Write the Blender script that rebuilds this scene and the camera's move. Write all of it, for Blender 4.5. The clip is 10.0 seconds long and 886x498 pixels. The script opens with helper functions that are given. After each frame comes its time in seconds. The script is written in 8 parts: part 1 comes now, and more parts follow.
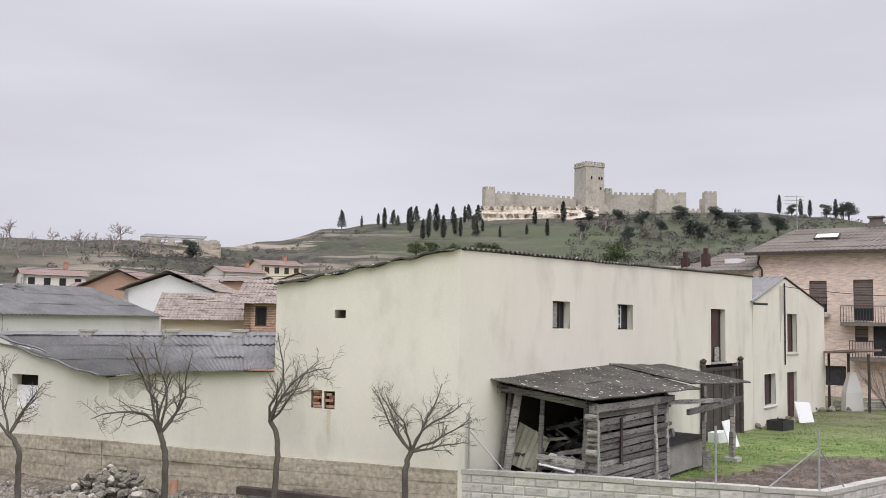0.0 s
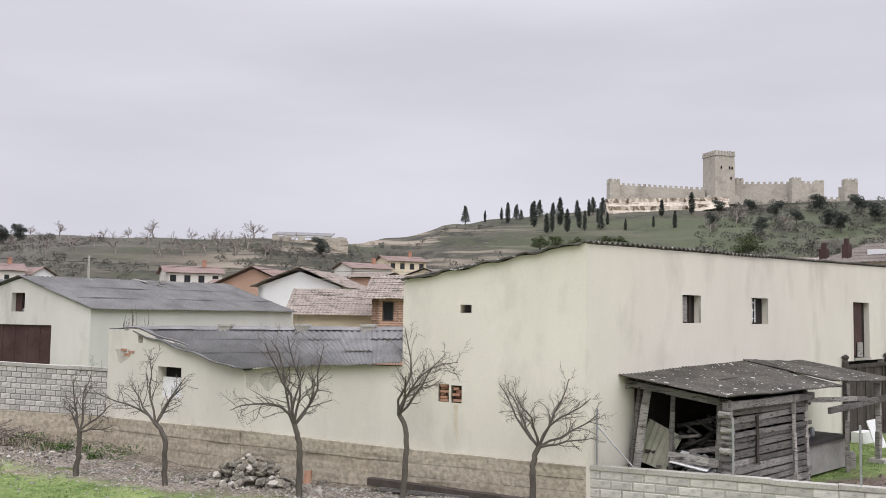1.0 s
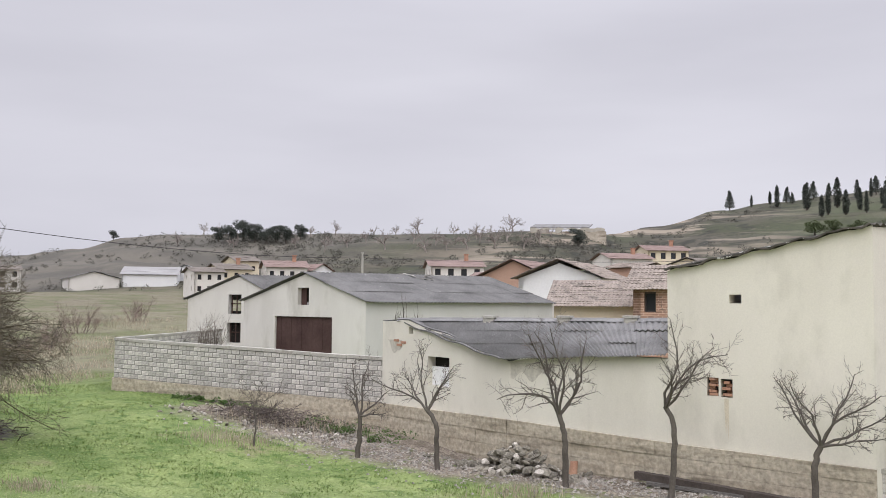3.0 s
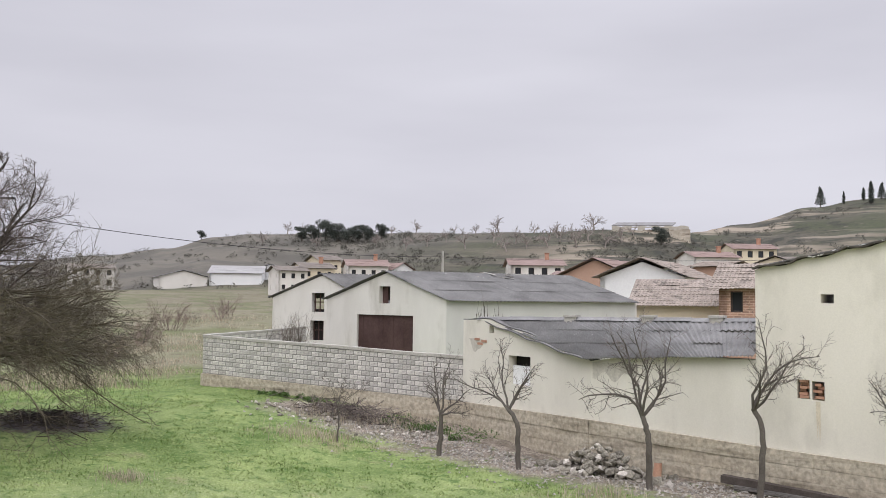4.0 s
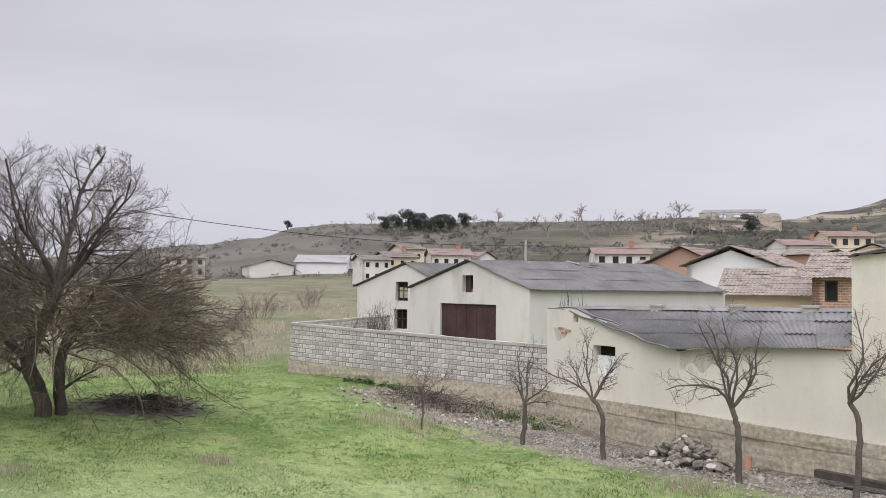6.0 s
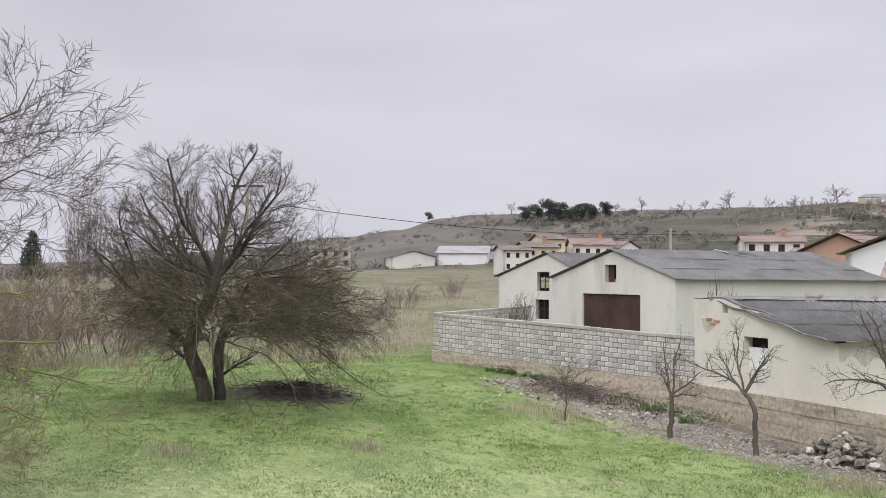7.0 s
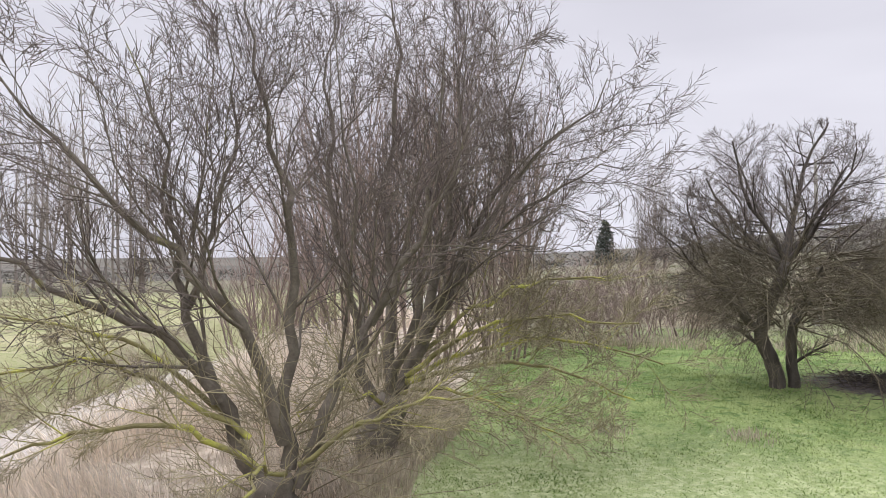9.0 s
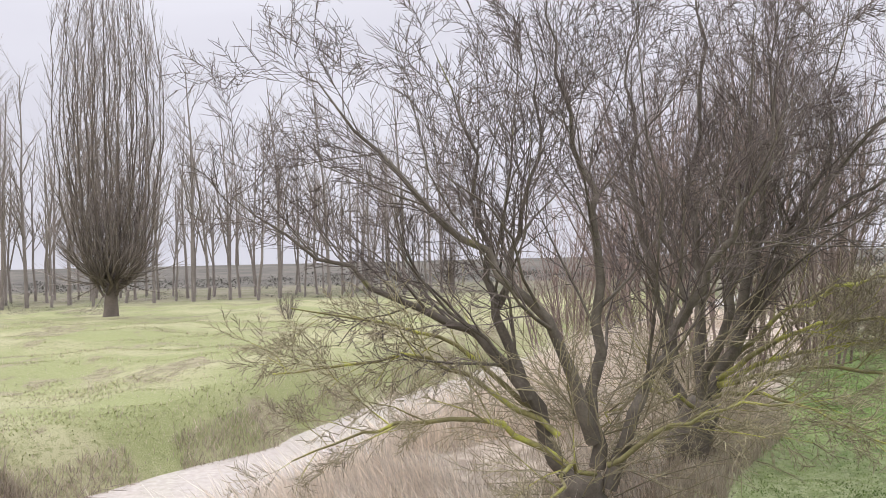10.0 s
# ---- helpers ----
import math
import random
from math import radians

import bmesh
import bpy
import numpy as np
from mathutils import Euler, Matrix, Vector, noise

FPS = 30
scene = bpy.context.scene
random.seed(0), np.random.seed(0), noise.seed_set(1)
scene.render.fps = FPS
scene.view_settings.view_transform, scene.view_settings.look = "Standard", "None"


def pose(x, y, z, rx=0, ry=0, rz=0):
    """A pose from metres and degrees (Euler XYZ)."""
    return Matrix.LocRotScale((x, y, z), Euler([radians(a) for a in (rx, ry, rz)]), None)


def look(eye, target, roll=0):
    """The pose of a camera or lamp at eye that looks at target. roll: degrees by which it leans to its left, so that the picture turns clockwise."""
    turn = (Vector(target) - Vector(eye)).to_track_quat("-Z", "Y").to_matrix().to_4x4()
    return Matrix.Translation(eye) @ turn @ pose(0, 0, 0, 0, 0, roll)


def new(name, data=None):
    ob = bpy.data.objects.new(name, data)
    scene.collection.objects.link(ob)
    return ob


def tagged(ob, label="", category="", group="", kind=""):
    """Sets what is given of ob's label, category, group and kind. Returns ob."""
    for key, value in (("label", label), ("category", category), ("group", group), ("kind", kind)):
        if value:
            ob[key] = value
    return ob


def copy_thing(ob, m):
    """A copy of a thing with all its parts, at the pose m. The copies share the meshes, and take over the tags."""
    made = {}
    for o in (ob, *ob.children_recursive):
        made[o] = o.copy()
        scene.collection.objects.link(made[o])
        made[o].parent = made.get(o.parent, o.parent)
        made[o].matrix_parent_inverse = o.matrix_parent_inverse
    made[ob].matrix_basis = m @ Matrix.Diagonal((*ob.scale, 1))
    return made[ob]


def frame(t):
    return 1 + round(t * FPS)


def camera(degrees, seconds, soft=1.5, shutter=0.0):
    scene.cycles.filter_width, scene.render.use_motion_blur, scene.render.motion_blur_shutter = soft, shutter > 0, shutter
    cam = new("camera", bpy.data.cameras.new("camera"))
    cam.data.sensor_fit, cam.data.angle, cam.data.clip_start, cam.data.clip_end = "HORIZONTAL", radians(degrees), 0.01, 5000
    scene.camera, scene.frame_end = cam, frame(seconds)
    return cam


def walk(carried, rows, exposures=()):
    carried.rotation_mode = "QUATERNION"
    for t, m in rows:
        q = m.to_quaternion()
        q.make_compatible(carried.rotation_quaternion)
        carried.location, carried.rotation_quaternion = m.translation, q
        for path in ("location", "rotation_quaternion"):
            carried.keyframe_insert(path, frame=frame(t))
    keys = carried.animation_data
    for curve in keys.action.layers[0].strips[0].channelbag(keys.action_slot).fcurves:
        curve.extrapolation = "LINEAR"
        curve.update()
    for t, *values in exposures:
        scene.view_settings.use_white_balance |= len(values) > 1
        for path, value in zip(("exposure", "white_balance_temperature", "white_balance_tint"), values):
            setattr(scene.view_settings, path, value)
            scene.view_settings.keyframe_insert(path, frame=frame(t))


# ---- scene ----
cam = camera(52.24, 10.0, soft=0.8)
EYE = 4.6
ROWS = [
    (0, -0.000, 0.000, 0.00, 4.49, 1.00),
    (0.5, -0.013, -0.000, 3.82, 4.25, 0.94),
    (1, -0.027, -0.002, 7.84, 4.03, 0.87),
    (1.5, -0.042, -0.004, 12.13, 3.83, 0.75),
    (2, -0.056, -0.008, 16.17, 3.65, 0.66),
    (2.5, -0.069, -0.012, 20.25, 3.44, 0.48),
    (3, -0.082, -0.017, 24.10, 3.30, 0.44),
    (3.2, -0.085, -0.019, 25.2, 3.27, 0.46),
    (4.3, -0.100, -0.027, 30.1, 3.17, 0.66),
    (4.5, -0.101, -0.028, 30.45, 3.17, 0.68),
    (5, -0.104, -0.029, 31.44, 3.04, 0.78),
    (5.2, -0.106, -0.030, 31.87, 2.94, 0.78),
    (6.3, -0.119, -0.039, 36.55, 2.14, 0.6),
    (6.5, -0.124, -0.043, 38.49, 2.00, 0.56),
    (7, -0.137, -0.054, 43.28, 1.72, 0.43),
    (7.5, -0.154, -0.073, 50.58, 1.45, 0.25),
    (8, -0.171, -0.097, 59.03, 1.13, 0.12),
    (8.5, -0.186, -0.127, 68.56, 0.88, -0.04),
    (9, -0.195, -0.158, 77.88, 0.72, -0.45),
    (9.5, -0.199, -0.191, 87.58, 0.76, -0.76),
    (10, -0.198, -0.223, 96.78, 0.99, -1.25),
]


def stand(x, y, yaw, pitch, lean):
    way = Matrix.Rotation(radians(yaw), 3, "Z") @ Vector((0, math.cos(radians(pitch)), math.sin(radians(pitch))))
    eye = Vector((x, y, EYE))
    return look(eye, eye + way * 10, lean)


walk(cam, [(t, stand(x, y, yaw, pitch, lean)) for t, x, y, yaw, pitch, lean in ROWS],
     exposures=[(0, 0.0), (6.5, 0.0), (8.0, 0.1), (9.0, 0.26), (10.0, 0.28)])

# world: an overcast sky, brighter towards the zenith, and a wide soft sun
world = bpy.data.worlds.new("overcast")
scene.world = world
world.use_nodes = True
wn, wl = world.node_tree.nodes, world.node_tree.links
wn.clear()


def wnode(kind, **values):
    n = wn.new(kind)
    for k, v in values.items():
        n.inputs[k].default_value = v
    return n


w_out = wn.new("ShaderNodeOutputWorld")
w_bg = wnode("ShaderNodeBackground", Strength=0.1)
w_sky = wn.new("ShaderNodeTexSky")
w_sky.sky_type, w_sky.sun_disc, w_sky.sun_elevation, w_sky.sun_rotation = "NISHITA", False, radians(48), radians(160)
w_grey = wnode("ShaderNodeHueSaturation", Saturation=0.05, Value=0.35)
w_co = wn.new("ShaderNodeTexCoord")
w_sep = wn.new("ShaderNodeSeparateXYZ")
w_map = wnode("ShaderNodeMapping", Scale=(1.0, 1.0, 5.0))
w_cloud = wnode("ShaderNodeTexNoise", Scale=1.6, Detail=5.0, Roughness=0.45)
w_ramp = wn.new("ShaderNodeValToRGB")
w_ramp.color_ramp.elements[0].position, w_ramp.color_ramp.elements[0].color = 0.3, (6.1, 6.05, 6.85, 1)
w_ramp.color_ramp.elements[1].position, w_ramp.color_ramp.elements[1].color = 0.72, (7.7, 7.65, 8.5, 1)
w_up = wnode("ShaderNodeMapRange")
w_up.interpolation_type = "SMOOTHSTEP"
w_up.inputs["From Min"].default_value, w_up.inputs["From Max"].default_value = 0.25, 0.95
w_up.inputs["To Min"].default_value, w_up.inputs["To Max"].default_value = 1.0, 3.6
w_mul = wn.new("ShaderNodeVectorMath")
w_mul.operation = "SCALE"
w_add = wn.new("ShaderNodeMix")
w_add.data_type = "RGBA"
w_add.inputs["Factor"].default_value = 0.92
wl.new(w_co.outputs["Generated"], w_sep.inputs[0])
wl.new(w_co.outputs["Generated"], w_map.inputs["Vector"])
wl.new(w_map.outputs[0], w_cloud.inputs["Vector"])
wl.new(w_cloud.outputs[0], w_ramp.inputs[0])
wl.new(w_sep.outputs["Z"], w_up.inputs["Value"])
wl.new(w_ramp.outputs[0], w_mul.inputs[0])
wl.new(w_up.outputs[0], w_mul.inputs["Scale"])
wl.new(w_sky.outputs[0], w_grey.inputs["Color"])
wl.new(w_grey.outputs[0], w_add.inputs["A"])
wl.new(w_mul.outputs[0], w_add.inputs["B"])
wl.new(w_add.outputs["Result"], w_bg.inputs["Color"])
wl.new(w_bg.outputs[0], w_out.inputs["Surface"])

sun = new("sun", bpy.data.lights.new("sun", "SUN"))
sun.data.energy, sun.data.angle, sun.data.color = 1.15, radians(50), (1.0, 0.97, 0.93)
sun.matrix_world = look((0, 0, 50), Vector((0, 0, 50)) - Vector((math.sin(radians(160)) * 0.67, math.cos(radians(160)) * 0.67, 0.74)))

# ---- materials ----


def surf(name, c1, c2, scale=2.0, rough=0.85, bump=0.15, c3=None, scale3=0.35, cover3=0.5, stretch=(1, 1, 1), metal=0.0,
         grain=40.0, islands=0.0, object_random=0.0, bump_dist=0.02, soft3=0.12, speck=0.2, grain_along=False, glow_through=0.0):
    """Two colours mixed by coarse noise, a third in patches, a fine grain in value and relief."""
    m = bpy.data.materials.new(name)
    m.use_nodes = True
    nt = m.node_tree
    n, l = nt.nodes, nt.links
    b = n["Principled BSDF"]
    b.inputs["Roughness"].default_value, b.inputs["Metallic"].default_value = rough, metal
    b.inputs["Specular IOR Level"].default_value = 0.25
    co = n.new("ShaderNodeTexCoord")
    mp = n.new("ShaderNodeMapping")
    mp.inputs["Scale"].default_value = stretch
    l.new(co.outputs["Object"], mp.inputs[0])

    def tex(sc, detail=5.0, raw=False):
        t = n.new("ShaderNodeTexNoise")
        t.inputs["Scale"].default_value, t.inputs["Detail"].default_value, t.inputs["Roughness"].default_value = sc, detail, 0.6
        l.new(co.outputs["Object"] if raw else mp.outputs[0], t.inputs["Vector"])
        return t.outputs[0]

    def ramp(src, lo, hi):
        r = n.new("ShaderNodeMapRange")
        r.inputs["From Min"].default_value, r.inputs["From Max"].default_value = lo, hi
        l.new(src, r.inputs["Value"])
        return r.outputs[0]

    def mix(fac, a, c, mode="MIX"):
        x = n.new("ShaderNodeMix")
        x.data_type, x.blend_type = "RGBA", mode
        if isinstance(fac, float):
            x.inputs["Factor"].default_value = fac
        else:
            l.new(fac, x.inputs["Factor"])
        for sock, val in (("A", a), ("B", c)):
            if isinstance(val, tuple):
                x.inputs[sock].default_value = (*val, 1)
            else:
                l.new(val, x.inputs[sock])
        return x.outputs["Result"]

    col = mix(ramp(tex(scale), 0.32, 0.68), c1, c2)
    if c3:
        col = mix(ramp(tex(scale3), cover3, cover3 + soft3), col, c3)
    g = tex(grain, 3.0, not grain_along)
    gv = n.new("ShaderNodeMapRange")
    gv.inputs["From Min"].default_value, gv.inputs["From Max"].default_value = 0.25, 0.75
    gv.inputs["To Min"].default_value, gv.inputs["To Max"].default_value = 1 - speck, 1 + speck * 0.9
    l.new(g, gv.inputs["Value"])
    val = gv.outputs[0]
    for amount, kind in ((islands, "ShaderNodeNewGeometry"), (object_random, "ShaderNodeObjectInfo")):
        if amount:
            src = n.new(kind)
            r = n.new("ShaderNodeMapRange")
            r.inputs["To Min"].default_value, r.inputs["To Max"].default_value = 1 - amount, 1 + amount
            l.new(src.outputs["Random Per Island" if kind.endswith("Geometry") else "Random"], r.inputs["Value"])
            mu = n.new("ShaderNodeMath")
            mu.operation = "MULTIPLY"
            l.new(val, mu.inputs[0])
            l.new(r.outputs[0], mu.inputs[1])
            val = mu.outputs[0]
    sc = n.new("ShaderNodeVectorMath")
    sc.operation = "SCALE"
    l.new(col, sc.inputs[0])
    l.new(val, sc.inputs["Scale"])
    l.new(sc.outputs[0], b.inputs["Base Color"])
    if bump:
        bp = n.new("ShaderNodeBump")
        bp.inputs["Strength"].default_value, bp.inputs["Distance"].default_value = bump, bump_dist
        l.new(g, bp.inputs["Height"])
        l.new(bp.outputs[0], b.inputs["Normal"])
    if glow_through:
        # thin blades let light pass
        tr = n.new("ShaderNodeBsdfTranslucent")
        l.new(sc.outputs[0], tr.inputs["Color"])
        ms = n.new("ShaderNodeMixShader")
        ms.inputs[0].default_value = glow_through
        l.new(b.outputs[0], ms.inputs[1])
        l.new(tr.outputs[0], ms.inputs[2])
        l.new(ms.outputs[0], n["Material Output"].inputs["Surface"])
    return m


M_STUCCO = surf("cream_stucco", (0.67, 0.635, 0.555), (0.745, 0.71, 0.625), 0.5, 0.9, 0.12, (0.52, 0.495, 0.425), 0.8, 0.52, (1, 1, 0.45), grain=28, soft3=0.3, speck=0.05)
M_STUCCO_OLD = surf("stained_stucco", (0.635, 0.605, 0.53), (0.725, 0.695, 0.615), 0.7, 0.9, 0.12, (0.46, 0.435, 0.375), 0.8, 0.54, (1, 1, 0.35), grain=28, soft3=0.3, speck=0.05)
M_STUCCO_BARN = surf("pale_barn_render", (0.60, 0.58, 0.535), (0.69, 0.67, 0.625), 0.7, 0.9, 0.12, (0.44, 0.42, 0.37), 0.9, 0.55, (1, 1, 0.35), grain=28, soft3=0.25, speck=0.06)
M_STUCCO_GREY = surf("grey_stucco", (0.54, 0.53, 0.50), (0.62, 0.61, 0.58), 0.6, 0.9, 0.12, (0.44, 0.43, 0.40), 0.6, 0.55, (1, 1, 0.35), grain=28, soft3=0.3, speck=0.05)
M_PLINTH = surf("board_marked_concrete", (0.37, 0.32, 0.245), (0.50, 0.45, 0.36), 1.4, 0.95, 0.9, (0.20, 0.17, 0.125), 1.1, 0.55, (0.35, 0.35, 3.4), grain=9, speck=0.4, soft3=0.2)
M_BLOCK = surf("concrete_block", (0.53, 0.505, 0.47), (0.63, 0.605, 0.565), 1.5, 0.95, 0.5, (0.36, 0.34, 0.32), 0.7, 0.56, grain=30, object_random=0.2, speck=0.28)
M_MORTAR = surf("mortar", (0.20, 0.19, 0.175), (0.34, 0.33, 0.31), 1.2, 0.95, 0.5, grain=30)
M_CAP = surf("wall_cap_concrete", (0.38, 0.365, 0.33), (0.46, 0.44, 0.40), 1.0, 0.95, 0.3, (0.29, 0.27, 0.23), 0.9, 0.55, grain=20)
M_FIBRE = surf("fibre_cement_sheet", (0.165, 0.163, 0.16), (0.25, 0.247, 0.243), 0.9, 0.85, 0.35, (0.40, 0.395, 0.38), 5.0, 0.64, grain=18, islands=0.16)
M_FIBRE_DARK = surf("lichen_fibre_sheet", (0.06, 0.055, 0.048), (0.125, 0.115, 0.098), 0.9, 0.9, 0.6, (0.46, 0.46, 0.42), 6.0, 0.62, grain=14, soft3=0.03, speck=0.35)
M_TILE = surf("clay_tile", (0.225, 0.19, 0.162), (0.345, 0.295, 0.255), 2.2, 0.9, 0.3, (0.15, 0.132, 0.115), 1.8, 0.55, grain=14, islands=0.2, speck=0.4)
M_TILE_RED = surf("red_clay_tile", (0.205, 0.15, 0.13), (0.27, 0.20, 0.18), 0.5, 0.9, 0.3, grain=6, islands=0.15)
M_TILE_BROWN = surf("brown_roof_tile", (0.145, 0.125, 0.108), (0.205, 0.18, 0.157), 0.6, 0.85, 0.25, grain=6, islands=0.12)
M_BRICK = surf("brick", (0.36, 0.19, 0.13), (0.45, 0.27, 0.19), 3.0, 0.9, 0.3, grain=20, islands=0.25)
M_WOOD_GREY = surf("weathered_wood", (0.12, 0.112, 0.103), (0.38, 0.36, 0.335), 3.0, 0.9, 0.7, (0.06, 0.052, 0.046), 3.0, 0.54, (1, 1, 6), grain=25, islands=0.35, object_random=0.5, grain_along=True)
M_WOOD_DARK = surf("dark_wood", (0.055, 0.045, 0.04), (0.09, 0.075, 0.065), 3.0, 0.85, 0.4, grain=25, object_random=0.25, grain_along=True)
M_RUST = surf("brown_metal_door", (0.055, 0.03, 0.027), (0.085, 0.05, 0.045), 1.0, 0.7, 0.2, grain=10)
# near-black colour that stands in for the shade inside openings
M_SHADE = surf("opening_shade", (0.02, 0.018, 0.016), (0.035, 0.03, 0.028), 2.0, 0.95, 0.0)
M_WHITE = surf("white_paint", (0.74, 0.74, 0.74), (0.79, 0.79, 0.78), 0.5, 0.8, 0.1, grain=8, speck=0.04)
M_CREAM = surf("cream_paint", (0.66, 0.58, 0.43), (0.70, 0.62, 0.48), 0.5, 0.85, 0.1, grain=8, speck=0.04)
M_OFFWHITE = surf("offwhite_paint", (0.66, 0.63, 0.58), (0.72, 0.69, 0.64), 0.5, 0.85, 0.1, grain=8, speck=0.04)
M_ROSE = surf("rose_brick_paint", (0.42, 0.27, 0.20), (0.48, 0.32, 0.25), 0.5, 0.85, 0.1, grain=8, speck=0.04)
M_GREYWALL = surf("grey_paint", (0.55, 0.55, 0.53), (0.60, 0.60, 0.58), 0.5, 0.85, 0.1, grain=8, speck=0.04)
M_WHITE_SHEET = surf("white_sheet", (0.78, 0.78, 0.78), (0.82, 0.82, 0.82), 2, 0.6, 0.05)
M_METAL = surf("galvanised_steel", (0.36, 0.37, 0.38), (0.44, 0.45, 0.46), 4, 0.5, 0.1, metal=0.6)
M_IRON = surf("dark_iron", (0.04, 0.04, 0.045), (0.07, 0.065, 0.065), 4, 0.6, 0.1, metal=0.3)
M_SHUTTER = surf("brown_shutter", (0.16, 0.125, 0.11), (0.21, 0.165, 0.145), 2, 0.7, 0.1, stretch=(1, 1, 12), grain_along=True)
# stone greyed beyond its own tone, with the distance haze in the colour
M_STONE = surf("castle_stone", (0.42, 0.385, 0.325), (0.50, 0.465, 0.395), 0.10, 0.95, 0.5, (0.34, 0.31, 0.26), 0.16, 0.56, speck=0.16, grain=0.9, bump_dist=0.2)
M_ROCK = surf("rock_face", (0.40, 0.35, 0.28), (0.55, 0.49, 0.40), 0.15, 0.95, 0.8, (0.22, 0.18, 0.14), 0.2, 0.52, (1, 1, 4), grain=0.8, bump_dist=0.4)
M_RUBBLE = surf("fieldstone", (0.11, 0.10, 0.082), (0.27, 0.25, 0.205), 4.0, 0.95, 0.6, grain=22, object_random=0.35, islands=0.35)
M_TERRACOTTA = surf("terracotta", (0.36, 0.20, 0.13), (0.42, 0.26, 0.18), 4, 0.8, 0.2)
M_BARK = surf("grey_bark", (0.088, 0.077, 0.066), (0.145, 0.127, 0.11), 5.0, 0.95, 0.6, (0.19, 0.18, 0.15), 2.5, 0.6, (1, 1, 0.4), grain=30)
M_TWIG_BROWN = surf("brown_twig", (0.095, 0.078, 0.07), (0.17, 0.14, 0.125), 1.0, 0.9, 0.0, islands=0.35)
M_BARK_WILLOW = surf("mossy_willow_bark", (0.105, 0.09, 0.072), (0.19, 0.165, 0.135), 3.0, 0.95, 0.7, (0.28, 0.275, 0.10), 1.3, 0.63, grain=26)
M_BARK_MOSSY = surf("yellow_moss_bark", (0.18, 0.16, 0.085), (0.30, 0.275, 0.12), 2.0, 0.95, 0.6, (0.46, 0.46, 0.11), 1.6, 0.5, grain=26)
M_TWIG = surf("twig", (0.12, 0.10, 0.085), (0.19, 0.16, 0.138), 1.0, 0.9, 0.0, islands=0.3)
M_TWIG_RED = surf("reddish_twig", (0.19, 0.145, 0.125), (0.30, 0.235, 0.205), 0.7, 0.9, 0.0, islands=0.3)
# twigs and bark of far trees, lightened to put distance haze into the colour
M_TWIG_HAZE = surf("haze_grey_twig", (0.24, 0.205, 0.185), (0.36, 0.315, 0.285), 0.5, 0.9, 0.0, islands=0.3)
M_BARK_HAZE = surf("haze_grey_bark", (0.20, 0.175, 0.155), (0.30, 0.265, 0.24), 2.0, 0.95, 0.3, stretch=(1, 1, 0.3))
M_PALE_ROOF = surf("pale_sheet_roof", (0.27, 0.265, 0.26), (0.34, 0.333, 0.325), 0.3, 0.7, 0.1, grain=4, speck=0.08)
M_BARK_DARK = surf("dark_bark", (0.055, 0.047, 0.042), (0.10, 0.087, 0.076), 5.0, 0.95, 0.6, (0.13, 0.122, 0.10), 2.5, 0.62, (1, 1, 0.4), grain=30)
M_SKIRT = surf("olive_twig", (0.085, 0.072, 0.054), (0.155, 0.132, 0.09), 0.8, 0.9, 0.0, islands=0.35)
M_TWIG_MOSS = surf("mossy_twig", (0.20, 0.17, 0.12), (0.36, 0.32, 0.20), 0.8, 0.9, 0.0, islands=0.35)
M_EVERGREEN = surf("evergreen_needles", (0.052, 0.06, 0.052), (0.088, 0.10, 0.083), 0.6, 0.9, 0.0, islands=0.4)
M_PINE = surf("pine_needles", (0.06, 0.08, 0.035), (0.115, 0.135, 0.065), 0.6, 0.9, 0.0, islands=0.35)
M_SCRUB = surf("winter_scrub", (0.085, 0.084, 0.070), (0.15, 0.142, 0.12), 0.3, 0.95, 0.0, islands=0.35)
M_LEAF = surf("bramble_leaf", (0.04, 0.085, 0.02), (0.09, 0.14, 0.04), 3.0, 0.7, 0.0, islands=0.35)
M_GRASS = surf("grass_blade", (0.125, 0.20, 0.05), (0.31, 0.375, 0.15), 0.9, 0.8, 0.0, islands=0.38, glow_through=0.5)
M_REED = surf("dry_reed", (0.60, 0.52, 0.42), (0.80, 0.72, 0.62), 1.5, 0.85, 0.0, islands=0.25, glow_through=0.4)
M_GRASS_DRY = surf("pasture_blade", (0.24, 0.265, 0.11), (0.38, 0.375, 0.20), 0.4, 0.8, 0.0, islands=0.3, glow_through=0.5)
M_GRASS_PALE = surf("bleached_blade", (0.29, 0.345, 0.15), (0.47, 0.50, 0.29), 0.9, 0.8, 0.0, islands=0.3, glow_through=0.5)
M_FIBRE_BARN = surf("old_fibre_cement_sheet", (0.12, 0.118, 0.115), (0.19, 0.187, 0.182), 0.9, 0.85, 0.35, (0.31, 0.305, 0.295), 4.0, 0.65, grain=18, islands=0.14)
M_RUBBLE_PALE = surf("pale_rubble", (0.25, 0.23, 0.20), (0.45, 0.42, 0.375), 4.0, 0.95, 0.5, grain=22, object_random=0.3, islands=0.4)
M_DRY = surf("dead_weed", (0.33, 0.28, 0.21), (0.52, 0.455, 0.355), 1.5, 0.9, 0.0, islands=0.3, glow_through=0.35)
# pale base colour carries most of the sky's reflection, gloss adds the rest
M_WATER = surf("sky_pale_water", (0.46, 0.42, 0.385), (0.52, 0.475, 0.44), 0.5, 0.12, 0.03, grain=6)
M_SOIL = surf("dug_soil", (0.11, 0.09, 0.075), (0.19, 0.158, 0.13), 2.0, 0.95, 0.8, (0.19, 0.15, 0.11), 3.0, 0.55, grain=12, bump_dist=0.08)


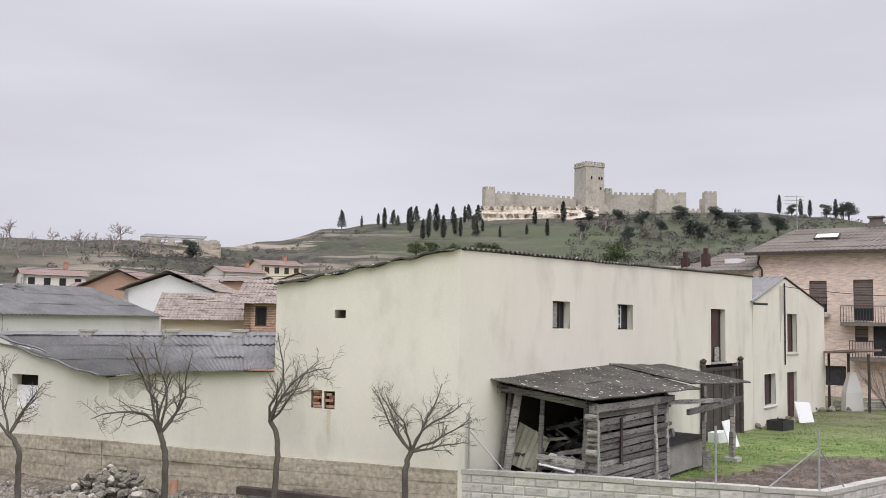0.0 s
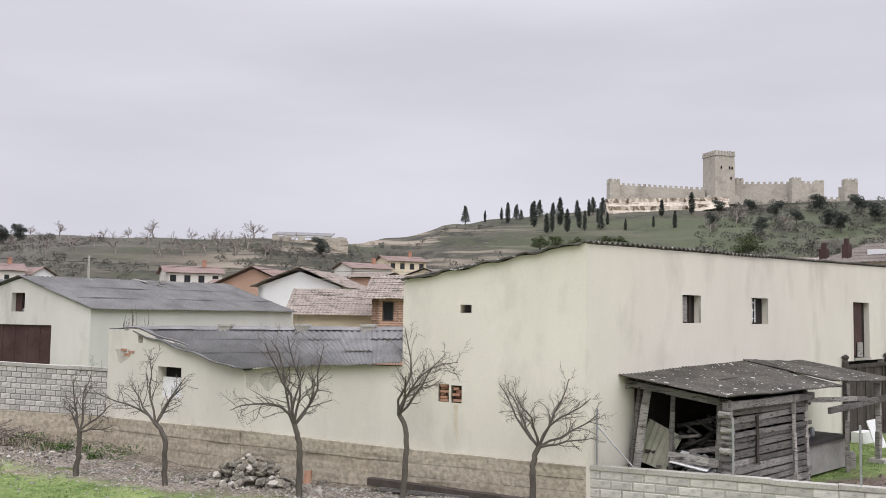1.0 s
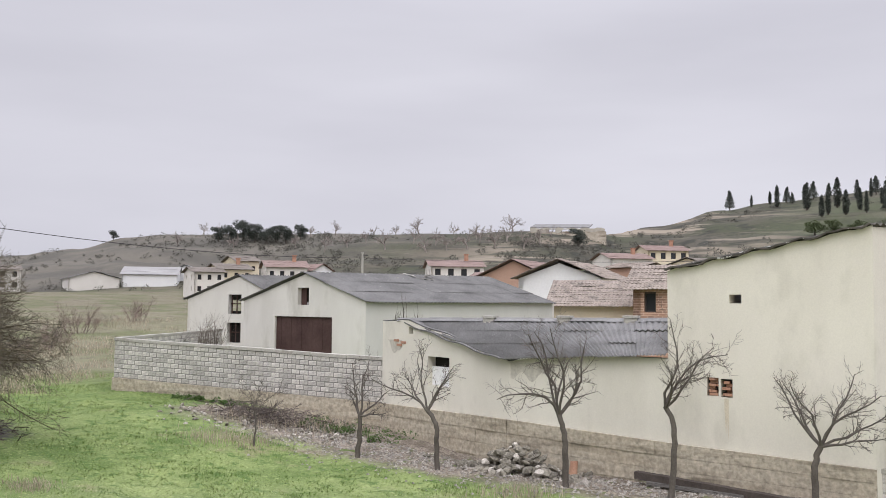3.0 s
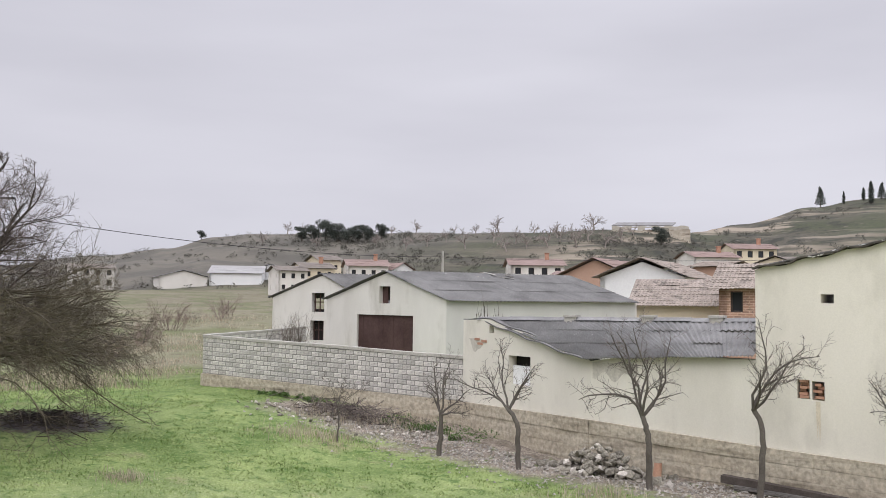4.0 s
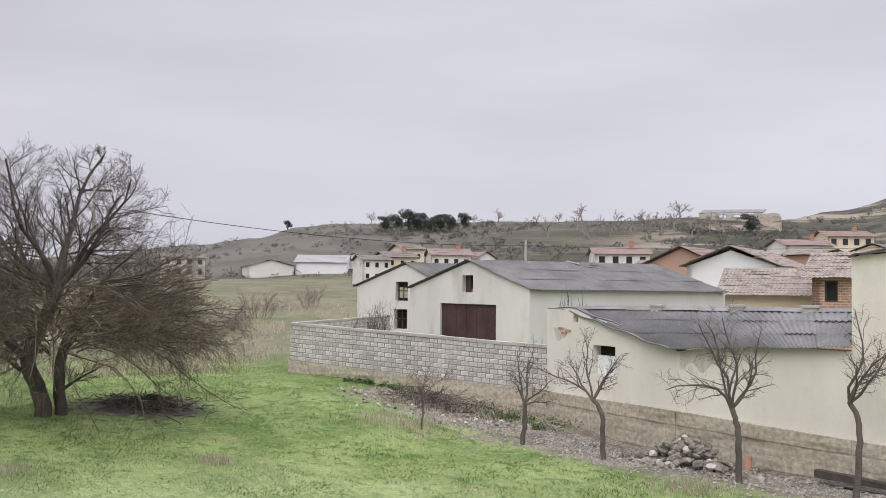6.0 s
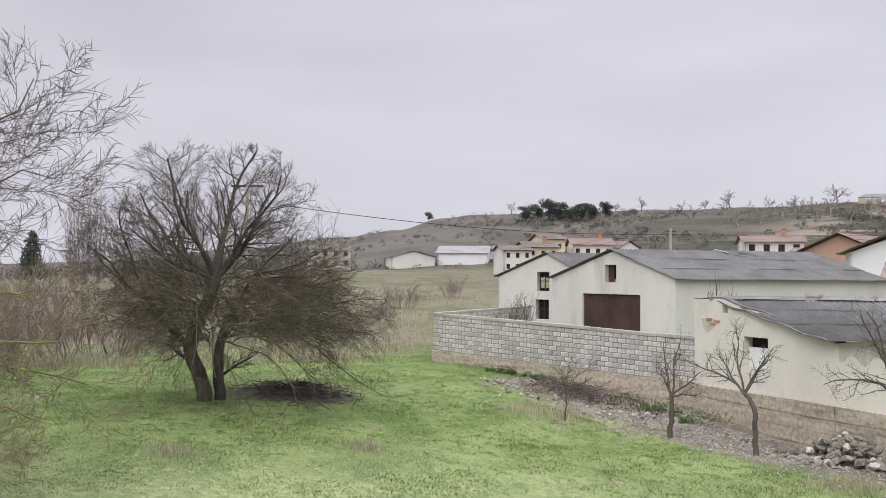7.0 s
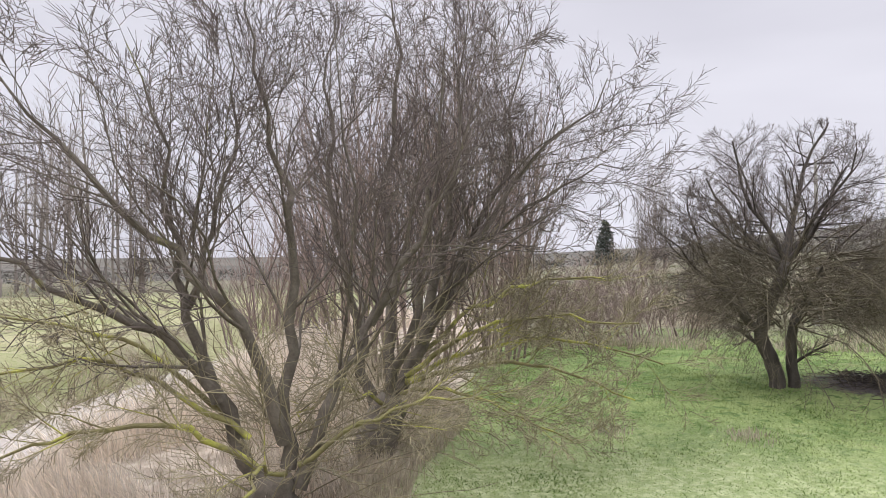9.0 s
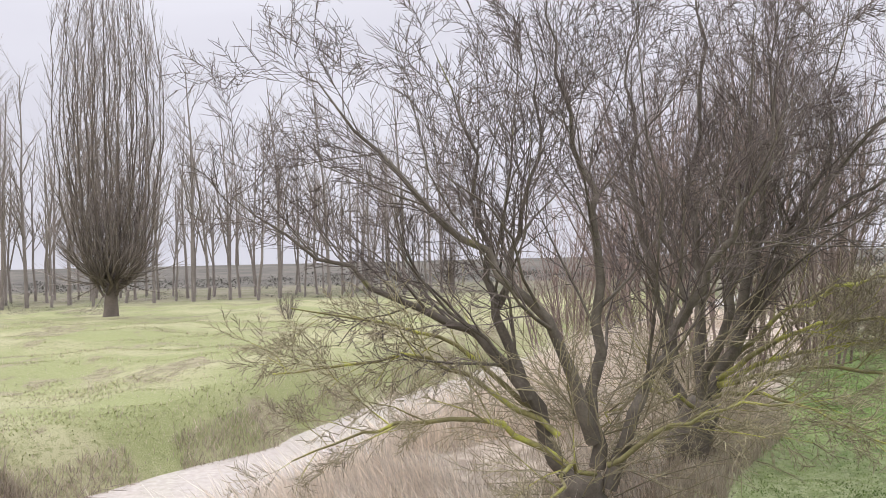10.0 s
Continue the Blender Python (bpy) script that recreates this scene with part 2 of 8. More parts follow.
def brick_wall(name, c1, c2, joint, scale=1.0):
    """Coursed brickwork on walls that run roughly along x."""
    m = surf(name, c1, c2, 1.0, 0.9, 0.0)
    n, l = m.node_tree.nodes, m.node_tree.links
    b = n["Principled BSDF"]
    src = b.inputs["Base Color"].links[0].from_socket
    co, sep, comb, br = (n.new("ShaderNode" + k) for k in ("TexCoord", "SeparateXYZ", "CombineXYZ", "TexBrick"))
    l.new(co.outputs["Object"], sep.inputs[0])
    l.new(sep.outputs["X"], comb.inputs["X"])
    l.new(sep.outputs["Z"], comb.inputs["Y"])
    l.new(comb.outputs[0], br.inputs["Vector"])
    for k, v in (("Scale", 1.0), ("Brick Width", 0.27 * scale), ("Row Height", 0.09 * scale), ("Mortar Size", 0.014 * scale), ("Mortar Smooth", 0.2)):
        br.inputs[k].default_value = v
    br.inputs["Color1"].default_value, br.inputs["Color2"].default_value = (0.75, 0.75, 0.75, 1), (1.15, 1.1, 1.05, 1)
    br.inputs["Mortar"].default_value = (*joint, 1)
    mx = n.new("ShaderNodeMix")
    mx.data_type, mx.blend_type = "RGBA", "MULTIPLY"
    mx.inputs["Factor"].default_value = 1.0
    l.new(src, mx.inputs["A"])
    l.new(br.outputs["Color"], mx.inputs["B"])
    l.new(mx.outputs["Result"], b.inputs["Base Color"])
    return m


M_BRICK_WALL = brick_wall("red_brickwork", (0.34, 0.20, 0.145), (0.42, 0.265, 0.20), (1.5, 1.7, 1.8), 1.3)
M_BRICK_PALE = brick_wall("pale_brickwork", (0.72, 0.57, 0.48), (0.78, 0.64, 0.545), (0.95, 1.0, 1.05))
M_STAIN = surf("damp_stain", (0.44, 0.415, 0.355), (0.56, 0.53, 0.465), 2.5, 0.95, 0.3, (0.33, 0.31, 0.265), 2.2, 0.55, (1, 1, 0.4), grain=14, soft3=0.25)
M_RUST_STREAK = surf("rust_streak", (0.60, 0.53, 0.41), (0.66, 0.60, 0.495), 3.0, 0.9, 0.1, stretch=(1, 1, 0.2))
M_GLASS = bpy.data.materials.new("window_glass")
M_GLASS.use_nodes = True
M_GLASS.node_tree.nodes["Principled BSDF"].inputs["Base Color"].default_value = (0.03, 0.033, 0.036, 1)
M_GLASS.node_tree.nodes["Principled BSDF"].inputs["Roughness"].default_value = 0.08


# ---- builders ----


class Geo:
    """Collects vertices and faces of one mesh."""

    def __init__(self):
        self.v, self.f, self.rest = [], [], []

    def face(self, *pts):
        k = len(self.v)
        self.v.extend(tuple(p) for p in pts)
        self.f.append(tuple(range(k, k + len(pts))))

    def hull(self, a, b):
        """A closed prism between two rings of equal length."""
        k, n = len(self.v), len(a)
        self.v.extend(tuple(p) for p in a)
        self.v.extend(tuple(p) for p in b)
        self.f.append(tuple(reversed(range(k, k + n))))
        self.f.append(tuple(range(k + n, k + 2 * n)))
        for i in range(n):
            j = (i + 1) % n
            self.f.append((k + i, k + j, k + n + j, k + n + i))

    def box(self, x0, y0, z0, x1, y1, z1, m=None):
        a = [Vector(p) for p in ((x0, y0, z0), (x1, y0, z0), (x1, y1, z0), (x0, y1, z0))]
        b = [Vector(p) for p in ((x0, y0, z1), (x1, y0, z1), (x1, y1, z1), (x0, y1, z1))]
        if m is not None:
            a, b = [m @ p for p in a], [m @ p for p in b]
        self.hull(a, b)

    def bar(self, p, q, w, h=None, up=(0, 0, 1)):
        """A squared beam from p to q."""
        p, q = Vector(p), Vector(q)
        h = h or w
        d = (q - p).normalized()
        s = d.cross(Vector(up))
        s = s.normalized() if s.length > 1e-4 else Vector((1, 0, 0))
        t = s.cross(d)
        ring = [s * (-w / 2) + t * (-h / 2), s * (w / 2) + t * (-h / 2), s * (w / 2) + t * (h / 2), s * (-w / 2) + t * (h / 2)]
        self.hull([p + r for r in ring], [q + r for r in ring])

    def tube(self, pts, radii, n=6):
        pts = [Vector(p) for p in pts]
        k = len(self.v)
        side = None
        for i, p in enumerate(pts):
            d = (pts[min(i + 1, len(pts) - 1)] - pts[max(i - 1, 0)]).normalized()
            if side is None:
                side = d.orthogonal().normalized()
            side = (side - d * side.dot(d)).normalized()
            t = d.cross(side)
            for j in range(n):
                a = 2 * math.pi * j / n
                self.v.append(tuple(p + (side * math.cos(a) + t * math.sin(a)) * radii[i]))
        for i in range(len(pts) - 1):
            for j in range(n):
                a, b = k + i * n + j, k + i * n + (j + 1) % n
                self.f.append((a, b, b + n, a + n))
        self.f.append(tuple(reversed(range(k, k + n))))
        e = k + (len(pts) - 1) * n
        self.f.append(tuple(range(e, e + n)))

    def mesh(self, name, smooth=False):
        me = bpy.data.meshes.new(name)
        me.from_pydata(self.v, [], self.f)
        if smooth:
            me.polygons.foreach_set("use_smooth", [True] * len(me.polygons))
        me.update()
        return me


def thing(name, base, label, category, group="", kind=""):
    ob = new(name)
    ob.location = base
    ob.empty_display_size = 0.3
    return tagged(ob, label, category, group, kind)


def part(name, geo, material, parent, label="", smooth=False, mesh=None):
    """One mesh object, given in world places, under a thing or a part."""
    me = mesh or geo.mesh(name, smooth)
    if material and not me.materials:
        me.materials.append(material)
    ob = new(name, me)
    if parent is not None:
        ob.parent = parent
        root, at = parent, Vector(parent.location)
        while root.parent is not None:
            root = root.parent
            at = Vector(root.location)
        ob.matrix_parent_inverse = Matrix.Translation(-at) if parent.parent is None and parent.type == "EMPTY" else Matrix.Identity(4)
    if label:
        tagged(ob, label)
    for course in (geo.rest if geo else ()):
        part("roof_course", course, material, ob)
    return ob


def solo(name, geo, material, label, category, group="", kind="", smooth=False):
    me = geo.mesh(name, smooth)
    me.materials.append(material)
    return tagged(new(name, me), label, category, group, kind)


def smooth01(t):
    t = min(1.0, max(0.0, t))
    return t * t * (3 - 2 * t)


def lerp(a, b, t):
    return a + (b - a) * t


def curve_at(rows, x):
    for (x0, y0), (x1, y1) in zip(rows, rows[1:]):
        if x <= x1:
            return lerp(y0, y1, smooth01((x - x0) / (x1 - x0))) if x > x0 else y0
    return rows[-1][1]


def at(azimuth, distance, z=0.0):
    """A place by its bearing, degrees to the left of north, and distance from the viewpoint."""
    return Vector((-math.sin(radians(azimuth)) * distance, math.cos(radians(azimuth)) * distance, z))


def frame_of(a, b, z=0.0):
    """x along the wall from a to b, y into the building, z up."""
    d = Vector((b[0] - a[0], b[1] - a[1], 0)).normalized()
    return Matrix(((d.x, -d.y, 0, a[0]), (d.y, d.x, 0, a[1]), (0, 0, 1, z), (0, 0, 0, 1)))


def wall_geo(m, u0, u1, z0, top, holes=(), thick=0.4, splits=0):
    """A thick wall with openings (u0, z0, u1, z1) right through it; top is a height or a function of u."""
    tf = top if callable(top) else (lambda u: top)
    us = sorted({u0, u1, *(h[0] for h in holes), *(h[2] for h in holes), *(lerp(u0, u1, i / (splits + 1)) for i in range(1, splits + 1))})
    zs = sorted({z0, *(h[1] for h in holes), *(h[3] for h in holes)})
    g = Geo()

    def hollow(u, z):
        return any(h[0] < u < h[2] and h[1] < z < h[3] for h in holes)

    def pt(u, y, z):
        return m @ Vector((u, y, z))

    for i in range(len(us) - 1):
        a, b = us[i], us[i + 1]
        for j in range(len(zs)):
            za = zs[j]
            last = j == len(zs) - 1
            if not last and hollow((a + b) / 2, (za + zs[j + 1]) / 2):
                continue
            ha, hb = tf(a), tf(b)
            ta, tb = (ha, hb) if last else (min(zs[j + 1], ha), min(zs[j + 1], hb))
            za, zb = min(za, ha), min(za, hb)
            if ta - za < 1e-5 and tb - zb < 1e-5:
                continue
            g.face(pt(a, 0, za), pt(b, 0, zb), pt(b, 0, tb), pt(a, 0, ta))
            g.face(pt(b, thick, zb), pt(a, thick, za), pt(a, thick, ta), pt(b, thick, tb))
            last = last or (ta == ha and tb == hb)
            if last:
                g.face(pt(a, 0, ta), pt(b, 0, tb), pt(b, thick, tb), pt(a, thick, ta))
    for h in holes:
        g.face(pt(h[0], 0, h[1]), pt(h[2], 0, h[1]), pt(h[2], thick, h[1]), pt(h[0], thick, h[1]))
        g.face(pt(h[0], thick, h[3]), pt(h[2], thick, h[3]), pt(h[2], 0, h[3]), pt(h[0], 0, h[3]))
        g.face(pt(h[0], 0, h[1]), pt(h[0], thick, h[1]), pt(h[0], thick, h[3]), pt(h[0], 0, h[3]))
        g.face(pt(h[2], thick, h[1]), pt(h[2], 0, h[1]), pt(h[2], 0, h[3]), pt(h[2], thick, h[3]))
    for u in (u0, u1):
        g.face(pt(u, 0, z0), pt(u, thick, z0), pt(u, thick, tf(u)), pt(u, 0, tf(u)))
    return g


def corrugated(a, b, c, d, pitch=0.18, amp=0.025, thick=0.012, sag=0.0, seed=0, rows=1, lap=0.0):
    """Wavy sheets: waves run from edge a-b to edge d-c (a to d downhill); rows: courses of sheets that overlap."""
    first = None
    rnd = random.Random(seed)
    a, b, c, d = (Vector(p) for p in (a, b, c, d))
    n = max(8, int((b - a).length / pitch) * 4)
    up = (b - a).cross(d - a).normalized()
    if up.z < 0:
        up = -up
    for r in range(rows):
        g = Geo()
        if first is None:
            first = g
        else:
            first.rest.append(g)
        t0, t1 = max(0.0, r / rows - 0.012), (r + 1) / rows
        lift = 0.012 * (rows - r)
        k = len(g.v)
        tilt = 0.0
        for i in range(n + 1):
            s = i / n
            if i % 24 == 0:
                tilt = rnd.uniform(-0.012, 0.012)
            w = amp * math.sin(i * math.pi / 2) + tilt + lift + sag * noise.noise((s * 4, r * 3.0, seed))
            p, q = a.lerp(b, s), d.lerp(c, s)
            for t in (t0, t1):
                e = p.lerp(q, t) + up * (w + (0.01 if t == t1 else 0))
                g.v.append(tuple(e))
                g.v.append(tuple(e - up * thick))
        for i in range(n):
            o = k + 4 * i
            g.f.append((o, o + 4, o + 6, o + 2))
            g.f.append((o + 1, o + 3, o + 7, o + 5))
            g.f.append((o + 2, o + 6, o + 7, o + 3))
            g.f.append((o, o + 1, o + 5, o + 4))
    return first


# ---- ground ----
STREAM = [(-6.0, -12.5), (-17.0, -7.6), (-23.0, -5.2), (-33.0, -3.0), (-87.0, 14.0), (-150.0, 36.0)]


def stream_off(x, y):
    best = 1e9
    for (x0, y0), (x1, y1) in zip(STREAM, STREAM[1:]):
        dx, dy = x1 - x0, y1 - y0
        t = min(1, max(0, ((x - x0) * dx + (y - y0) * dy) / (dx * dx + dy * dy)))
        best = min(best, math.hypot(x - x0 - t * dx, y - y0 - t * dy))
    return best


# bearing of the ridge line, and its height above the eye in degrees
SKYLINE = [(-60, 3.5), (-32, 5.5), (-26, 6.0), (-22.7, 6.5), (-19, 6.85), (-16.8, 6.9), (-13, 6.95), (-8, 6.95), (-2.7, 6.75), (0.5, 6.45), (3.4, 6.15),
           (6.6, 5.72), (10.8, 4.75), (13.5, 4.3), (18.8, 4.5), (24.4, 4.28), (33, 4.2), (41, 3.98), (43.4, 3.7), (46.3, 2.9), (50, 2.4),
           (56, 1.6), (64, 0.7), (75, 0.3), (130, 0.25), (180, 0.3)]
RIDGE = [(-60, 430), (-20, 430), (2, 430), (11, 400), (16, 340), (45, 380), (64, 600), (180, 600)]
FOOT = [(-60, 130), (-20, 130), (5, 150), (16, 170), (45, 190), (64, 300), (180, 350)]


def height(x, y):
    rho = math.hypot(x, y)
    az = math.degrees(math.atan2(-x, y))
    z = 0.35 + 0.98 * smooth01((-x - 8) / 14.0)
    # the valley floor climbs towards the village and the sheds below the hill
    far = lerp(0.6, lerp(5.7, 0.7, smooth01((az - 53) / 32)), smooth01((az - 6) / 16))
    z = lerp(z, far, smooth01((rho - 42) / 150))
    if x < 0:
        d = stream_off(x, y)
        if d < 9:
            z = lerp(-0.5, z, smooth01((d - 2.2) / 2.4)) + 0.16 * math.exp(-((d - 6) / 1.6) ** 2)
    rough = smooth01((rho - 6) / 10)
    z += 0.09 * rough * noise.noise((x * 0.35, y * 0.35, 0)) + 0.03 * noise.noise((x * 1.3, y * 1.3, 3))
    lee = smooth01((-13.5 - (y + 0.35 * x)) / 3.0) if x < -4 else 0.0
    if lee and rho < 110:
        z += lee * smooth01((110 - rho) / 30) * (0.55 * noise.noise((x * 0.11, y * 0.16, 4)) + 0.18 * noise.noise((x * 0.4, y * 0.5, 9)))
    if -24.5 < x < 2 and 15 < y < 26:
        z += 0.05 * noise.noise((x * 2.6, y * 2.6, 8))
    rf, rr = curve_at(FOOT, az), curve_at(RIDGE, az)
    if rho > rf:
        zr = EYE + rr * math.tan(radians(curve_at(SKYLINE, az)))
        t = (rho - rf) / (rr - rf)
        if t < 1:
            s = t ** 1.25
            bumps = noise.noise((x * 0.02, y * 0.02, 5)) * 3.5 + noise.noise((x * 0.07, y * 0.07, 1)) * 1.0
            terrace = 0.9 * math.sin((z + (zr - z) * s) * 0.95 + noise.noise((x * 0.012, y * 0.012, 2)) * 4)
            z = z + (zr - z) * s + (bumps + terrace) * min(1, zr / 40) * math.sin(math.pi * t) ** 0.7
        else:
            z = zr - (rho - rr) * 0.03
    return z


def ground_at(x, y):
    return Vector((x, y, height(x, y)))


def make_ground():
    azs = [-180 + 6 * i for i in range(24)] + [-36 + 0.3 * i for i in range(int(166 / 0.3))] + [130 + 5 * i for i in range(10)]
    rs = [0.0]
    r = 2.0
    while r < 2600:
        rs.append(r)
        r *= 1.032 if r > 14 else 1.06
    v, f = [], []
    for az in azs:
        for r in rs:
            p = at(az, r)
            v.append((p.x, p.y, height(p.x, p.y)))
    n, k = len(azs), len(rs)
    for i in range(n):
        for j in range(k - 1):
            a, b = i * k + j, ((i + 1) % n) * k + j
            f.append((b, a, a + 1, b + 1))
    me = bpy.data.meshes.new("ground")
    me.from_pydata(v, [], f)
    me.polygons.foreach_set("use_smooth", [True] * len(f))
    return me


def ground_material():
    """Short grass, bare dirt along the walls, dry winter slopes with pale rock bands, by place in the plan."""
    m = surf("winter_grass_ground", (0.10, 0.155, 0.04), (0.25, 0.31, 0.115), 0.45, 0.95, 0.8, (0.235, 0.22, 0.12), 0.7, 0.6, grain=22.0, bump_dist=0.05, speck=0.42)
    n, l = m.node_tree.nodes, m.node_tree.links
    b = n["Principled BSDF"]
    grass = b.inputs["Base Color"].links[0].from_socket
    co = n.new("ShaderNodeTexCoord")
    sep = n.new("ShaderNodeSeparateXYZ")
    l.new(co.outputs["Object"], sep.inputs[0])

    def math_node(op, a, c=None, d=None):
        x = n.new("ShaderNodeMath")
        x.operation = op
        for i, val in enumerate((a, c, d)):
            if val is None:
                continue
            if isinstance(val, (int, float)):
                x.inputs[i].default_value = val
            else:
                l.new(val, x.inputs[i])
        return x.outputs[0]

    def rng(src, lo, hi):
        r = n.new("ShaderNodeMapRange")
        r.interpolation_type = "SMOOTHSTEP"
        r.inputs["From Min"].default_value, r.inputs["From Max"].default_value = lo, hi
        l.new(src, r.inputs["Value"])
        return r.outputs[0]

    def tex(scale, stretch=(1, 1, 1), detail=6.0):
        mp = n.new("ShaderNodeMapping")
        mp.inputs["Scale"].default_value = stretch
        l.new(co.outputs["Object"], mp.inputs[0])
        t = n.new("ShaderNodeTexNoise")
        t.inputs["Scale"].default_value, t.inputs["Detail"].default_value, t.inputs["Roughness"].default_value = scale, detail, 0.62
        l.new(mp.outputs[0], t.inputs["Vector"])
        return t.outputs[0]

    def mix(fac, a, c):
        x = n.new("ShaderNodeMix")
        x.data_type = "RGBA"
        l.new(fac, x.inputs["Factor"])
        for sock, val in (("A", a), ("B", c)):
            if isinstance(val, tuple):
                x.inputs[sock].default_value = (*val, 1)
            else:
                l.new(val, x.inputs[sock])
        return x.outputs["Result"]

    X, Y, Z = sep.outputs
    # dark tussocks, bright tips and small bare spots in the sward
    grass = mix(rng(tex(2.6), 0.5, 0.66), grass, (0.075, 0.135, 0.03))
    grass = mix(rng(tex(8.0), 0.55, 0.7), grass, (0.30, 0.36, 0.145))
    grass = mix(rng(tex(0.9), 0.66, 0.72), grass, mix(rng(tex(14.0), 0.4, 0.6), (0.14, 0.13, 0.075), (0.30, 0.27, 0.19)))
    rho = math_node("SQRT", math_node("ADD", math_node("MULTIPLY", X, X), math_node("MULTIPLY", Y, Y)))
    # bare dirt along the foot of the walls
    wob = math_node("MULTIPLY_ADD", tex(0.7), 3.0, -1.5)
    along = math_node("ADD", math_node("MULTIPLY_ADD", X, 0.17, Y), wob)
    near_wall = math_node("MULTIPLY", rng(along, 18.0, 19.5), rng(math_node("ADD", X, wob), -20.5, -18.5))
    near_wall = math_node("MULTIPLY", near_wall, rng(math_node("MULTIPLY", rho, -1.0), -31.0, -29.5))
    near_wall = math_node("MULTIPLY", near_wall, rng(math_node("MULTIPLY", X, -1.0), -1.5, 0.0))
    dirt = mix(rng(tex(1.8), 0.4, 0.6), (0.19, 0.158, 0.125), (0.34, 0.295, 0.24))
    dirt = mix(rng(tex(18.0), 0.45, 0.62), dirt, (0.10, 0.082, 0.066))
    dirt = mix(rng(tex(1.7), 0.56, 0.64), dirt, (0.11, 0.15, 0.045))
    col = mix(near_wall, grass, dirt)
    # hillside: olive, brown and pale bands
    hill = mix(rng(tex(0.022), 0.42, 0.58), (0.056, 0.062, 0.035), (0.078, 0.071, 0.052))
    hill = mix(rng(tex(0.10), 0.48, 0.62), hill, (0.034, 0.034, 0.026))
    hill = mix(rng(tex(0.45), 0.5, 0.68), hill, (0.042, 0.041, 0.032))
    hill = mix(rng(tex(0.28), 0.6, 0.7), hill, (0.125, 0.112, 0.088))
    band = tex(0.05, (0.35, 0.35, 6.0))
    warm = math_node("MULTIPLY", rng(X, -130.0, -80.0), rng(math_node("MULTIPLY", X, -1.0), -10.0, 60.0))
    hill = mix(math_node("MULTIPLY", rng(band, 0.5, 0.6), math_node("MULTIPLY_ADD", warm, 0.75, 0.2)), hill, (0.26, 0.22, 0.17))
    lush = math_node("MULTIPLY", rng(X, -40.0, 10.0), rng(math_node("MULTIPLY", Z, -1.0), -52.0, -40.0))
    hill = mix(math_node("MULTIPLY", lush, rng(tex(0.03), 0.35, 0.55)), hill, (0.072, 0.083, 0.045))
    # far western plain turns grey-brown: distance haze painted into the ground colour
    hill = mix(rng(math_node("MULTIPLY", X, -1.0), 110.0, 190.0), hill, mix(rng(tex(0.04), 0.4, 0.6), (0.088, 0.082, 0.069), (0.13, 0.118, 0.097)))
    col = mix(rng(rho, 75.0, 130.0), col, hill)
    # rough pasture in the valley
    rough = mix(rng(tex(0.16), 0.42, 0.6), (0.20, 0.18, 0.125), (0.13, 0.138, 0.068))
    rough = mix(rng(tex(1.3), 0.5, 0.66), rough, (0.12, 0.10, 0.075))
    band2 = math_node("MULTIPLY", rng(rho, 34.0, 46.0), rng(math_node("MULTIPLY", rho, -1.0), -215.0, -185.0))
    col = mix(math_node("MULTIPLY", band2, 0.88), col, rough)
    # dry earth and leaf litter on the stream bank, paler pasture beyond it
    q = math_node("ADD", math_node("MULTIPLY_ADD", X, 0.35, Y), math_node("MULTIPLY", wob, 0.5))
    west = rng(math_node("MULTIPLY", X, -1.0), 5.0, 8.0)
    nq = math_node("MULTIPLY", q, -1.0)
    bank = math_node("MULTIPLY", math_node("MULTIPLY", rng(q, -15.0, -13.5), rng(nq, 2.3, 3.3)), west)
    litter = mix(rng(tex(2.2), 0.4, 0.62), (0.31, 0.26, 0.205), (0.54, 0.465, 0.375))
    col = mix(math_node("MULTIPLY", bank, rng(math_node("MULTIPLY", rho, -1.0), -70.0, -45.0)), col, litter)
    pale = mix(rng(tex(0.22), 0.4, 0.62), (0.235, 0.255, 0.11), (0.35, 0.335, 0.195))
    pale = mix(rng(tex(0.3, (1, 1.6, 1)), 0.53, 0.6), pale, mix(rng(tex(3.0), 0.4, 0.6), (0.17, 0.145, 0.09), (0.28, 0.245, 0.165)))
    pale = mix(rng(tex(6.0), 0.5, 0.68), pale, (0.20, 0.215, 0.095))
    pale = mix(rng(tex(20.0), 0.5, 0.66), pale, (0.33, 0.325, 0.18))
    col = mix(math_node("MULTIPLY", math_node("MULTIPLY", rng(nq, 12.8, 14.0), west), rng(math_node("MULTIPLY", rho, -1.0), -125.0, -80.0)), col, pale)
    # dug plot in the yard
    plot = math_node("MULTIPLY", rng(X, 5.0, 6.0), rng(math_node("MULTIPLY", Y, -1.0), -30.5, -29.5))
    plot = math_node("MULTIPLY", plot, rng(math_node("SUBTRACT", math_node("MULTIPLY", X, 0.9), math_node("MULTIPLY_ADD", Y, 1.0, wob)), -19.5, -18.5))
    soil = mix(rng(tex(1.6), 0.4, 0.62), (0.085, 0.065, 0.05), (0.17, 0.135, 0.11))
    col = mix(plot, col, soil)
    # sparse bleached grass on the trodden ground near the stream and below the viewpoint
    worn = mix(rng(tex(5.0), 0.4, 0.64), (0.27, 0.32, 0.145), (0.47, 0.49, 0.29))
    col = mix(math_node("MULTIPLY", math_node("MULTIPLY", rng(math_node("MULTIPLY_ADD", rho, -1.0, wob), -22.0, -13.0), rng(q, -3.9, -3.1)), 0.85), col, worn)
    # burnt patch and trodden places in the meadow
    dx, dy = math_node("ADD", X, 20.6), math_node("SUBTRACT", Y, 15.6)
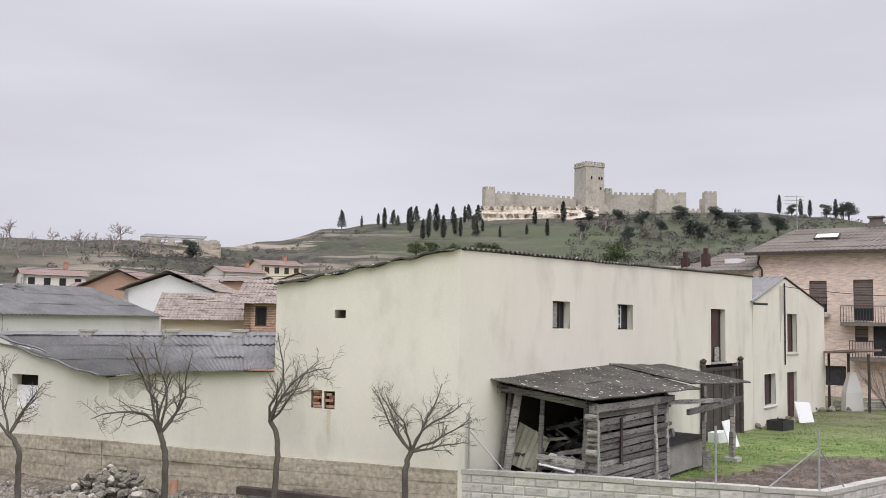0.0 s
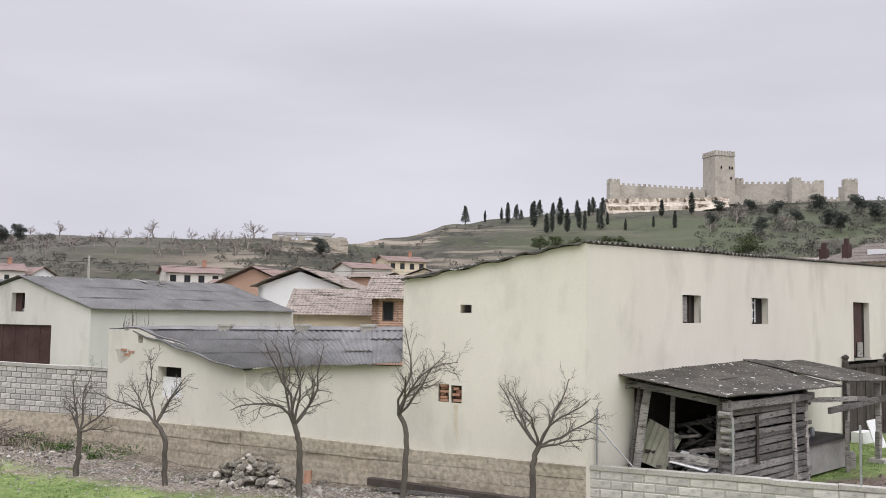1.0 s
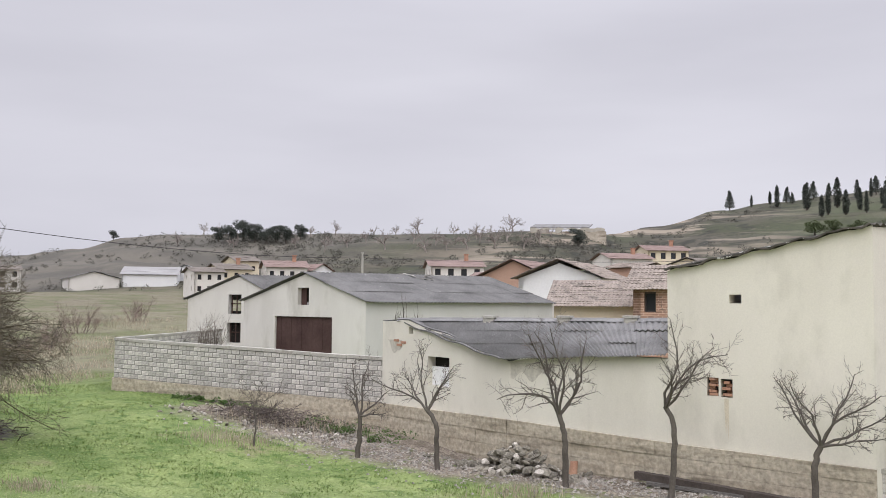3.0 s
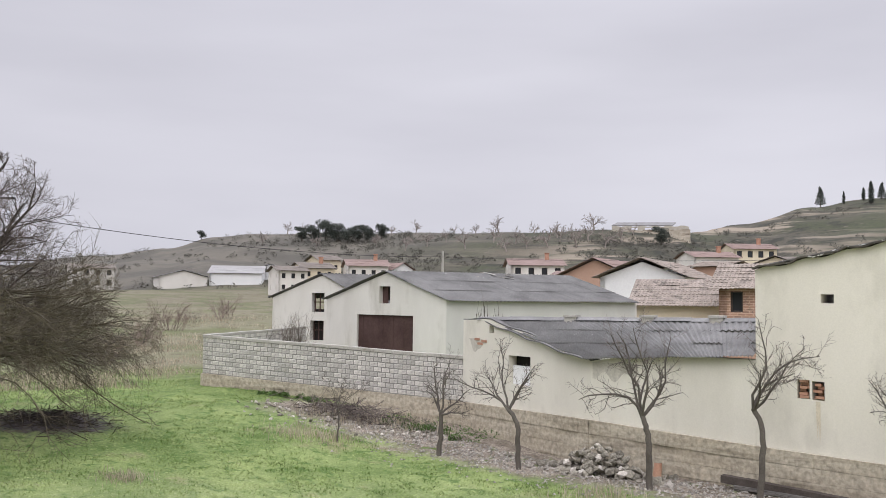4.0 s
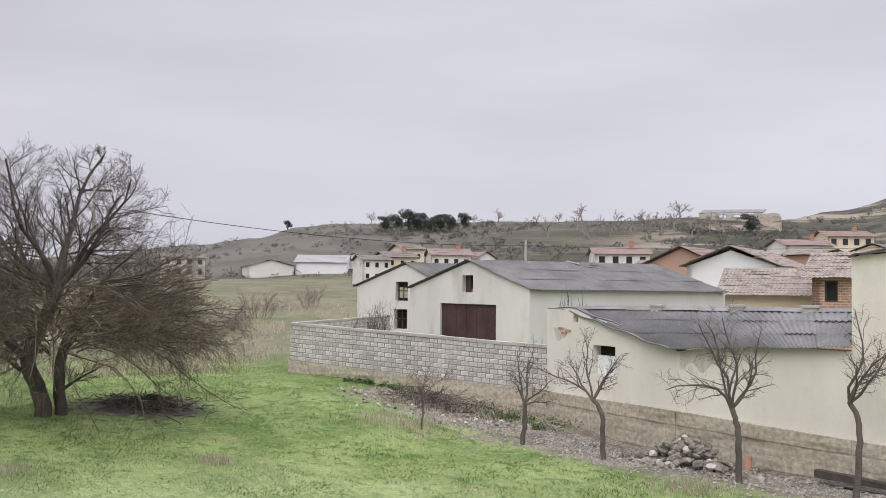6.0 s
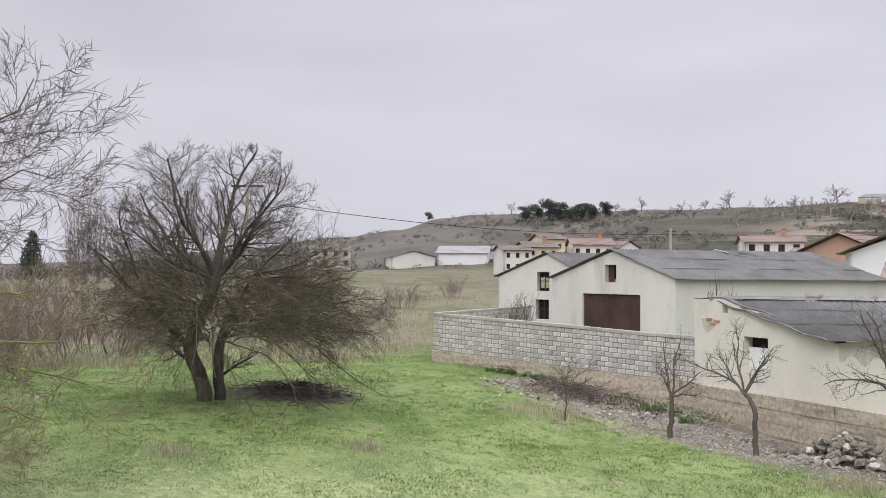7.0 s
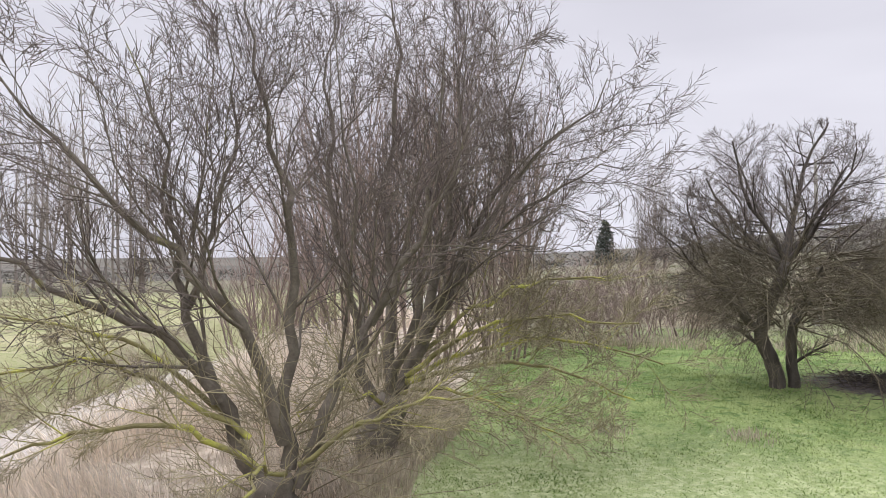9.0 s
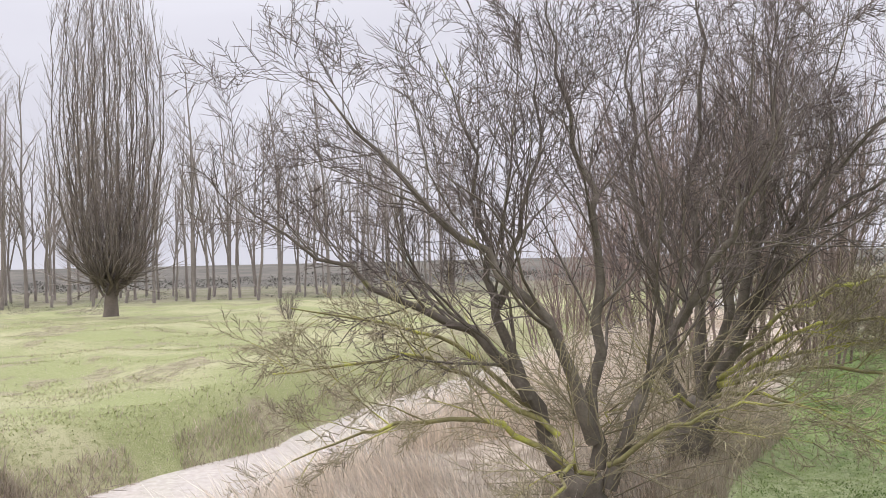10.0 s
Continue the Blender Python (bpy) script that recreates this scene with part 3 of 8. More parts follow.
    rad = math_node("SQRT", math_node("ADD", math_node("MULTIPLY", dx, dx), math_node("MULTIPLY", math_node("MULTIPLY", dy, dy), 1.6)))
    burnt = rng(math_node("ADD", math_node("MULTIPLY_ADD", rad, -1.0, math_node("MULTIPLY", wob, 0.5)), math_node("MULTIPLY_ADD", tex(5.0), 2.4, -1.2)), -2.5, -1.2)
    col = mix(burnt, col, mix(rng(tex(3.0), 0.35, 0.65), (0.045, 0.038, 0.042), (0.10, 0.083, 0.086)))
    l.new(col, b.inputs["Base Color"])
    return m


ground = tagged(new("ground", make_ground()), "bright green winter meadow rising to dry terraced hills", "ground", kind="structure")
ground.data.materials.append(ground_material())

# ---- large structure: the farm buildings ----
K = Vector((-8.3, 22.7, 0))        # corner of the low outbuilding
P1 = Vector((-13.4, 25.18, 0))     # where the block wall meets it
P2 = Vector((0.43, 21.2, 0))       # corner of the house
H0 = Vector((-4.01, 21.94, 0))     # where the house rises over the outbuilding
WD = Vector((0.6, 0.8, 0))         # along the long front of the house
P3 = P2 + WD * 21.0
P4 = P2 + WD * 32.4


def door_leaf(geo_m, u0, z0, u1, z1, depth, material, parent, name="door", boards=4):
    g = Geo()
    w = (u1 - u0) / boards
    for i in range(boards):
        g.box(u0 + i * w + 0.006, depth + 0.012 * (i % 2), z0 + 0.02, u0 + (i + 1) * w - 0.006, depth + 0.06, z1 - 0.01, geo_m)
    return part(name, g, material, parent)


# the house
house = thing("farm_house", (P2.x, P2.y, 0.2), "two-storey cream stucco farm house with corrugated roof and dark openings", "house")
mf = frame_of(P2, P3)
holes = [(4.3, 4.42, 5.27, 5.17), (8.28, 4.4, 9.37, 5.18), (16.2, 3.2, 17.75, 5.2), (15.3, 0.1, 19.1, 3.1)]
front = part("wall", wall_geo(mf, 0.0, 21.0, -0.3, lambda u: 6.25 + 0.018 * u, holes, 0.2), M_STUCCO, house)
mg = frame_of(H0, P2)
lg = (P2 - H0).length


def gable_top(u):
    return 5.36 + 0.93 * (max(0, u) / lg) ** 1.05 + 0.03 * math.sin(u * 7)


part("gable_wall", wall_geo(mg, 0.0, lg - 0.003, -0.3, gable_top, [(1.46, 4.60, 1.74, 4.80), (0.93, 2.46, 1.20, 2.88), (1.25, 2.44, 1.52, 2.86)], 0.45, 24), M_STUCCO, house)
inner = mg.to_3x3() @ Vector((0, 1, 0))
BK = (P2 - H0).normalized()
# hidden sides that close the building
back = Vector((-0.8, 0.6, 0)) * 5.6
g = Geo()
for p, q, h0, h1 in ((H0 + inner * 0.45, P3 + back, 5.3, 5.5), (P3 + back, P3, 5.5, 6.5)):
    g.hull([p + Vector((0, 0, -0.3)), q + Vector((0, 0, -0.3)), q + inner * 0.3 + Vector((0, 0, -0.3)), p + inner * 0.3 + Vector((0, 0, -0.3))],
           [p + Vector((0, 0, h0)), q + Vector((0, 0, h1)), q + inner * 0.3 + Vector((0, 0, h1)), p + inner * 0.3 + Vector((0, 0, h0))])
part("rear_wall", g, M_STUCCO_OLD, house)
n_out = Vector((0.8, -0.6, 0))
g = corrugated(P2 + n_out * 0.07 + Vector((0, 0, 6.30)), P3 + n_out * 0.07 + Vector((0, 0, 6.67)), P3 + back + Vector((0, 0, 5.6)),
               H0 - BK * 0.03 + Vector((0, 0, 5.40)), 0.22, 0.035, 0.015, 0.03, 3)
part("roof", g, M_FIBRE_DARK, house, "corrugated fibre cement roof")
# verge: ragged sheet edges along the rising gable
g = Geo()
for i in range(26):
    u, v = lg * i / 26 - 0.03, lg * (i + 1) / 26 - 0.03
    w = 0.025 * math.sin(i * 2.2)
    a, b = mg @ Vector((u, -0.06, gable_top(u) + 0.03 + w)), mg @ Vector((v, -0.06, gable_top(v) + 0.03 + 0.025 * math.sin((i + 1) * 2.2)))
    g.bar(a, b, 0.16, 0.035)
part("verge", g, M_FIBRE_DARK, house)
# black box behind the openings: room shade by colour, no room is built
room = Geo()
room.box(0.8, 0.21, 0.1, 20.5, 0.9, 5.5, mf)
part("dark_interior", room, M_SHADE, house)
win = part("window", wall_geo(mf @ Matrix.Translation((0, -0.004, 0)), 4.22, 5.35, 4.34, 5.24, [(4.3, 4.42, 5.27, 5.17)], 0.05), M_STUCCO, house)
g = Geo()
g.box(4.36, 0.10, 4.45, 4.72, 0.14, 5.13, mf)
part("shutter", g, M_WOOD_GREY, win)
g = Geo()
g.box(4.84, 0.1, 4.42, 4.90, 0.16, 5.17, mf)
part("window_frame", g, M_WOOD_DARK, win)
win = part("window", wall_geo(mf @ Matrix.Translation((0, -0.004, 0)), 8.2, 9.45, 4.32, 5.25, [(8.28, 4.4, 9.37, 5.18)], 0.05), M_STUCCO, house)
g = Geo()
for zc in (4.55, 4.8, 5.02):
    g.box(8.36, 0.12, zc, 8.75, 0.14, zc + 0.03, mf)
for uc in (8.36, 8.55, 8.74):
    g.box(uc, 0.115, 4.45, uc + 0.03, 0.145, 5.14, mf)
part("window_frame", g, M_WHITE, win)
g = Geo()
for b in range(3):
    g.box(16.24 + b * 0.36, 0.12, 3.24, 16.58 + b * 0.36, 0.17, 5.18, mf)
part("upper_door", g, M_RUST, house, "brown boarded loft door")
g = Geo()
g.box(16.2, -0.05, 3.12, 17.75, 0.2, 3.2, mf)
part("sill", g, M_CAP, house)
g = Geo()
g.box(16.75, 0.05, 3.22, 17.2, 0.09, 3.75, mf)
part("loose_board", g, M_WOOD_GREY, house)
# yard gate: dark boards between two posts
gate = thing("barn_gate", tuple(mf @ Vector((17.2, -0.1, 0.3))), "tall dark weathered board gate between round-topped posts", "gate")
for i in range(13):
    g = Geo()
    u = 15.35 + i * 0.285
    g.box(u, -0.09 + 0.012 * (i % 3), 0.3, u + 0.27, -0.04, 2.92 + 0.05 * math.sin(i * 1.7), mf)
    part("board", g, M_WOOD_DARK, gate)
for u in (15.1, 19.15):
    g = Geo()
    g.tube([mf @ Vector((u, -0.12, z)) for z in (0.25, 3.1, 3.16, 3.24, 3.3, 3.36)], [0.11, 0.1, 0.07, 0.12, 0.11, 0.02], 8)
    part("post", g, M_WOOD_DARK, gate)
g = Geo()
g.box(15.2, -0.13, 2.86, 19.1, -0.09, 3.0, mf)
part("rail", g, M_WOOD_DARK, gate)
# broken brickwork behind the two knocked-out holes
brk = thing("brick_patch", tuple(mg @ Vector((1.2, 0.1, 2.5))), "broken hollow brick infill showing through the stucco", "bricks")
rb = random.Random(4)
for i in range(22):
    u = rb.choice((0.95, 1.27)) + rb.uniform(0, 0.1)
    g = Geo()
    z = 2.47 + (i % 6) * 0.07
    d = rb.uniform(-0.01, 0.16)
    g.box(u, d, z, u + rb.uniform(0.1, 0.2), d + 0.12, z + 0.06, mg)
    part("brick", g, M_BRICK, brk)

# the annex at the end of the house
annex = thing("annex_house", tuple(P3 + Vector((0, 0, 0.2))), "narrow cream stucco gabled house with small dark windows", "house")
ma = frame_of(P2 + n_out * 0.02, P4 + n_out * 0.02)


def annex_top(u):
    return 5.6 + 1.2 * (u - 21.0) / 4.4 if u < 25.4 else 6.8 - 1.22 * (u - 25.4) / 7.0


part("wall", wall_geo(ma, 21.003, 32.4, -0.3, annex_top, [(25.87, 3.39, 27.4, 5.16), (22.43, 1.16, 24.0, 2.5), (25.76, 0.2, 27.3, 2.47)], 0.2, 10), M_STUCCO, annex)
# black box in place of the annex rooms, shade put into its colour
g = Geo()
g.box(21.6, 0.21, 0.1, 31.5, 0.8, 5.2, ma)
part("dark_interior", g, M_SHADE, annex)
far_in = Vector((-0.8, 0.6, 0))
apex = P2 + WD * 25.4 + Vector((0, 0, 6.86))
lo = P2 + WD * 20.75 + Vector((0, 0, 5.56))
part("roof", corrugated(apex + n_out * 0.12, apex + far_in * 7, lo + far_in * 7, lo + n_out * 0.12, 0.3, 0.05, 0.02, 0.02, 8), M_FIBRE, annex, "light grey corrugated roof")
hi_r = P2 + WD * 32.7 + Vector((0, 0, 5.55))
g = corrugated(apex + n_out * 0.08, apex + far_in * 7, hi_r + far_in * 7, hi_r + n_out * 0.08, 0.3, 0.03, 0.02, 0.02, 9)
part("roof_slope", g, M_TILE_BROWN, annex)
g = Geo()
pr = P4 + far_in * 7
g.hull([P4, pr, pr + WD * -0.3, P4 + WD * -0.3], [p + Vector((0, 0, 5.5)) for p in (P4, pr, pr + WD * -0.3, P4 + WD * -0.3)])
part("side_wall", g, M_STUCCO, annex)
for h in ((25.87, 3.39, 27.4, 5.16), (22.43, 1.16, 24.0, 2.5)):
    w = part("window", wall_geo(ma @ Matrix.Translation((0, -0.004, 0)), h[0] - 0.08, h[2] + 0.1, h[1] - 0.08, h[3] + 0.06, [h], 0.05), M_STUCCO_OLD if h[0] > 25 else M_WHITE, annex)
    g = Geo()
    for b in range(4):
        g.box(h[0] + 0.04 + b * 0.24, 0.12, h[1] + 0.02, h[0] + 0.26 + b * 0.24, 0.16, h[3] - 0.02, ma)
    part("shutter", g, M_RUST, w)
    g = Geo()
    g.box(h[0] - 0.08, -0.06, h[1] - 0.12, h[2] + 0.1, 0.1, h[1] - 0.085, ma)
    part("sill", g, M_CAP, w)
door_leaf(ma, 25.8, 0.22, 27.28, 2.45, 0.12, M_RUST, annex)
g = Geo()
g.tube([ma @ Vector((u, -0.05, z)) for u, z in ((25.35, 6.55), (25.35, 4.5), (25.35, 2.9), (25.3, 2.85))], [0.035] * 4, 6)
part("drainpipe", g, M_IRON, annex)
g = Geo()
g.tube([lo + n_out * 0.1 + WD * 0.1 + Vector((0, 0, -0.05)), lo + n_out * 0.7 + WD * 0.0 + Vector((0, 0, -0.08))], [0.05, 0.05], 6)
part("gutter_spout", g, M_IRON, annex)

# low outbuilding
low = thing("low_outbuilding", (K.x, K.y, 0.2), "low stained stucco outbuilding with wavy corrugated roof", "outbuilding")
mk = frame_of(P1, K)
lk = (K - P1).length


def verge_top(u):
    s = lk - u
    return 3.0 + 0.98 * min(1, max(0, s) / 4.3) ** 0.9 + 0.03 * math.sin(s * 3.1)


lw = (lk - 3.42, 2.13, lk - 2.44, 2.98)
hw = (lk - 4.35, 3.6, lk - 4.12, 3.82)
part("gable_wall", wall_geo(mk, 0, lk, -0.3, verge_top, [lw, hw], 0.4, 16), M_STUCCO_OLD, low)
mw = frame_of(K, H0)
lw2 = (H0 - K).length
part("front_wall", wall_geo(mw, 0, lw2 - 0.003, -0.3, lambda u: 3.02 + 0.24 * min(1, u / 1.4) if u < 1.45 else 3.27, [], 0.4, 8), M_STUCCO_OLD, low)


def ragged(m, u0, u1, z0, z1, seed, lift=0.005):
    """A thin stain with an uneven lower edge."""
    g = Geo()
    n = 14
    for i in range(n):
        a, b = lerp(u0, u1, i / n), lerp(u0, u1, (i + 1) / n)
        za, zb = (z0 + (z1 - z0) * (0.42 + 0.55 * noise.noise((t * 3.1, seed, 0.5))) * (1 + 1.2 * abs(2 * t - 1) ** 3 * 0.4) for t in (i / n, (i + 1) / n))
        g.face(m @ Vector((a, -lift, min(za, z1 - 0.02))), m @ Vector((b, -lift, min(zb, z1 - 0.02))), m @ Vector((b, -lift, z1)), m @ Vector((a, -lift, z1)))
    return g


part("damp_stain", ragged(mw, 0.05, 1.35, 1.9, 3.0, 3), M_STAIN, low, "dark damp stain below the eave")
part("damp_stain", ragged(mk, 0.3, 1.0, 2.9, 3.4, 7), M_STAIN, low)
part("rust_streak", ragged(mg, 1.33, 1.43, 1.2, 2.42, 5), M_RUST_STREAK, house, "rusty streak below the broken brickwork")
part("damp_stain", ragged(ma, 24.7, 25.3, 3.6, 6.4, 9), M_STAIN, annex)
part("damp_stain", ragged(ma, 21.1, 22.0, 0.9, 3.4, 11), M_STUCCO_OLD, annex)
e0, e1 = K + Vector((-0.1, -0.22, 3.08)), H0 + Vector((-0.02, -0.22, 3.36))
r0, r1 = Vector((-12.75, 25.0, 4.0)), Vector((-3.75, 23.6, 4.14))
part("roof", corrugated(r0, r1, e1, e0, 0.18, 0.025, 0.012, 0.03, 12, rows=3), M_FIBRE, low, "grey corrugated fibre cement roof")
part("roof_rear", corrugated(r0, r1, r1 + Vector((0.4, 3.2, -1.0)), r0 + Vector((0.4, 3.2, -1.0)), 0.18, 0.03, 0.012, 0.04, 13), M_FIBRE, low)
g = Geo()
for i in range(30):
    t0, t1 = i / 30, (i + 1) / 30
    a, b = r0.lerp(e0, t0), r0.lerp(e0, t1)
    w0, w1 = 0.028 * math.sin(t0 * 21), 0.028 * math.sin(t1 * 21)
    g.bar(a + Vector((-0.05, -0.03, w0)), b + Vector((-0.05, -0.03, w1)), 0.08, 0.035)
for i in range(40):
    ua, ub = lk * i / 40, lk * (i + 1) / 40
    g.bar(mk @ Vector((ua, 0.17, verge_top(ua) + 0.03)), mk @ Vector((ub, 0.17, verge_top(ub) + 0.03)), 0.34, 0.025)
part("verge", g, M_FIBRE_BARN, low)
for i in range(8):
    a, b = r0.lerp(r1, i / 8), r0.lerp(r1, (i + 1) / 8 + 0.004)
    g = Geo()
    w = 0.012 * (i % 2)
    g.hull([a + Vector((0, -0.2, -0.02 + w)), a + Vector((0, 0, 0.075 + w)), a + Vector((0, 0.2, -0.02 + w)), a + Vector((0, 0, 0.05 + w))],
           [b + Vector((0, -0.2, -0.02 + w)), b + Vector((0, 0, 0.075 + w)), b + Vector((0, 0.2, -0.02 + w)), b + Vector((0, 0, 0.05 + w))])
    part("ridge_cap", g, M_FIBRE, low)
# black slab behind the opening, painted as the shade within
g = Geo()
g.box(lw[0] - 0.02, 0.3, lw[1], lw[2] + 0.02, 0.36, lw[3], mk)
part("dark_interior", g, M_SHADE, low)
g = Geo()
g.box(lw[0] + 0.02, 0.16, lw[1] + 0.01, lw[2] - 0.02, 0.19, lw[1] + 0.56, mk)
g.box(lw[2] - 0.55, 0.13, lw[1] + 0.01, lw[2] - 0.02, 0.155, lw[1] + 0.3, mk)
part("window_board", g, M_WHITE_SHEET, low, "white boards blocking the opening")
for i, (u, z) in enumerate(((0.6, 3.35), (0.95, 3.3), (0.75, 3.22))):
    g = Geo()
    g.box(u, -0.02, z, u + 0.25, 0.02, z + 0.07, mk)
    part("brick", g, M_BRICK, low)
for i in range(3):
    g = Geo()
    c = r0.lerp(r1, (0.36, 0.62, 0.83)[i])
    g.box(c.x - 0.17, c.y - 0.2, c.z - 0.1, c.x + 0.17, c.y + 0.1, c.z + 0.08)
    g.box(c.x - 0.2, c.y - 0.23, c.z + 0.08, c.x + 0.2, c.y + 0.13, c.z + 0.14)
    part("roof_vent", g, M_CAP, low)

# board-marked concrete plinth below the walls, its top falling towards the house corner
plinth = thing("concrete_plinth", (K.x, K.y - 0.1, 0.0), "rough board-marked concrete plinth stained brown", "plinth", kind="structure")
for m, l0, z0, z1 in ((mk, lk, 1.42, 1.5), (mw, lw2, 1.5, 1.3), (mg, lg, 1.3, 1.15)):
    g = Geo()
    steps = 14
    for i in range(steps):
        a, b = l0 * i / steps, l0 * (i + 1) / steps
        for k in range(5):
            t0, t1 = k / 5, (k + 1) / 5
            za, zb = lerp(-0.3, lerp(z0, z1, i / steps), t0), lerp(-0.3, lerp(z0, z1, (i + 1) / steps), t0)
            zc, zd = lerp(-0.3, lerp(z0, z1, i / steps), t1), lerp(-0.3, lerp(z0, z1, (i + 1) / steps), t1)
            o = -0.09 + 0.03 * noise.noise((a + m[0][3], k * 3.1, 0)) + 0.012 * (k % 2)
            g.hull([m @ Vector((a, o, za)), m @ Vector((b, o, zb)), m @ Vector((b, -0.004, zb)), m @ Vector((a, -0.004, za))],
                   [m @ Vector((a, o, zc - 0.008)), m @ Vector((b, o, zd - 0.008)), m @ Vector((b, -0.004, zd - 0.008)), m @ Vector((a, -0.004, zc - 0.008))])
    part("plinth_course", g, M_PLINTH, plinth)


def gabled_barn(name, label, right, left, apex_t, z_eave_r, z_eave_l, z_apex, run, wall_mat, roof_mat, openings, base=0.6, overhang=0.3, rows=3):
    """A barn: gable wall from left to right corner, ridge and side wall running back by the vector run."""
    ob = thing(name, (right.x, right.y, base), label, "barn")
    m = frame_of(left, right)
    L = (right - left).length
    ua = L * apex_t

    def top(u):
        return lerp(z_eave_l, z_apex, u / ua) if u < ua else lerp(z_apex, z_eave_r, (u - ua) / (L - ua))

    part("gable_wall", wall_geo(m, 0, L, base - 0.5, top, openings, 0.4, 12), wall_mat, ob)
    ms = frame_of(right, right + run)
    part("side_wall", wall_geo(ms, 0.002, run.length, base - 0.5, z_eave_r - 0.02, [], 0.4), M_STUCCO_GREY, ob)
    # black box behind the barn openings, its colour gives the indoor shade
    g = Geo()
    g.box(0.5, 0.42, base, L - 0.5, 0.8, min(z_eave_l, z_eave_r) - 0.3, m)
    part("dark_interior", g, M_SHADE, ob)
    ap = m @ Vector((ua, 0, z_apex + 0.06))
    f = -run.normalized() * overhang * 0.5
    sl = (Vector((right.x, right.y, z_eave_r)) - ap).normalized() * 0.25
    r_e = Vector((right.x, right.y, z_eave_r + 0.06)) + sl
    l_e = Vector((left.x, left.y, z_eave_l + 0.06)) + (Vector((left.x, left.y, z_eave_l)) - ap).normalized() * 0.25
    part("roof", corrugated(ap + f, ap + run, r_e + run, r_e + f, 0.2, 0.03, 0.015, 0.05, 21, rows=rows), roof_mat, ob)
    part("roof_left", corrugated(ap + f, ap + run, l_e + run, l_e + f, 0.2, 0.03, 0.015, 0.04, 22, rows=2), roof_mat, ob)
    g = Geo()
    q = [left + run, right + run, right + run + Vector((0, 0.3, 0)), left + run + Vector((0, 0.3, 0))]
    g.hull([p + Vector((0, 0, base - 0.5)) for p in q], [p + Vector((0, 0, min(z_eave_l, z_eave_r))) for p in q])
    part("rear_wall", g, wall_mat, ob)
    return ob, m


BR = at(29.06, 38.5)
BL = at(36.58, 44.6)
run = Vector((5.34, 9.22, 0))
mb = frame_of(BL, BR)
lb = (BR - BL).length


def hit_u(az, a, b):
    """Where a bearing meets a wall, in metres along it."""
    d = (b - a).normalized()
    w = at(az, 1.0)
    den = d.x * w.y - d.y * w.x
    return (a.y * w.x - a.x * w.y) / den


ua = hit_u(32.84, BL, BR)
b_open = [(hit_u(33.3, BL, BR), 4.38, hit_u(32.62, BL, BR), 5.16), (hit_u(34.68, BL, BR), 2.0, hit_u(31.16, BL, BR), 3.85)]
barn, _ = gabled_barn("stone_barn", "long cream rendered barn with patched corrugated roof and wide brown door", BR, BL, ua / lb, 4.55, 4.53, 5.78, run, M_STUCCO_BARN, M_FIBRE_BARN, b_open, 0.9)
o = b_open[1]
n_l = 11
for i in range(n_l):
    g = Geo()
    w = (o[2] - o[0]) / n_l
    g.box(o[0] + i * w + 0.004, 0.1 + 0.01 * (i % 2), o[1], o[0] + (i + 1) * w - 0.004, 0.14, o[3], mb)
    part("door_slat", g, M_RUST, barn)
o = b_open[0]
g = Geo()
g.box(o[0] + 0.02, 0.2, o[1], (o[0] + o[2]) / 2, 0.24, o[3], mb)
part("shutter", g, M_RUST, barn)
B2L, B2R = at(39.9, 50.0), at(33.6, 46.5)
ua2 = hit_u(36.78, B2L, B2R)
l2 = (B2R - B2L).length
b2_open = [(hit_u(37.5, B2L, B2R), 3.85, hit_u(36.72, B2L, B2R), 4.86), (hit_u(37.56, B2L, B2R), 2.35, hit_u(36.74, B2L, B2R), 3.4)]
barn2, mb2 = gabled_barn("rear_barn", "cream gabled barn with two dark openings behind a block wall", B2R, B2L, ua2 / l2, 4.3, 4.6, 5.82, run * 0.8, M_STUCCO_BARN, M_FIBRE_BARN, b2_open, 0.9, rows=1)
for o in b2_open:
    g = Geo()
    for k in range(3):
        g.box(o[0] + 0.05 + k * 0.3, 0.22, o[1] + 0.02, o[0] + 0.1 + k * 0.3, 0.26, o[3] - 0.02, mb2)
    g.box(o[0], 0.22, (o[1] + o[3]) / 2, o[2], 0.25, (o[1] + o[3]) / 2 + 0.05, mb2)
    part("window_bars", g, M_RUST, barn2)
# slipped sheets on the ridge of the barn
rnd = random.Random(5)
for i in range(9):
    t = rnd.uniform(0.42, 0.62)
    c = mb @ Vector((ua, 0, 5.84)) + run * t + Vector((0.9 * rnd.random(), -0.2, -0.32 * rnd.random() + 0.08))
    g = Geo()
    g.box(-0.5, -0.05, 0, 0.5, 0.05, 0.025, Matrix.Translation(c) @ Matrix.Rotation(rnd.uniform(-0.8, 0.3), 4, "Z") @ Matrix.Rotation(rnd.uniform(-0.15, 0.2), 4, "Y"))
    part("slipped_batten", g, M_CAP, barn)


# ---- village ----


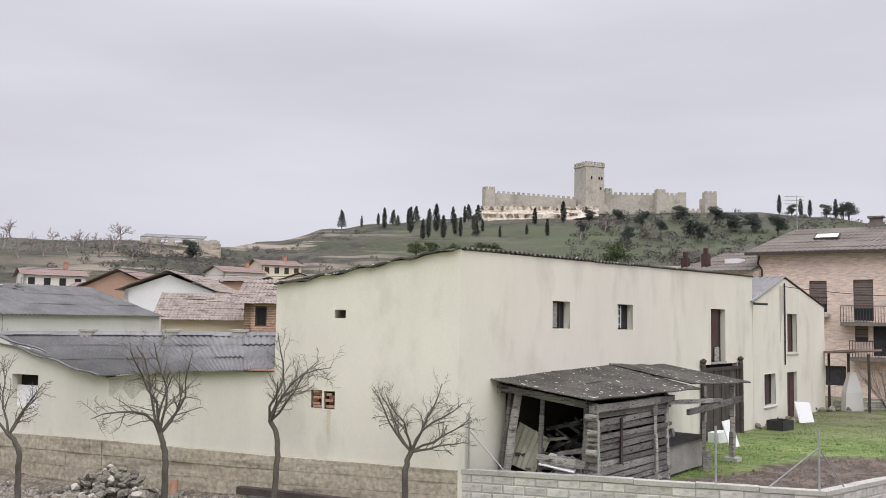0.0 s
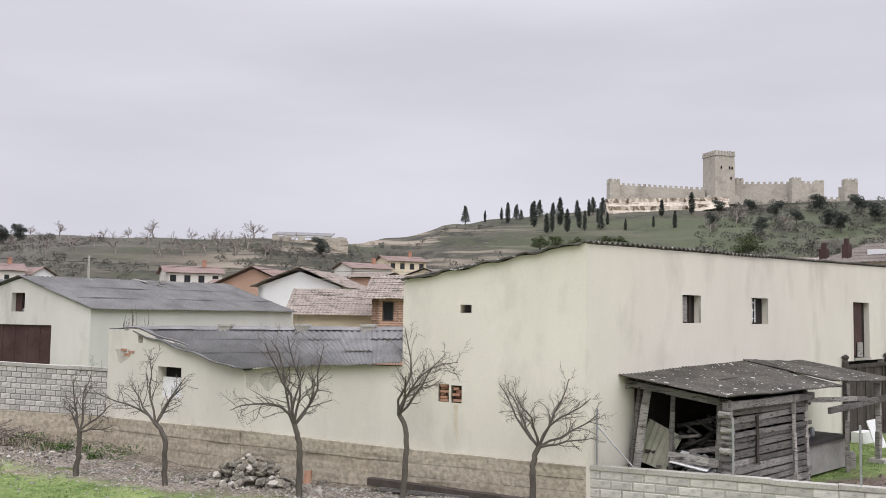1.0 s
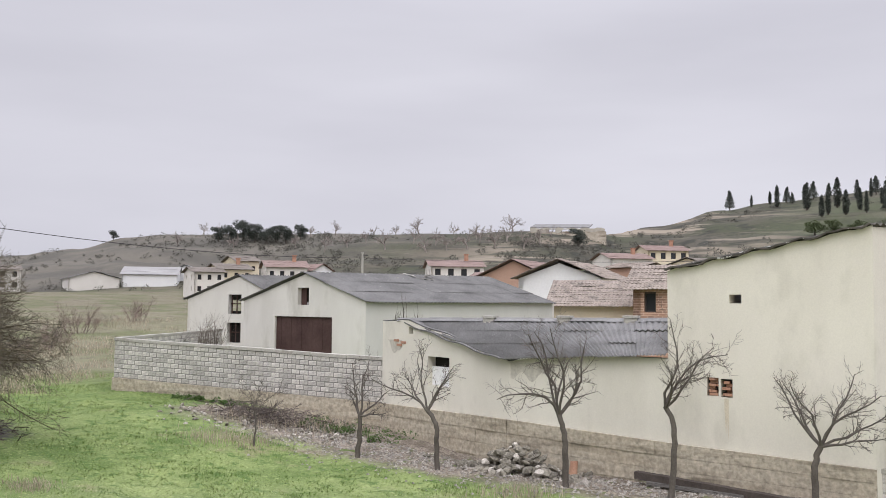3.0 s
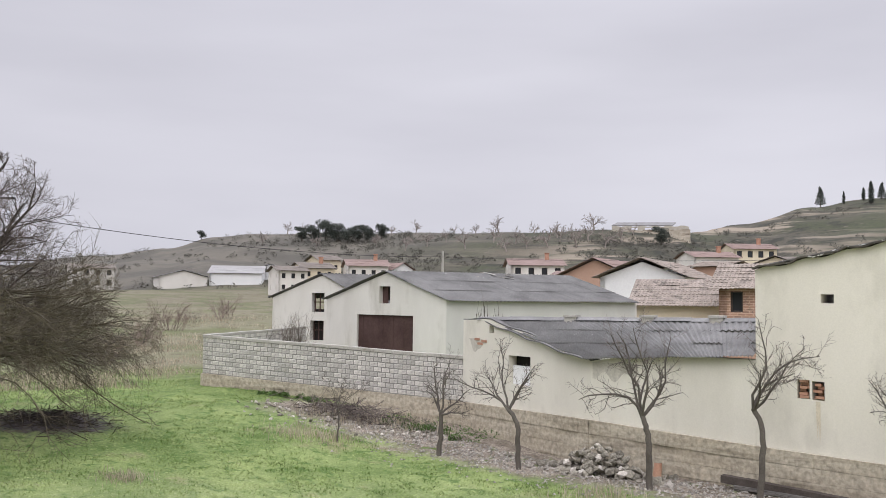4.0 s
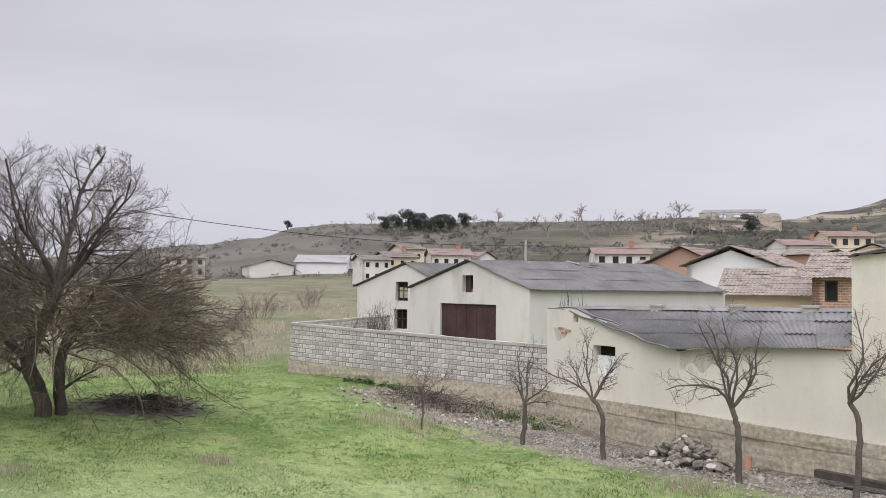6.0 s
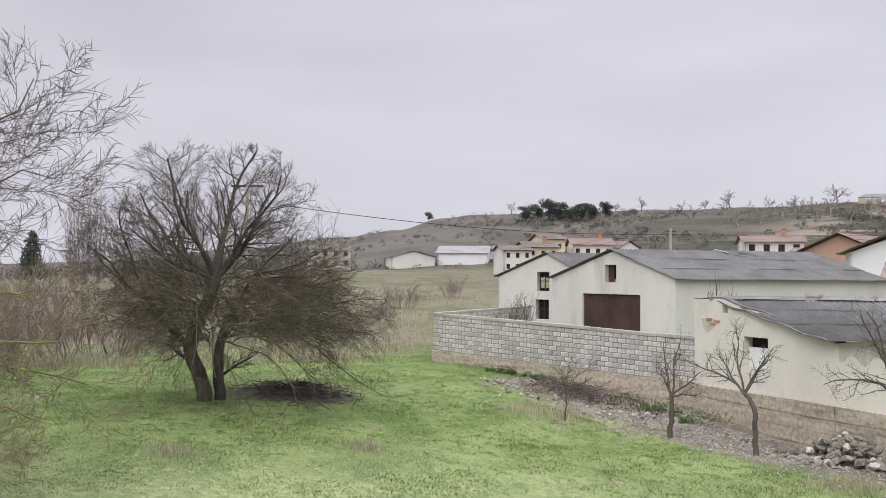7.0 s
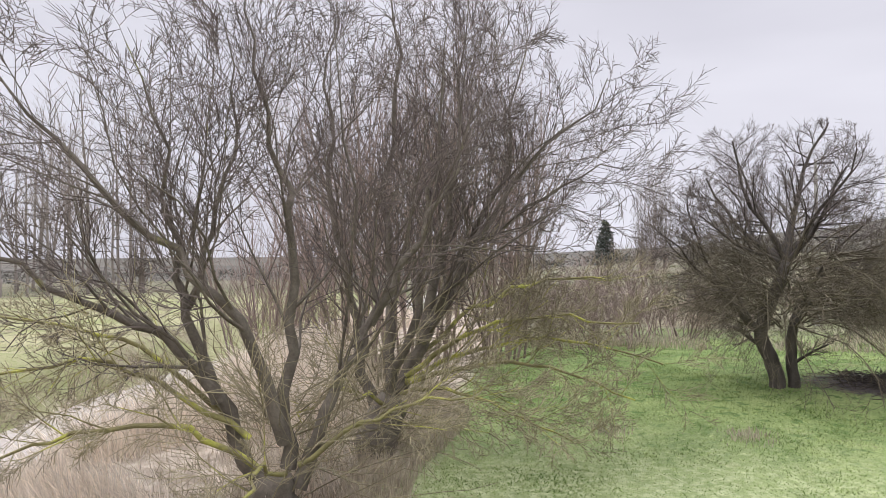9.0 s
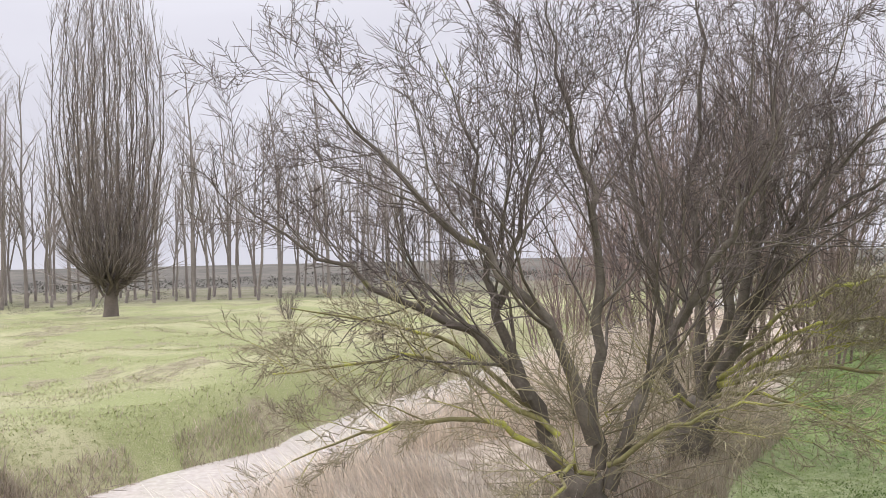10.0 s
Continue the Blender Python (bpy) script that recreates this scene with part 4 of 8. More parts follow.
def village_house(name, label, az, dist, z0, width, depth, eave, rise, turn, wall_mat, roof_mat, rows=1, cols=3, gable_front=False, chimney=True,
                  win=(0.9, 1.1), side_cols=2, win_mat=None, win_at=None):
    """A house on its own base; turn: degrees by which its front is turned from facing the viewpoint."""
    c = at(az, dist, z0)
    ob = thing(name, tuple(c), label, "house", "village houses")
    m = Matrix.Translation(c) @ Matrix.Rotation(radians(az + turn), 4, "Z")
    w, d = width / 2, depth
    holes = []
    fh = eave / rows
    for r in range(rows):
        for k in range(cols):
            u = lerp(-w, w, (k + 0.5) / cols)
            zz = r * fh + fh * 0.36
            if win_at:
                u, zz = win_at
            holes.append((u - win[0] / 2, zz, u + win[0] / 2, zz + win[1]))
    tp = (lambda u: eave + rise * (1 - abs(u) / w)) if gable_front else eave
    part("wall", wall_geo(m, -w, w, -3.0, tp, holes, 0.35, 1 if gable_front else 0), wall_mat, ob)
    ms = m @ Matrix.Translation((w, 0, 0)) @ Matrix.Rotation(radians(90), 4, "Z")
    ml = m @ Matrix.Translation((-w, d, 0)) @ Matrix.Rotation(radians(-90), 4, "Z")
    side_top = eave if gable_front else (lambda u: eave + rise * (1 - abs(u - d / 2) / (d / 2)))
    sh = []
    for r in range(rows):
        for k in range(side_cols):
            u = d * (k + 0.5) / side_cols
            zz = r * fh + fh * 0.36
            sh.append((u - win[0] / 2, zz, u + win[0] / 2, zz + win[1]))
    for mm, nm in ((ms, "side_wall"), (ml, "side_wall")):
        part(nm, wall_geo(mm, 0.002, d, -3.0, side_top, sh, 0.35, 1), wall_mat, ob)
    mr = m @ Matrix.Translation((w, d, 0)) @ Matrix.Rotation(radians(180), 4, "Z")
    part("rear_wall", wall_geo(mr, 0.002, 2 * w, -3.0, (lambda u: eave + rise * (1 - abs(u - w) / w)) if gable_front else eave, [], 0.3, 1), wall_mat, ob)
    for mm, hs in ((m, holes), (ms, sh), (ml, sh)):
        for h in hs:
            fr = Geo()
            for q in ((h[0], h[1], h[0] + 0.07, h[3]), (h[2] - 0.07, h[1], h[2], h[3]), (h[0] + 0.07, h[3] - 0.07, h[2] - 0.07, h[3]), (h[0] + 0.07, h[1], h[2] - 0.07, h[1] + 0.07)):
                fr.box(q[0], 0.14, q[1], q[2], 0.2, q[3], mm)
            wn_ = part("window", fr, win_mat or M_WOOD_DARK, ob)
            pg = Geo()
            pg.box(h[0] + 0.05, 0.2, h[1] + 0.05, h[2] - 0.05, 0.23, h[3] - 0.05, mm)
            part("pane", pg, M_GLASS, wn_)
    o = 0.45
    if gable_front:
        ra, rb_ = m @ Vector((0, -o, eave + rise + 0.15)), m @ Vector((0, d + o, eave + rise + 0.15))
        k = (rise / w) * o
        for s in (-1, 1):
            ea, eb = m @ Vector((s * (w + o), -o, eave - k + 0.15)), m @ Vector((s * (w + o), d + o, eave - k + 0.15))
            part("roof", corrugated(ra, rb_, eb, ea, 0.2, 0.02, 0.03, 0.04, int(az * 7) + s, rows=12 if roof_mat is M_TILE else 3), roof_mat, ob)
    else:
        ra, rb_ = m @ Vector((-w - o, d / 2, eave + rise + 0.15)), m @ Vector((w + o, d / 2, eave + rise + 0.15))
        k = rise / (d / 2) * o
        for y in (-o, d + o):
            ea, eb = m @ Vector((-w - o, y, eave - k + 0.15)), m @ Vector((w + o, y, eave - k + 0.15))
            part("roof", corrugated(ra, rb_, eb, ea, 0.2, 0.02, 0.03, 0.04, int(az * 7) + int(y), rows=12 if roof_mat is M_TILE else 3), roof_mat, ob)
    if chimney:
        g = Geo()
        x = w * 0.4
        g.box(x, d * 0.4, eave, x + 0.6, d * 0.4 + 0.6, eave + rise + 1.0, m)
        g.box(x - 0.08, d * 0.4 - 0.08, eave + rise + 1.0, x + 0.68, d * 0.4 + 0.68, eave + rise + 1.1, m)
        part("chimney", g, M_BRICK, ob)
    return ob


village_house("white_gabled_house", "white rendered gabled house with weathered clay tile roof", 16.85, 60, 0.4, 5.6, 9, 5.75, 1.0, -16, M_WHITE, M_TILE, 1, 0, True, False, side_cols=0)
village_house("tiled_house", "low yellow house under an uneven clay tile roof", 14.6, 48, 0.4, 4.4, 6, 4.0, 1.15, -6, M_CREAM, M_TILE, 1, 3, False, False, (0.7, 0.45), 0)
village_house("brick_house", "red brick house with one shuttered window and tile roof", 10.2, 44, 0.4, 3.3, 5, 4.85, 0.95, -8, M_BRICK_WALL, M_TILE, 1, 1, False, False, (0.55, 0.95), 0, None, (-0.85, 3.75))
village_house("open_gable_house", "brown house with deep open gable porch", 19.7, 76, 1.0, 6.5, 14, 5.6, 1.4, -22, M_ROSE, M_TILE_RED, 1, 1, True, False, (2.6, 1.3), 0)
village_house("red_roofed_house", "white house with red tile roof on the slope", 23.2, 140, 5.5, 8.2, 9, 4.4, 1.1, 8, M_OFFWHITE, M_TILE_RED, 2, 4)
village_house("brick_cottage", "small rose brick house with flat tile roof", 20.8, 120, 5.0, 6.0, 7, 2.9, 0.5, -10, M_ROSE, M_TILE_RED, 1, 3, chimney=False)
village_house("cream_villa", "cream two-storey house with hipped red roof", 10.1, 165, 9.3, 7.4, 8, 4.5, 1.0, 20, M_CREAM, M_TILE_RED, 2, 4)
village_house("cream_villa", "pale house with a red roof and wide eaves", 12.3, 155, 8.3, 7.6, 8, 3.6, 1.0, 25, M_OFFWHITE, M_TILE_RED, 1, 4)
village_house("small_white_house", "small white gabled house among red roofs", 10.9, 110, 4.5, 3.6, 6, 3.7, 0.9, 10, M_WHITE, M_TILE, 1, 1, True, False)
village_house("small_cream_house", "small yellow house with brown roof", 9.0, 120, 6.2, 4.5, 6, 3.3, 0.8, -12, M_CREAM, M_TILE_BROWN, 1, 2, True, False)
village_house("brick_cottage", "rose brick house wall behind tile roofs", 12.9, 95, 3.5, 3.6, 6, 4.6, 0.4, -30, M_ROSE, M_TILE, 1, 1, chimney=False)
village_house("farm_shed", "low shed with brown tile roof on the slope", 8.0, 175, 10.0, 6.0, 5, 2.2, 0.7, 12, M_GREYWALL, M_TILE_BROWN, 1, 2, chimney=False)
village_house("farm_shed", "low stone shed with tile roof", 26.8, 130, 4.7, 7.0, 6, 2.6, 1.0, -30, M_OFFWHITE, M_TILE_BROWN, 1, 1, True, False)
village_house("town_house", "cream two-storey house with red tile roof and balcony", 33.9, 150, 5.2, 6.6, 8, 4.7, 1.1, 8, M_OFFWHITE, M_TILE_RED, 2, 4, win=(0.7, 0.9))
village_house("town_house", "small white house beside a larger one", 31.7, 152, 5.8, 3.6, 8, 3.7, 1.0, 28, M_WHITE, M_TILE_RED, 1, 2, True, False)
village_house("beige_block", "beige terraced house with stepped roofs", 37.0, 150, 5.4, 5.2, 10, 4.0, 1.0, 14, M_CREAM, M_TILE_BROWN, 2, 3, win=(0.6, 0.8))
village_house("beige_block", "yellow house with a taller upper storey", 36.3, 160, 6.2, 4.0, 8, 5.0, 0.9, 18, M_CREAM, M_TILE_BROWN, 2, 2, chimney=False, win=(0.6, 0.8))
village_house("beige_block", "beige terraced house with low roof", 38.6, 146, 5.2, 4.6, 9, 3.6, 0.8, 12, M_OFFWHITE, M_TILE_BROWN, 2, 3, chimney=False, win=(0.6, 0.8))
village_house("white_house", "white gabled house with small dark windows beside a warehouse", 40.0, 216, 5.7, 7.4, 9, 5.3, 1.3, -6, M_WHITE, M_PALE_ROOF, 2, 2, True, False, (0.9, 1.0), 0)
village_house("white_warehouse", "long white rendered warehouse with plain front wall", 42.1, 205, 5.5, 11.4, 16, 4.3, 1.8, -5, M_WHITE, M_PALE_ROOF, 1, 0, False, False, side_cols=0)
village_house("cream_warehouse", "pale cream gabled warehouse at the field edge", 45.2, 205, 5.5, 10.1, 16, 3.4, 1.3, 6, M_OFFWHITE, M_PALE_ROOF, 1, 0, True, False, side_cols=0)
village_house("long_shed", "low brown roofed shed behind the warehouses", 40.6, 240, 7.0, 20.0, 8, 4.6, 1.0, 0, M_GREYWALL, M_TILE_BROWN, 1, 0, False, False, side_cols=0)
village_house("far_farmhouse", "distant pale farmhouse behind the bare tree", 50.4, 205, 6.0, 9.0, 8, 4.3, 0.9, 5, M_OFFWHITE, M_TILE_BROWN, 2, 4, chimney=False)
village_house("white_bungalow", "low white bungalow between brown roofs", 29.9, 140, 5.0, 4.5, 5, 2.5, 0.6, 10, M_WHITE, M_TILE_BROWN, 1, 2, chimney=False)
village_house("white_bungalow", "white house at the village edge with brown roof", -13.9, 95, 4.5, 3.4, 6, 5.0, 0.9, -10, M_WHITE, M_TILE, 1, 0, False, False, side_cols=0)

# the brick apartment house
flats = thing("apartment_house", tuple(at(-24.0, 62, 0.2)), "pale brick apartment house with brown tile roof and balconies", "house")
FA, FB = at(-19.2, 62.0), at(-31.5, 60.0)
mfl = frame_of(FA, FB)
lfl = (FB - FA).length
ft = 9.25
fo = []
for az0, az1, z0, z1 in ((-22.1, -23.05, 5.5, 7.45), (-24.45, -25.5, 5.0, 7.5), (-24.5, -25.2, 3.7, 4.95), (-25.45, -26.2, 2.9, 4.9), (-22.9, -24.0, 1.0, 2.2), (-27.5, -28.6, 5.0, 7.5)):
    fo.append((hit_u(az0, FA, FB), z0, hit_u(az1, FA, FB), z1))
part("wall", wall_geo(mfl, 0, lfl, -0.5, ft, fo, 0.4), M_BRICK_PALE, flats)
msd = frame_of(FA + Vector((5, 10, 0)), FA)
part("side_wall", wall_geo(msd, 0, 11.1, -0.5, ft, [], 0.4), M_BRICK_PALE, flats)
for h in fo:
    g = Geo()
    g.box(h[0], 0.2, h[1], h[2], 0.24, h[3], mfl)
    pn = part("window", g, M_IRON if h[1] < 3.2 else M_GLASS, flats)
    if h[1] > 3.2:
        k = 0
        z = h[3]
        while z > h[1] + (h[3] - h[1]) * 0.3:
            g = Geo()
            g.box(h[0], 0.12, z - 0.15, h[2], 0.15, z - 0.012, mfl)
            part("slat", g, M_SHUTTER, pn)
            z -= 0.16
fe0, fe1 = mfl @ Vector((-0.6, -0.6, ft + 0.05)), mfl @ Vector((lfl + 1, -0.6, ft + 0.05))
fr0, fr1 = mfl @ Vector((1.4, 4.6, 11.1)), mfl @ Vector((lfl + 1, 4.6, 11.1))
part("roof", corrugated(fr0, fr1, fe1, fe0, 0.28, 0.04, 0.08, 0.02, 31, rows=8), M_TILE_BROWN, flats)
g = Geo()
g.bar(fe0 + Vector((0, 0, -0.12)), fe1 + Vector((0, 0, -0.12)), 0.14, 0.16)
part("gutter", g, M_WOOD_DARK, flats)
for u, y in ((3.9, 2.2), (8.2, 2.2)):
    g = Geo()
    z = lerp(ft + 0.15, 11.2, (y + 0.6) / 5.2)
    mm = mfl @ Matrix.Translation((u, y, z)) @ Matrix.Rotation(math.atan2(1.95, 5.2), 4, "X")
    g.box(-0.75, -0.5, 0, 0.75, 0.5, 0.12, mm)
    sk = part("skylight", g, M_WOOD_DARK, flats)
    g = Geo()
    g.box(-0.66, -0.42, 0.122, 0.66, 0.42, 0.13, mm)
    part("pane", g, M_WHITE_SHEET, sk)
for u in (6.0, 7.7):
    g = Geo()
    g.box(u, 4.3, 10.7, u + 0.9, 5.1, 11.45, mfl)
    g.box(u + 0.08, 4.38, 11.45, u + 0.82, 5.0, 11.75, mfl)
    g.box(u - 0.05, 4.25, 11.75, u + 0.95, 5.15, 11.85, mfl)
    part("chimney", g, M_TILE_BROWN, flats)
for h, wid in ((fo[1], 0.6), (fo[0], 0.1), (fo[3], 1.2)):
    bz = h[1] - 0.1
    g = Geo()
    g.box(h[0] - wid, -0.9, bz - 0.22, h[2] + wid * 2, 0, bz, mfl)
    bal = part("balcony", g, M_TILE_BROWN if wid > 0.3 else M_CAP, flats)
    u = h[0] - wid
    while u < h[2] + wid * 2:
        g = Geo()
        g.box(u, -0.88, bz, u + 0.03, -0.85, bz + 0.95, mfl)
        part("baluster", g, M_IRON, bal)
        u += 0.16
    g = Geo()
    g.box(h[0] - wid, -0.89, bz + 0.95, h[2] + wid * 2, -0.83, bz + 1.0, mfl)
    part("handrail", g, M_IRON, bal)
# lower wing with its own roof
wing = thing("brick_wing", tuple(at(-17, 60, 0.2)), "lower brick wing with brown tile roof and chimneys", "house")
WA, WB = at(-14.8, 64), at(-19.15, 61.5)
mwg = frame_of(WA, WB)
lwg = (WB - WA).length
part("wall", wall_geo(mwg, 0, lwg, -0.5, 8.1, [], 0.4), M_BRICK_PALE, wing)
part("roof", corrugated(mwg @ Vector((0.9, 4.5, 9.6)), mwg @ Vector((lwg, 4.5, 9.6)), mwg @ Vector((lwg - 0.05, -0.5, 8.15)), mwg @ Vector((-0.4, -0.5, 8.15)), 0.28, 0.04, 0.08, 0.02, 33, rows=6), M_TILE_BROWN, wing)
for u, hh in ((-0.35, 9.3), (1.2, 9.5)):
    g = Geo()
    g.box(u, 0.6, 8.0, u + 0.45, 1.05, hh - 0.1, mwg)
    g.box(u + 0.1, 0.7, hh - 0.1, u + 0.35, 0.95, hh + 0.3, mwg)
    part("chimney", g, M_RUST, wing)
g = Geo()
g.box(2.6, 1.2, 8.72, 3.6, 2.1, 9.05, mwg @ Matrix.Translation((0, 0, 0)))
sk = part("skylight", g, M_WHITE_SHEET, wing)
g = Geo()
g.tube([mfl @ Vector(p) for p in ((0.2, -0.1, 9.1), (0.1, -0.1, 8.6), (0.35, -0.08, 8.2), (0.35, -0.08, 6.0))], [0.06] * 4, 6)
part("drainpipe", g, M_IRON, wing)

# ---- trees ----


class Tree:
    """Grows a bare tree into three meshes: trunk, boughs and twigs."""

    def __init__(self, seed, spec, wob=0.18):
        self.r = random.Random(seed)
        self.spec, self.wob = spec, wob
        self.thin, self.taper, self.within = 0.0045, 0.6, None
        self.geo = [Geo(), Geo(), Geo()]

    def rod(self, pts, radii, slot, n):
        g = self.geo[slot]
        k = len(g.v)
        s = None
        for i, p in enumerate(pts):
            q = (pts[min(i + 1, len(pts) - 1)] - pts[max(i - 1, 0)]).normalized()
            s = q.orthogonal().normalized() if s is None else (s - q * s.dot(q)).normalized()
            t = q.cross(s).normalized()
            for j in range(n):
                a = 6.2832 * j / n
                e = p + (s * math.cos(a) + t * math.sin(a)) * radii[i]
                g.v.append((e.x, e.y, e.z))
        for i in range(len(pts) - 1):
            for j in range(n):
                a, b = k + i * n + j, k + i * n + (j + 1) % n
                g.f.append((a, b, b + n, a + n))
        if n > 7:
            g.f.append(tuple(range(len(g.v) - n, len(g.v))))

    def grow(self, p, d, length, radius, level):
        r = self.r
        count, ratio, angle, rise, keep = self.spec[level]
        steps = (7, 6, 4, 3, 2)[min(level, 4)]
        pts, rad, dirs = [p.copy()], [radius], [d.copy()]
        d = d.normalized()
        for i in range(steps):
            w = self.wob * (0.5 if level == 0 else 1.0)
            d = (d + Vector((r.gauss(0, w), r.gauss(0, w), r.gauss(0, w) + rise))).normalized()
            p = p + d * (length / steps)
            if self.within and i and not self.within(p):
                break
            pts.append(p)
            dirs.append(d)
            rad.append(radius * lerp(1, keep, (i + 1) / steps))
        steps = len(pts) - 1
        slot = 0 if level == 0 else (1 if level <= 2 else 2)
        self.rod(pts, rad, slot, (9, 6, 4, 3, 3)[min(level, 4)])
        if level + 1 >= len(self.spec):
            return
        for c in range(count):
            t = (c + r.uniform(0.2, 1.0)) / count
            t = 0.22 + 0.78 * t if level else 0.72 + 0.28 * t
            t = min(t, 0.999)
            i = int(t * steps)
            f = t * steps - i
            q = pts[i].lerp(pts[i + 1], f)
            a = radians(angle * r.uniform(0.65, 1.3))
            dd = dirs[i + 1]
            side = dd.orthogonal().normalized()
            side.rotate(Matrix.Rotation(r.uniform(0, 6.2832) if level else 6.2832 * c / count + r.uniform(-0.5, 0.5), 3, dd))
            nd = dd * math.cos(a) + side * math.sin(a)
            self.grow(q, nd, length * ratio * r.uniform(0.7, 1.15) * (1.15 - 0.45 * t if level else 1), max(lerp(rad[i], rad[i + 1], f) * self.taper, self.thin), level + 1)


    def bough(self, ctrl, r0, r1, kids, length, angle=42, start=0.2, level=1, slot=1, wob=0.05):
        """A bent limb through a few turning points, with side shoots of the given length."""
        r = self.r
        c = [Vector(p) for p in ctrl]
        c = [c[0] * 2 - c[1]] + c + [c[-1] * 2 - c[-2]]
        pts = []
        per = 4
        for i in range(1, len(c) - 2):
            a, b, d, e = c[i - 1], c[i], c[i + 1], c[i + 2]
            for k in range(per):
                t = k / per
                q = 0.5 * ((2 * b) + (d - a) * t + (2 * a - 5 * b + 4 * d - e) * t * t + (3 * b - a - 3 * d + e) * t ** 3)
                pts.append(q + Vector((r.gauss(0, wob), r.gauss(0, wob), r.gauss(0, wob))) * (1 if pts else 0))
        pts.append(c[-2])
        n = len(pts) - 1
        rad = [lerp(r0, r1, (i / n) ** 0.8) for i in range(n + 1)]
        self.rod(pts, rad, slot, 8 if r0 > 0.1 else 6)
        for k in range(kids):
            t = min(0.995, start + (1 - start) * (k + r.random()) / kids)
            i = int(t * n)
            q = pts[i].lerp(pts[i + 1], t * n - i)
            d = (pts[i + 1] - pts[i]).normalized()
            side = d.orthogonal().normalized()
            side.rotate(Matrix.Rotation(r.uniform(0, 6.2832), 3, d))
            a = radians(angle * r.uniform(0.6, 1.3))
            self.grow(q, d * math.cos(a) + side * math.sin(a), length * r.uniform(0.6, 1.2) * (1.2 - 0.5 * t), max(self.thin, lerp(rad[i], rad[i + 1], 0.5) * self.taper * 0.8), level + 1)
        return pts[-1]


def tree_thing(name, label, tree, bark, twig, base=(0, 0, 0), bough=None, category="tree", group=""):
    ob = thing(name, base, label, category, group)
    shift = Vector(base)
    for slot, (nm, mt) in enumerate((("trunk", bark), ("branchwork", bough or bark), ("crown", twig))):
        g = tree.geo[slot]
        if g.v:
            me = g.mesh(nm)
            me.materials.append(mt)
            me.polygons.foreach_set("use_smooth", [True] * len(me.polygons))
            o = new(nm, me)
            o.parent = ob
    return ob


# six pruned orchard trees in front of the long wall: trunk turning points, then limbs (across, away, up, length)
ORCHARD = (
    (-14.31, 19.79, 0.028, ((0.02, 0.45), (0.0, 0.85)), ((-0.2, 0, 1, 0.9), (0.25, 0.1, 1, 0.85), (0.05, -0.2, 1, 1.1), (0.5, 0, 0.8, 0.6))),
    (-11.9, 20.98, 0.075, ((0.06, 0.6), (0.06, 1.1)), ((-0.55, 0.2, 0.75, 0.9), (0.15, -0.1, 1, 1.5), (-0.15, 0.2, 1, 1.4), (0.95, 0, 0.35, 1.0), (0.3, 0.4, 0.9, 1.0))),
    (-9.51, 20.83, 0.075, ((-0.03, 0.7), (-0.06, 1.15), (-0.3, 1.45)), ((-0.8, 0, 0.75, 1.6), (0.08, 0, 1, 1.3), (-0.35, 0.2, 1, 1.9), (-0.6, -0.3, 1, 1.6), (0.35, 0.2, 0.9, 1.1))),
    (-6.05, 20.3, 0.088, ((0.0, 0.8), (-0.06, 1.35), (-0.16, 1.65)), ((-0.3, 0, 1, 2.0), (0.0, 0.25, 1, 2.1), (0.25, -0.2, 1, 2.1), (0.65, 0.1, 1, 1.9), (-0.5, 0.3, 1, 1.5), (0.8, 0.3, 0.5, 1.1), (-0.1, -0.3, 1, 1.9))),
    (-3.68, 20.3, 0.08, ((0.08, 0.8), (0.1, 1.55), (-0.1, 2.0)), ((-0.05, 0, 1, 2.0), (0.22, 0.1, 1, 1.9), (0.75, 0.1, 0.7, 1.7), (-0.4, 0.2, 0.9, 1.3), (0.35, -0.2, 0.9, 1.3))),
    (-0.72, 20.2, 0.08, ((-0.04, 0.7), (0.0, 1.1), (0.1, 1.4)), ((-0.85, 0, 0.72, 1.6), (-0.5, 0.2, 1, 1.5), (-0.15, -0.2, 1, 1.5), (0.2, 0.2, 1, 1.6), (0.6, 0, 0.9, 1.6), (0.95, 0.1, 0.5, 1.6), (0.9, -0.2, 0.12, 1.2))))
for k, (x, y, rad, bends, limbs) in enumerate(ORCHARD):
    tr = Tree(86 + 3 * k, [(0, 0, 0, 0, 1), (12, 0.36, 50, 0.05, 0.25), (7, 0.42, 52, 0.04, 0.4), (4, 0.45, 46, 0.02, 0.5)], 0.2)
    tr.taper, tr.thin = 0.5, 0.004
    top = tr.bough([(0, 0, -0.15)] + [(u, 0, h) for u, h in bends], rad, rad * 0.72, 0, 0, slot=0, wob=0.012)
    for u, w, h, ln in limbs:
        tr.grow(top - Vector((0, 0, 0.04)), Vector((u, w, h)), ln * 1.05, rad * 0.42, 1)
    tree_thing("orchard_tree", ("young bare pruned fruit tree with grey bark beside a concrete wall", "bare fruit tree with a crooked leaning trunk")[k == 2], tr, M_BARK, M_TWIG_BROWN,
               tuple(ground_at(x, y)), group="orchard trees")
# upright shoots of a shrub behind the second tree
tr = Tree(61, [(9, 1.8, 14, 0.05, 0.7), (5, 0.5, 20, 0.08, 0.4), (3, 0.5, 25, 0.08, 0.5)], 0.07)
tr.grow(Vector((0, 0, 0)), Vector((0, 0, 1)), 1.0, 0.05, 0)
tree_thing("upright_shrub", "bare upright shrub of straight shoots above the block wall", tr, M_BARK, M_TWIG, tuple(Vector((-13.0, 25.9, 1.6))), category="shrub")

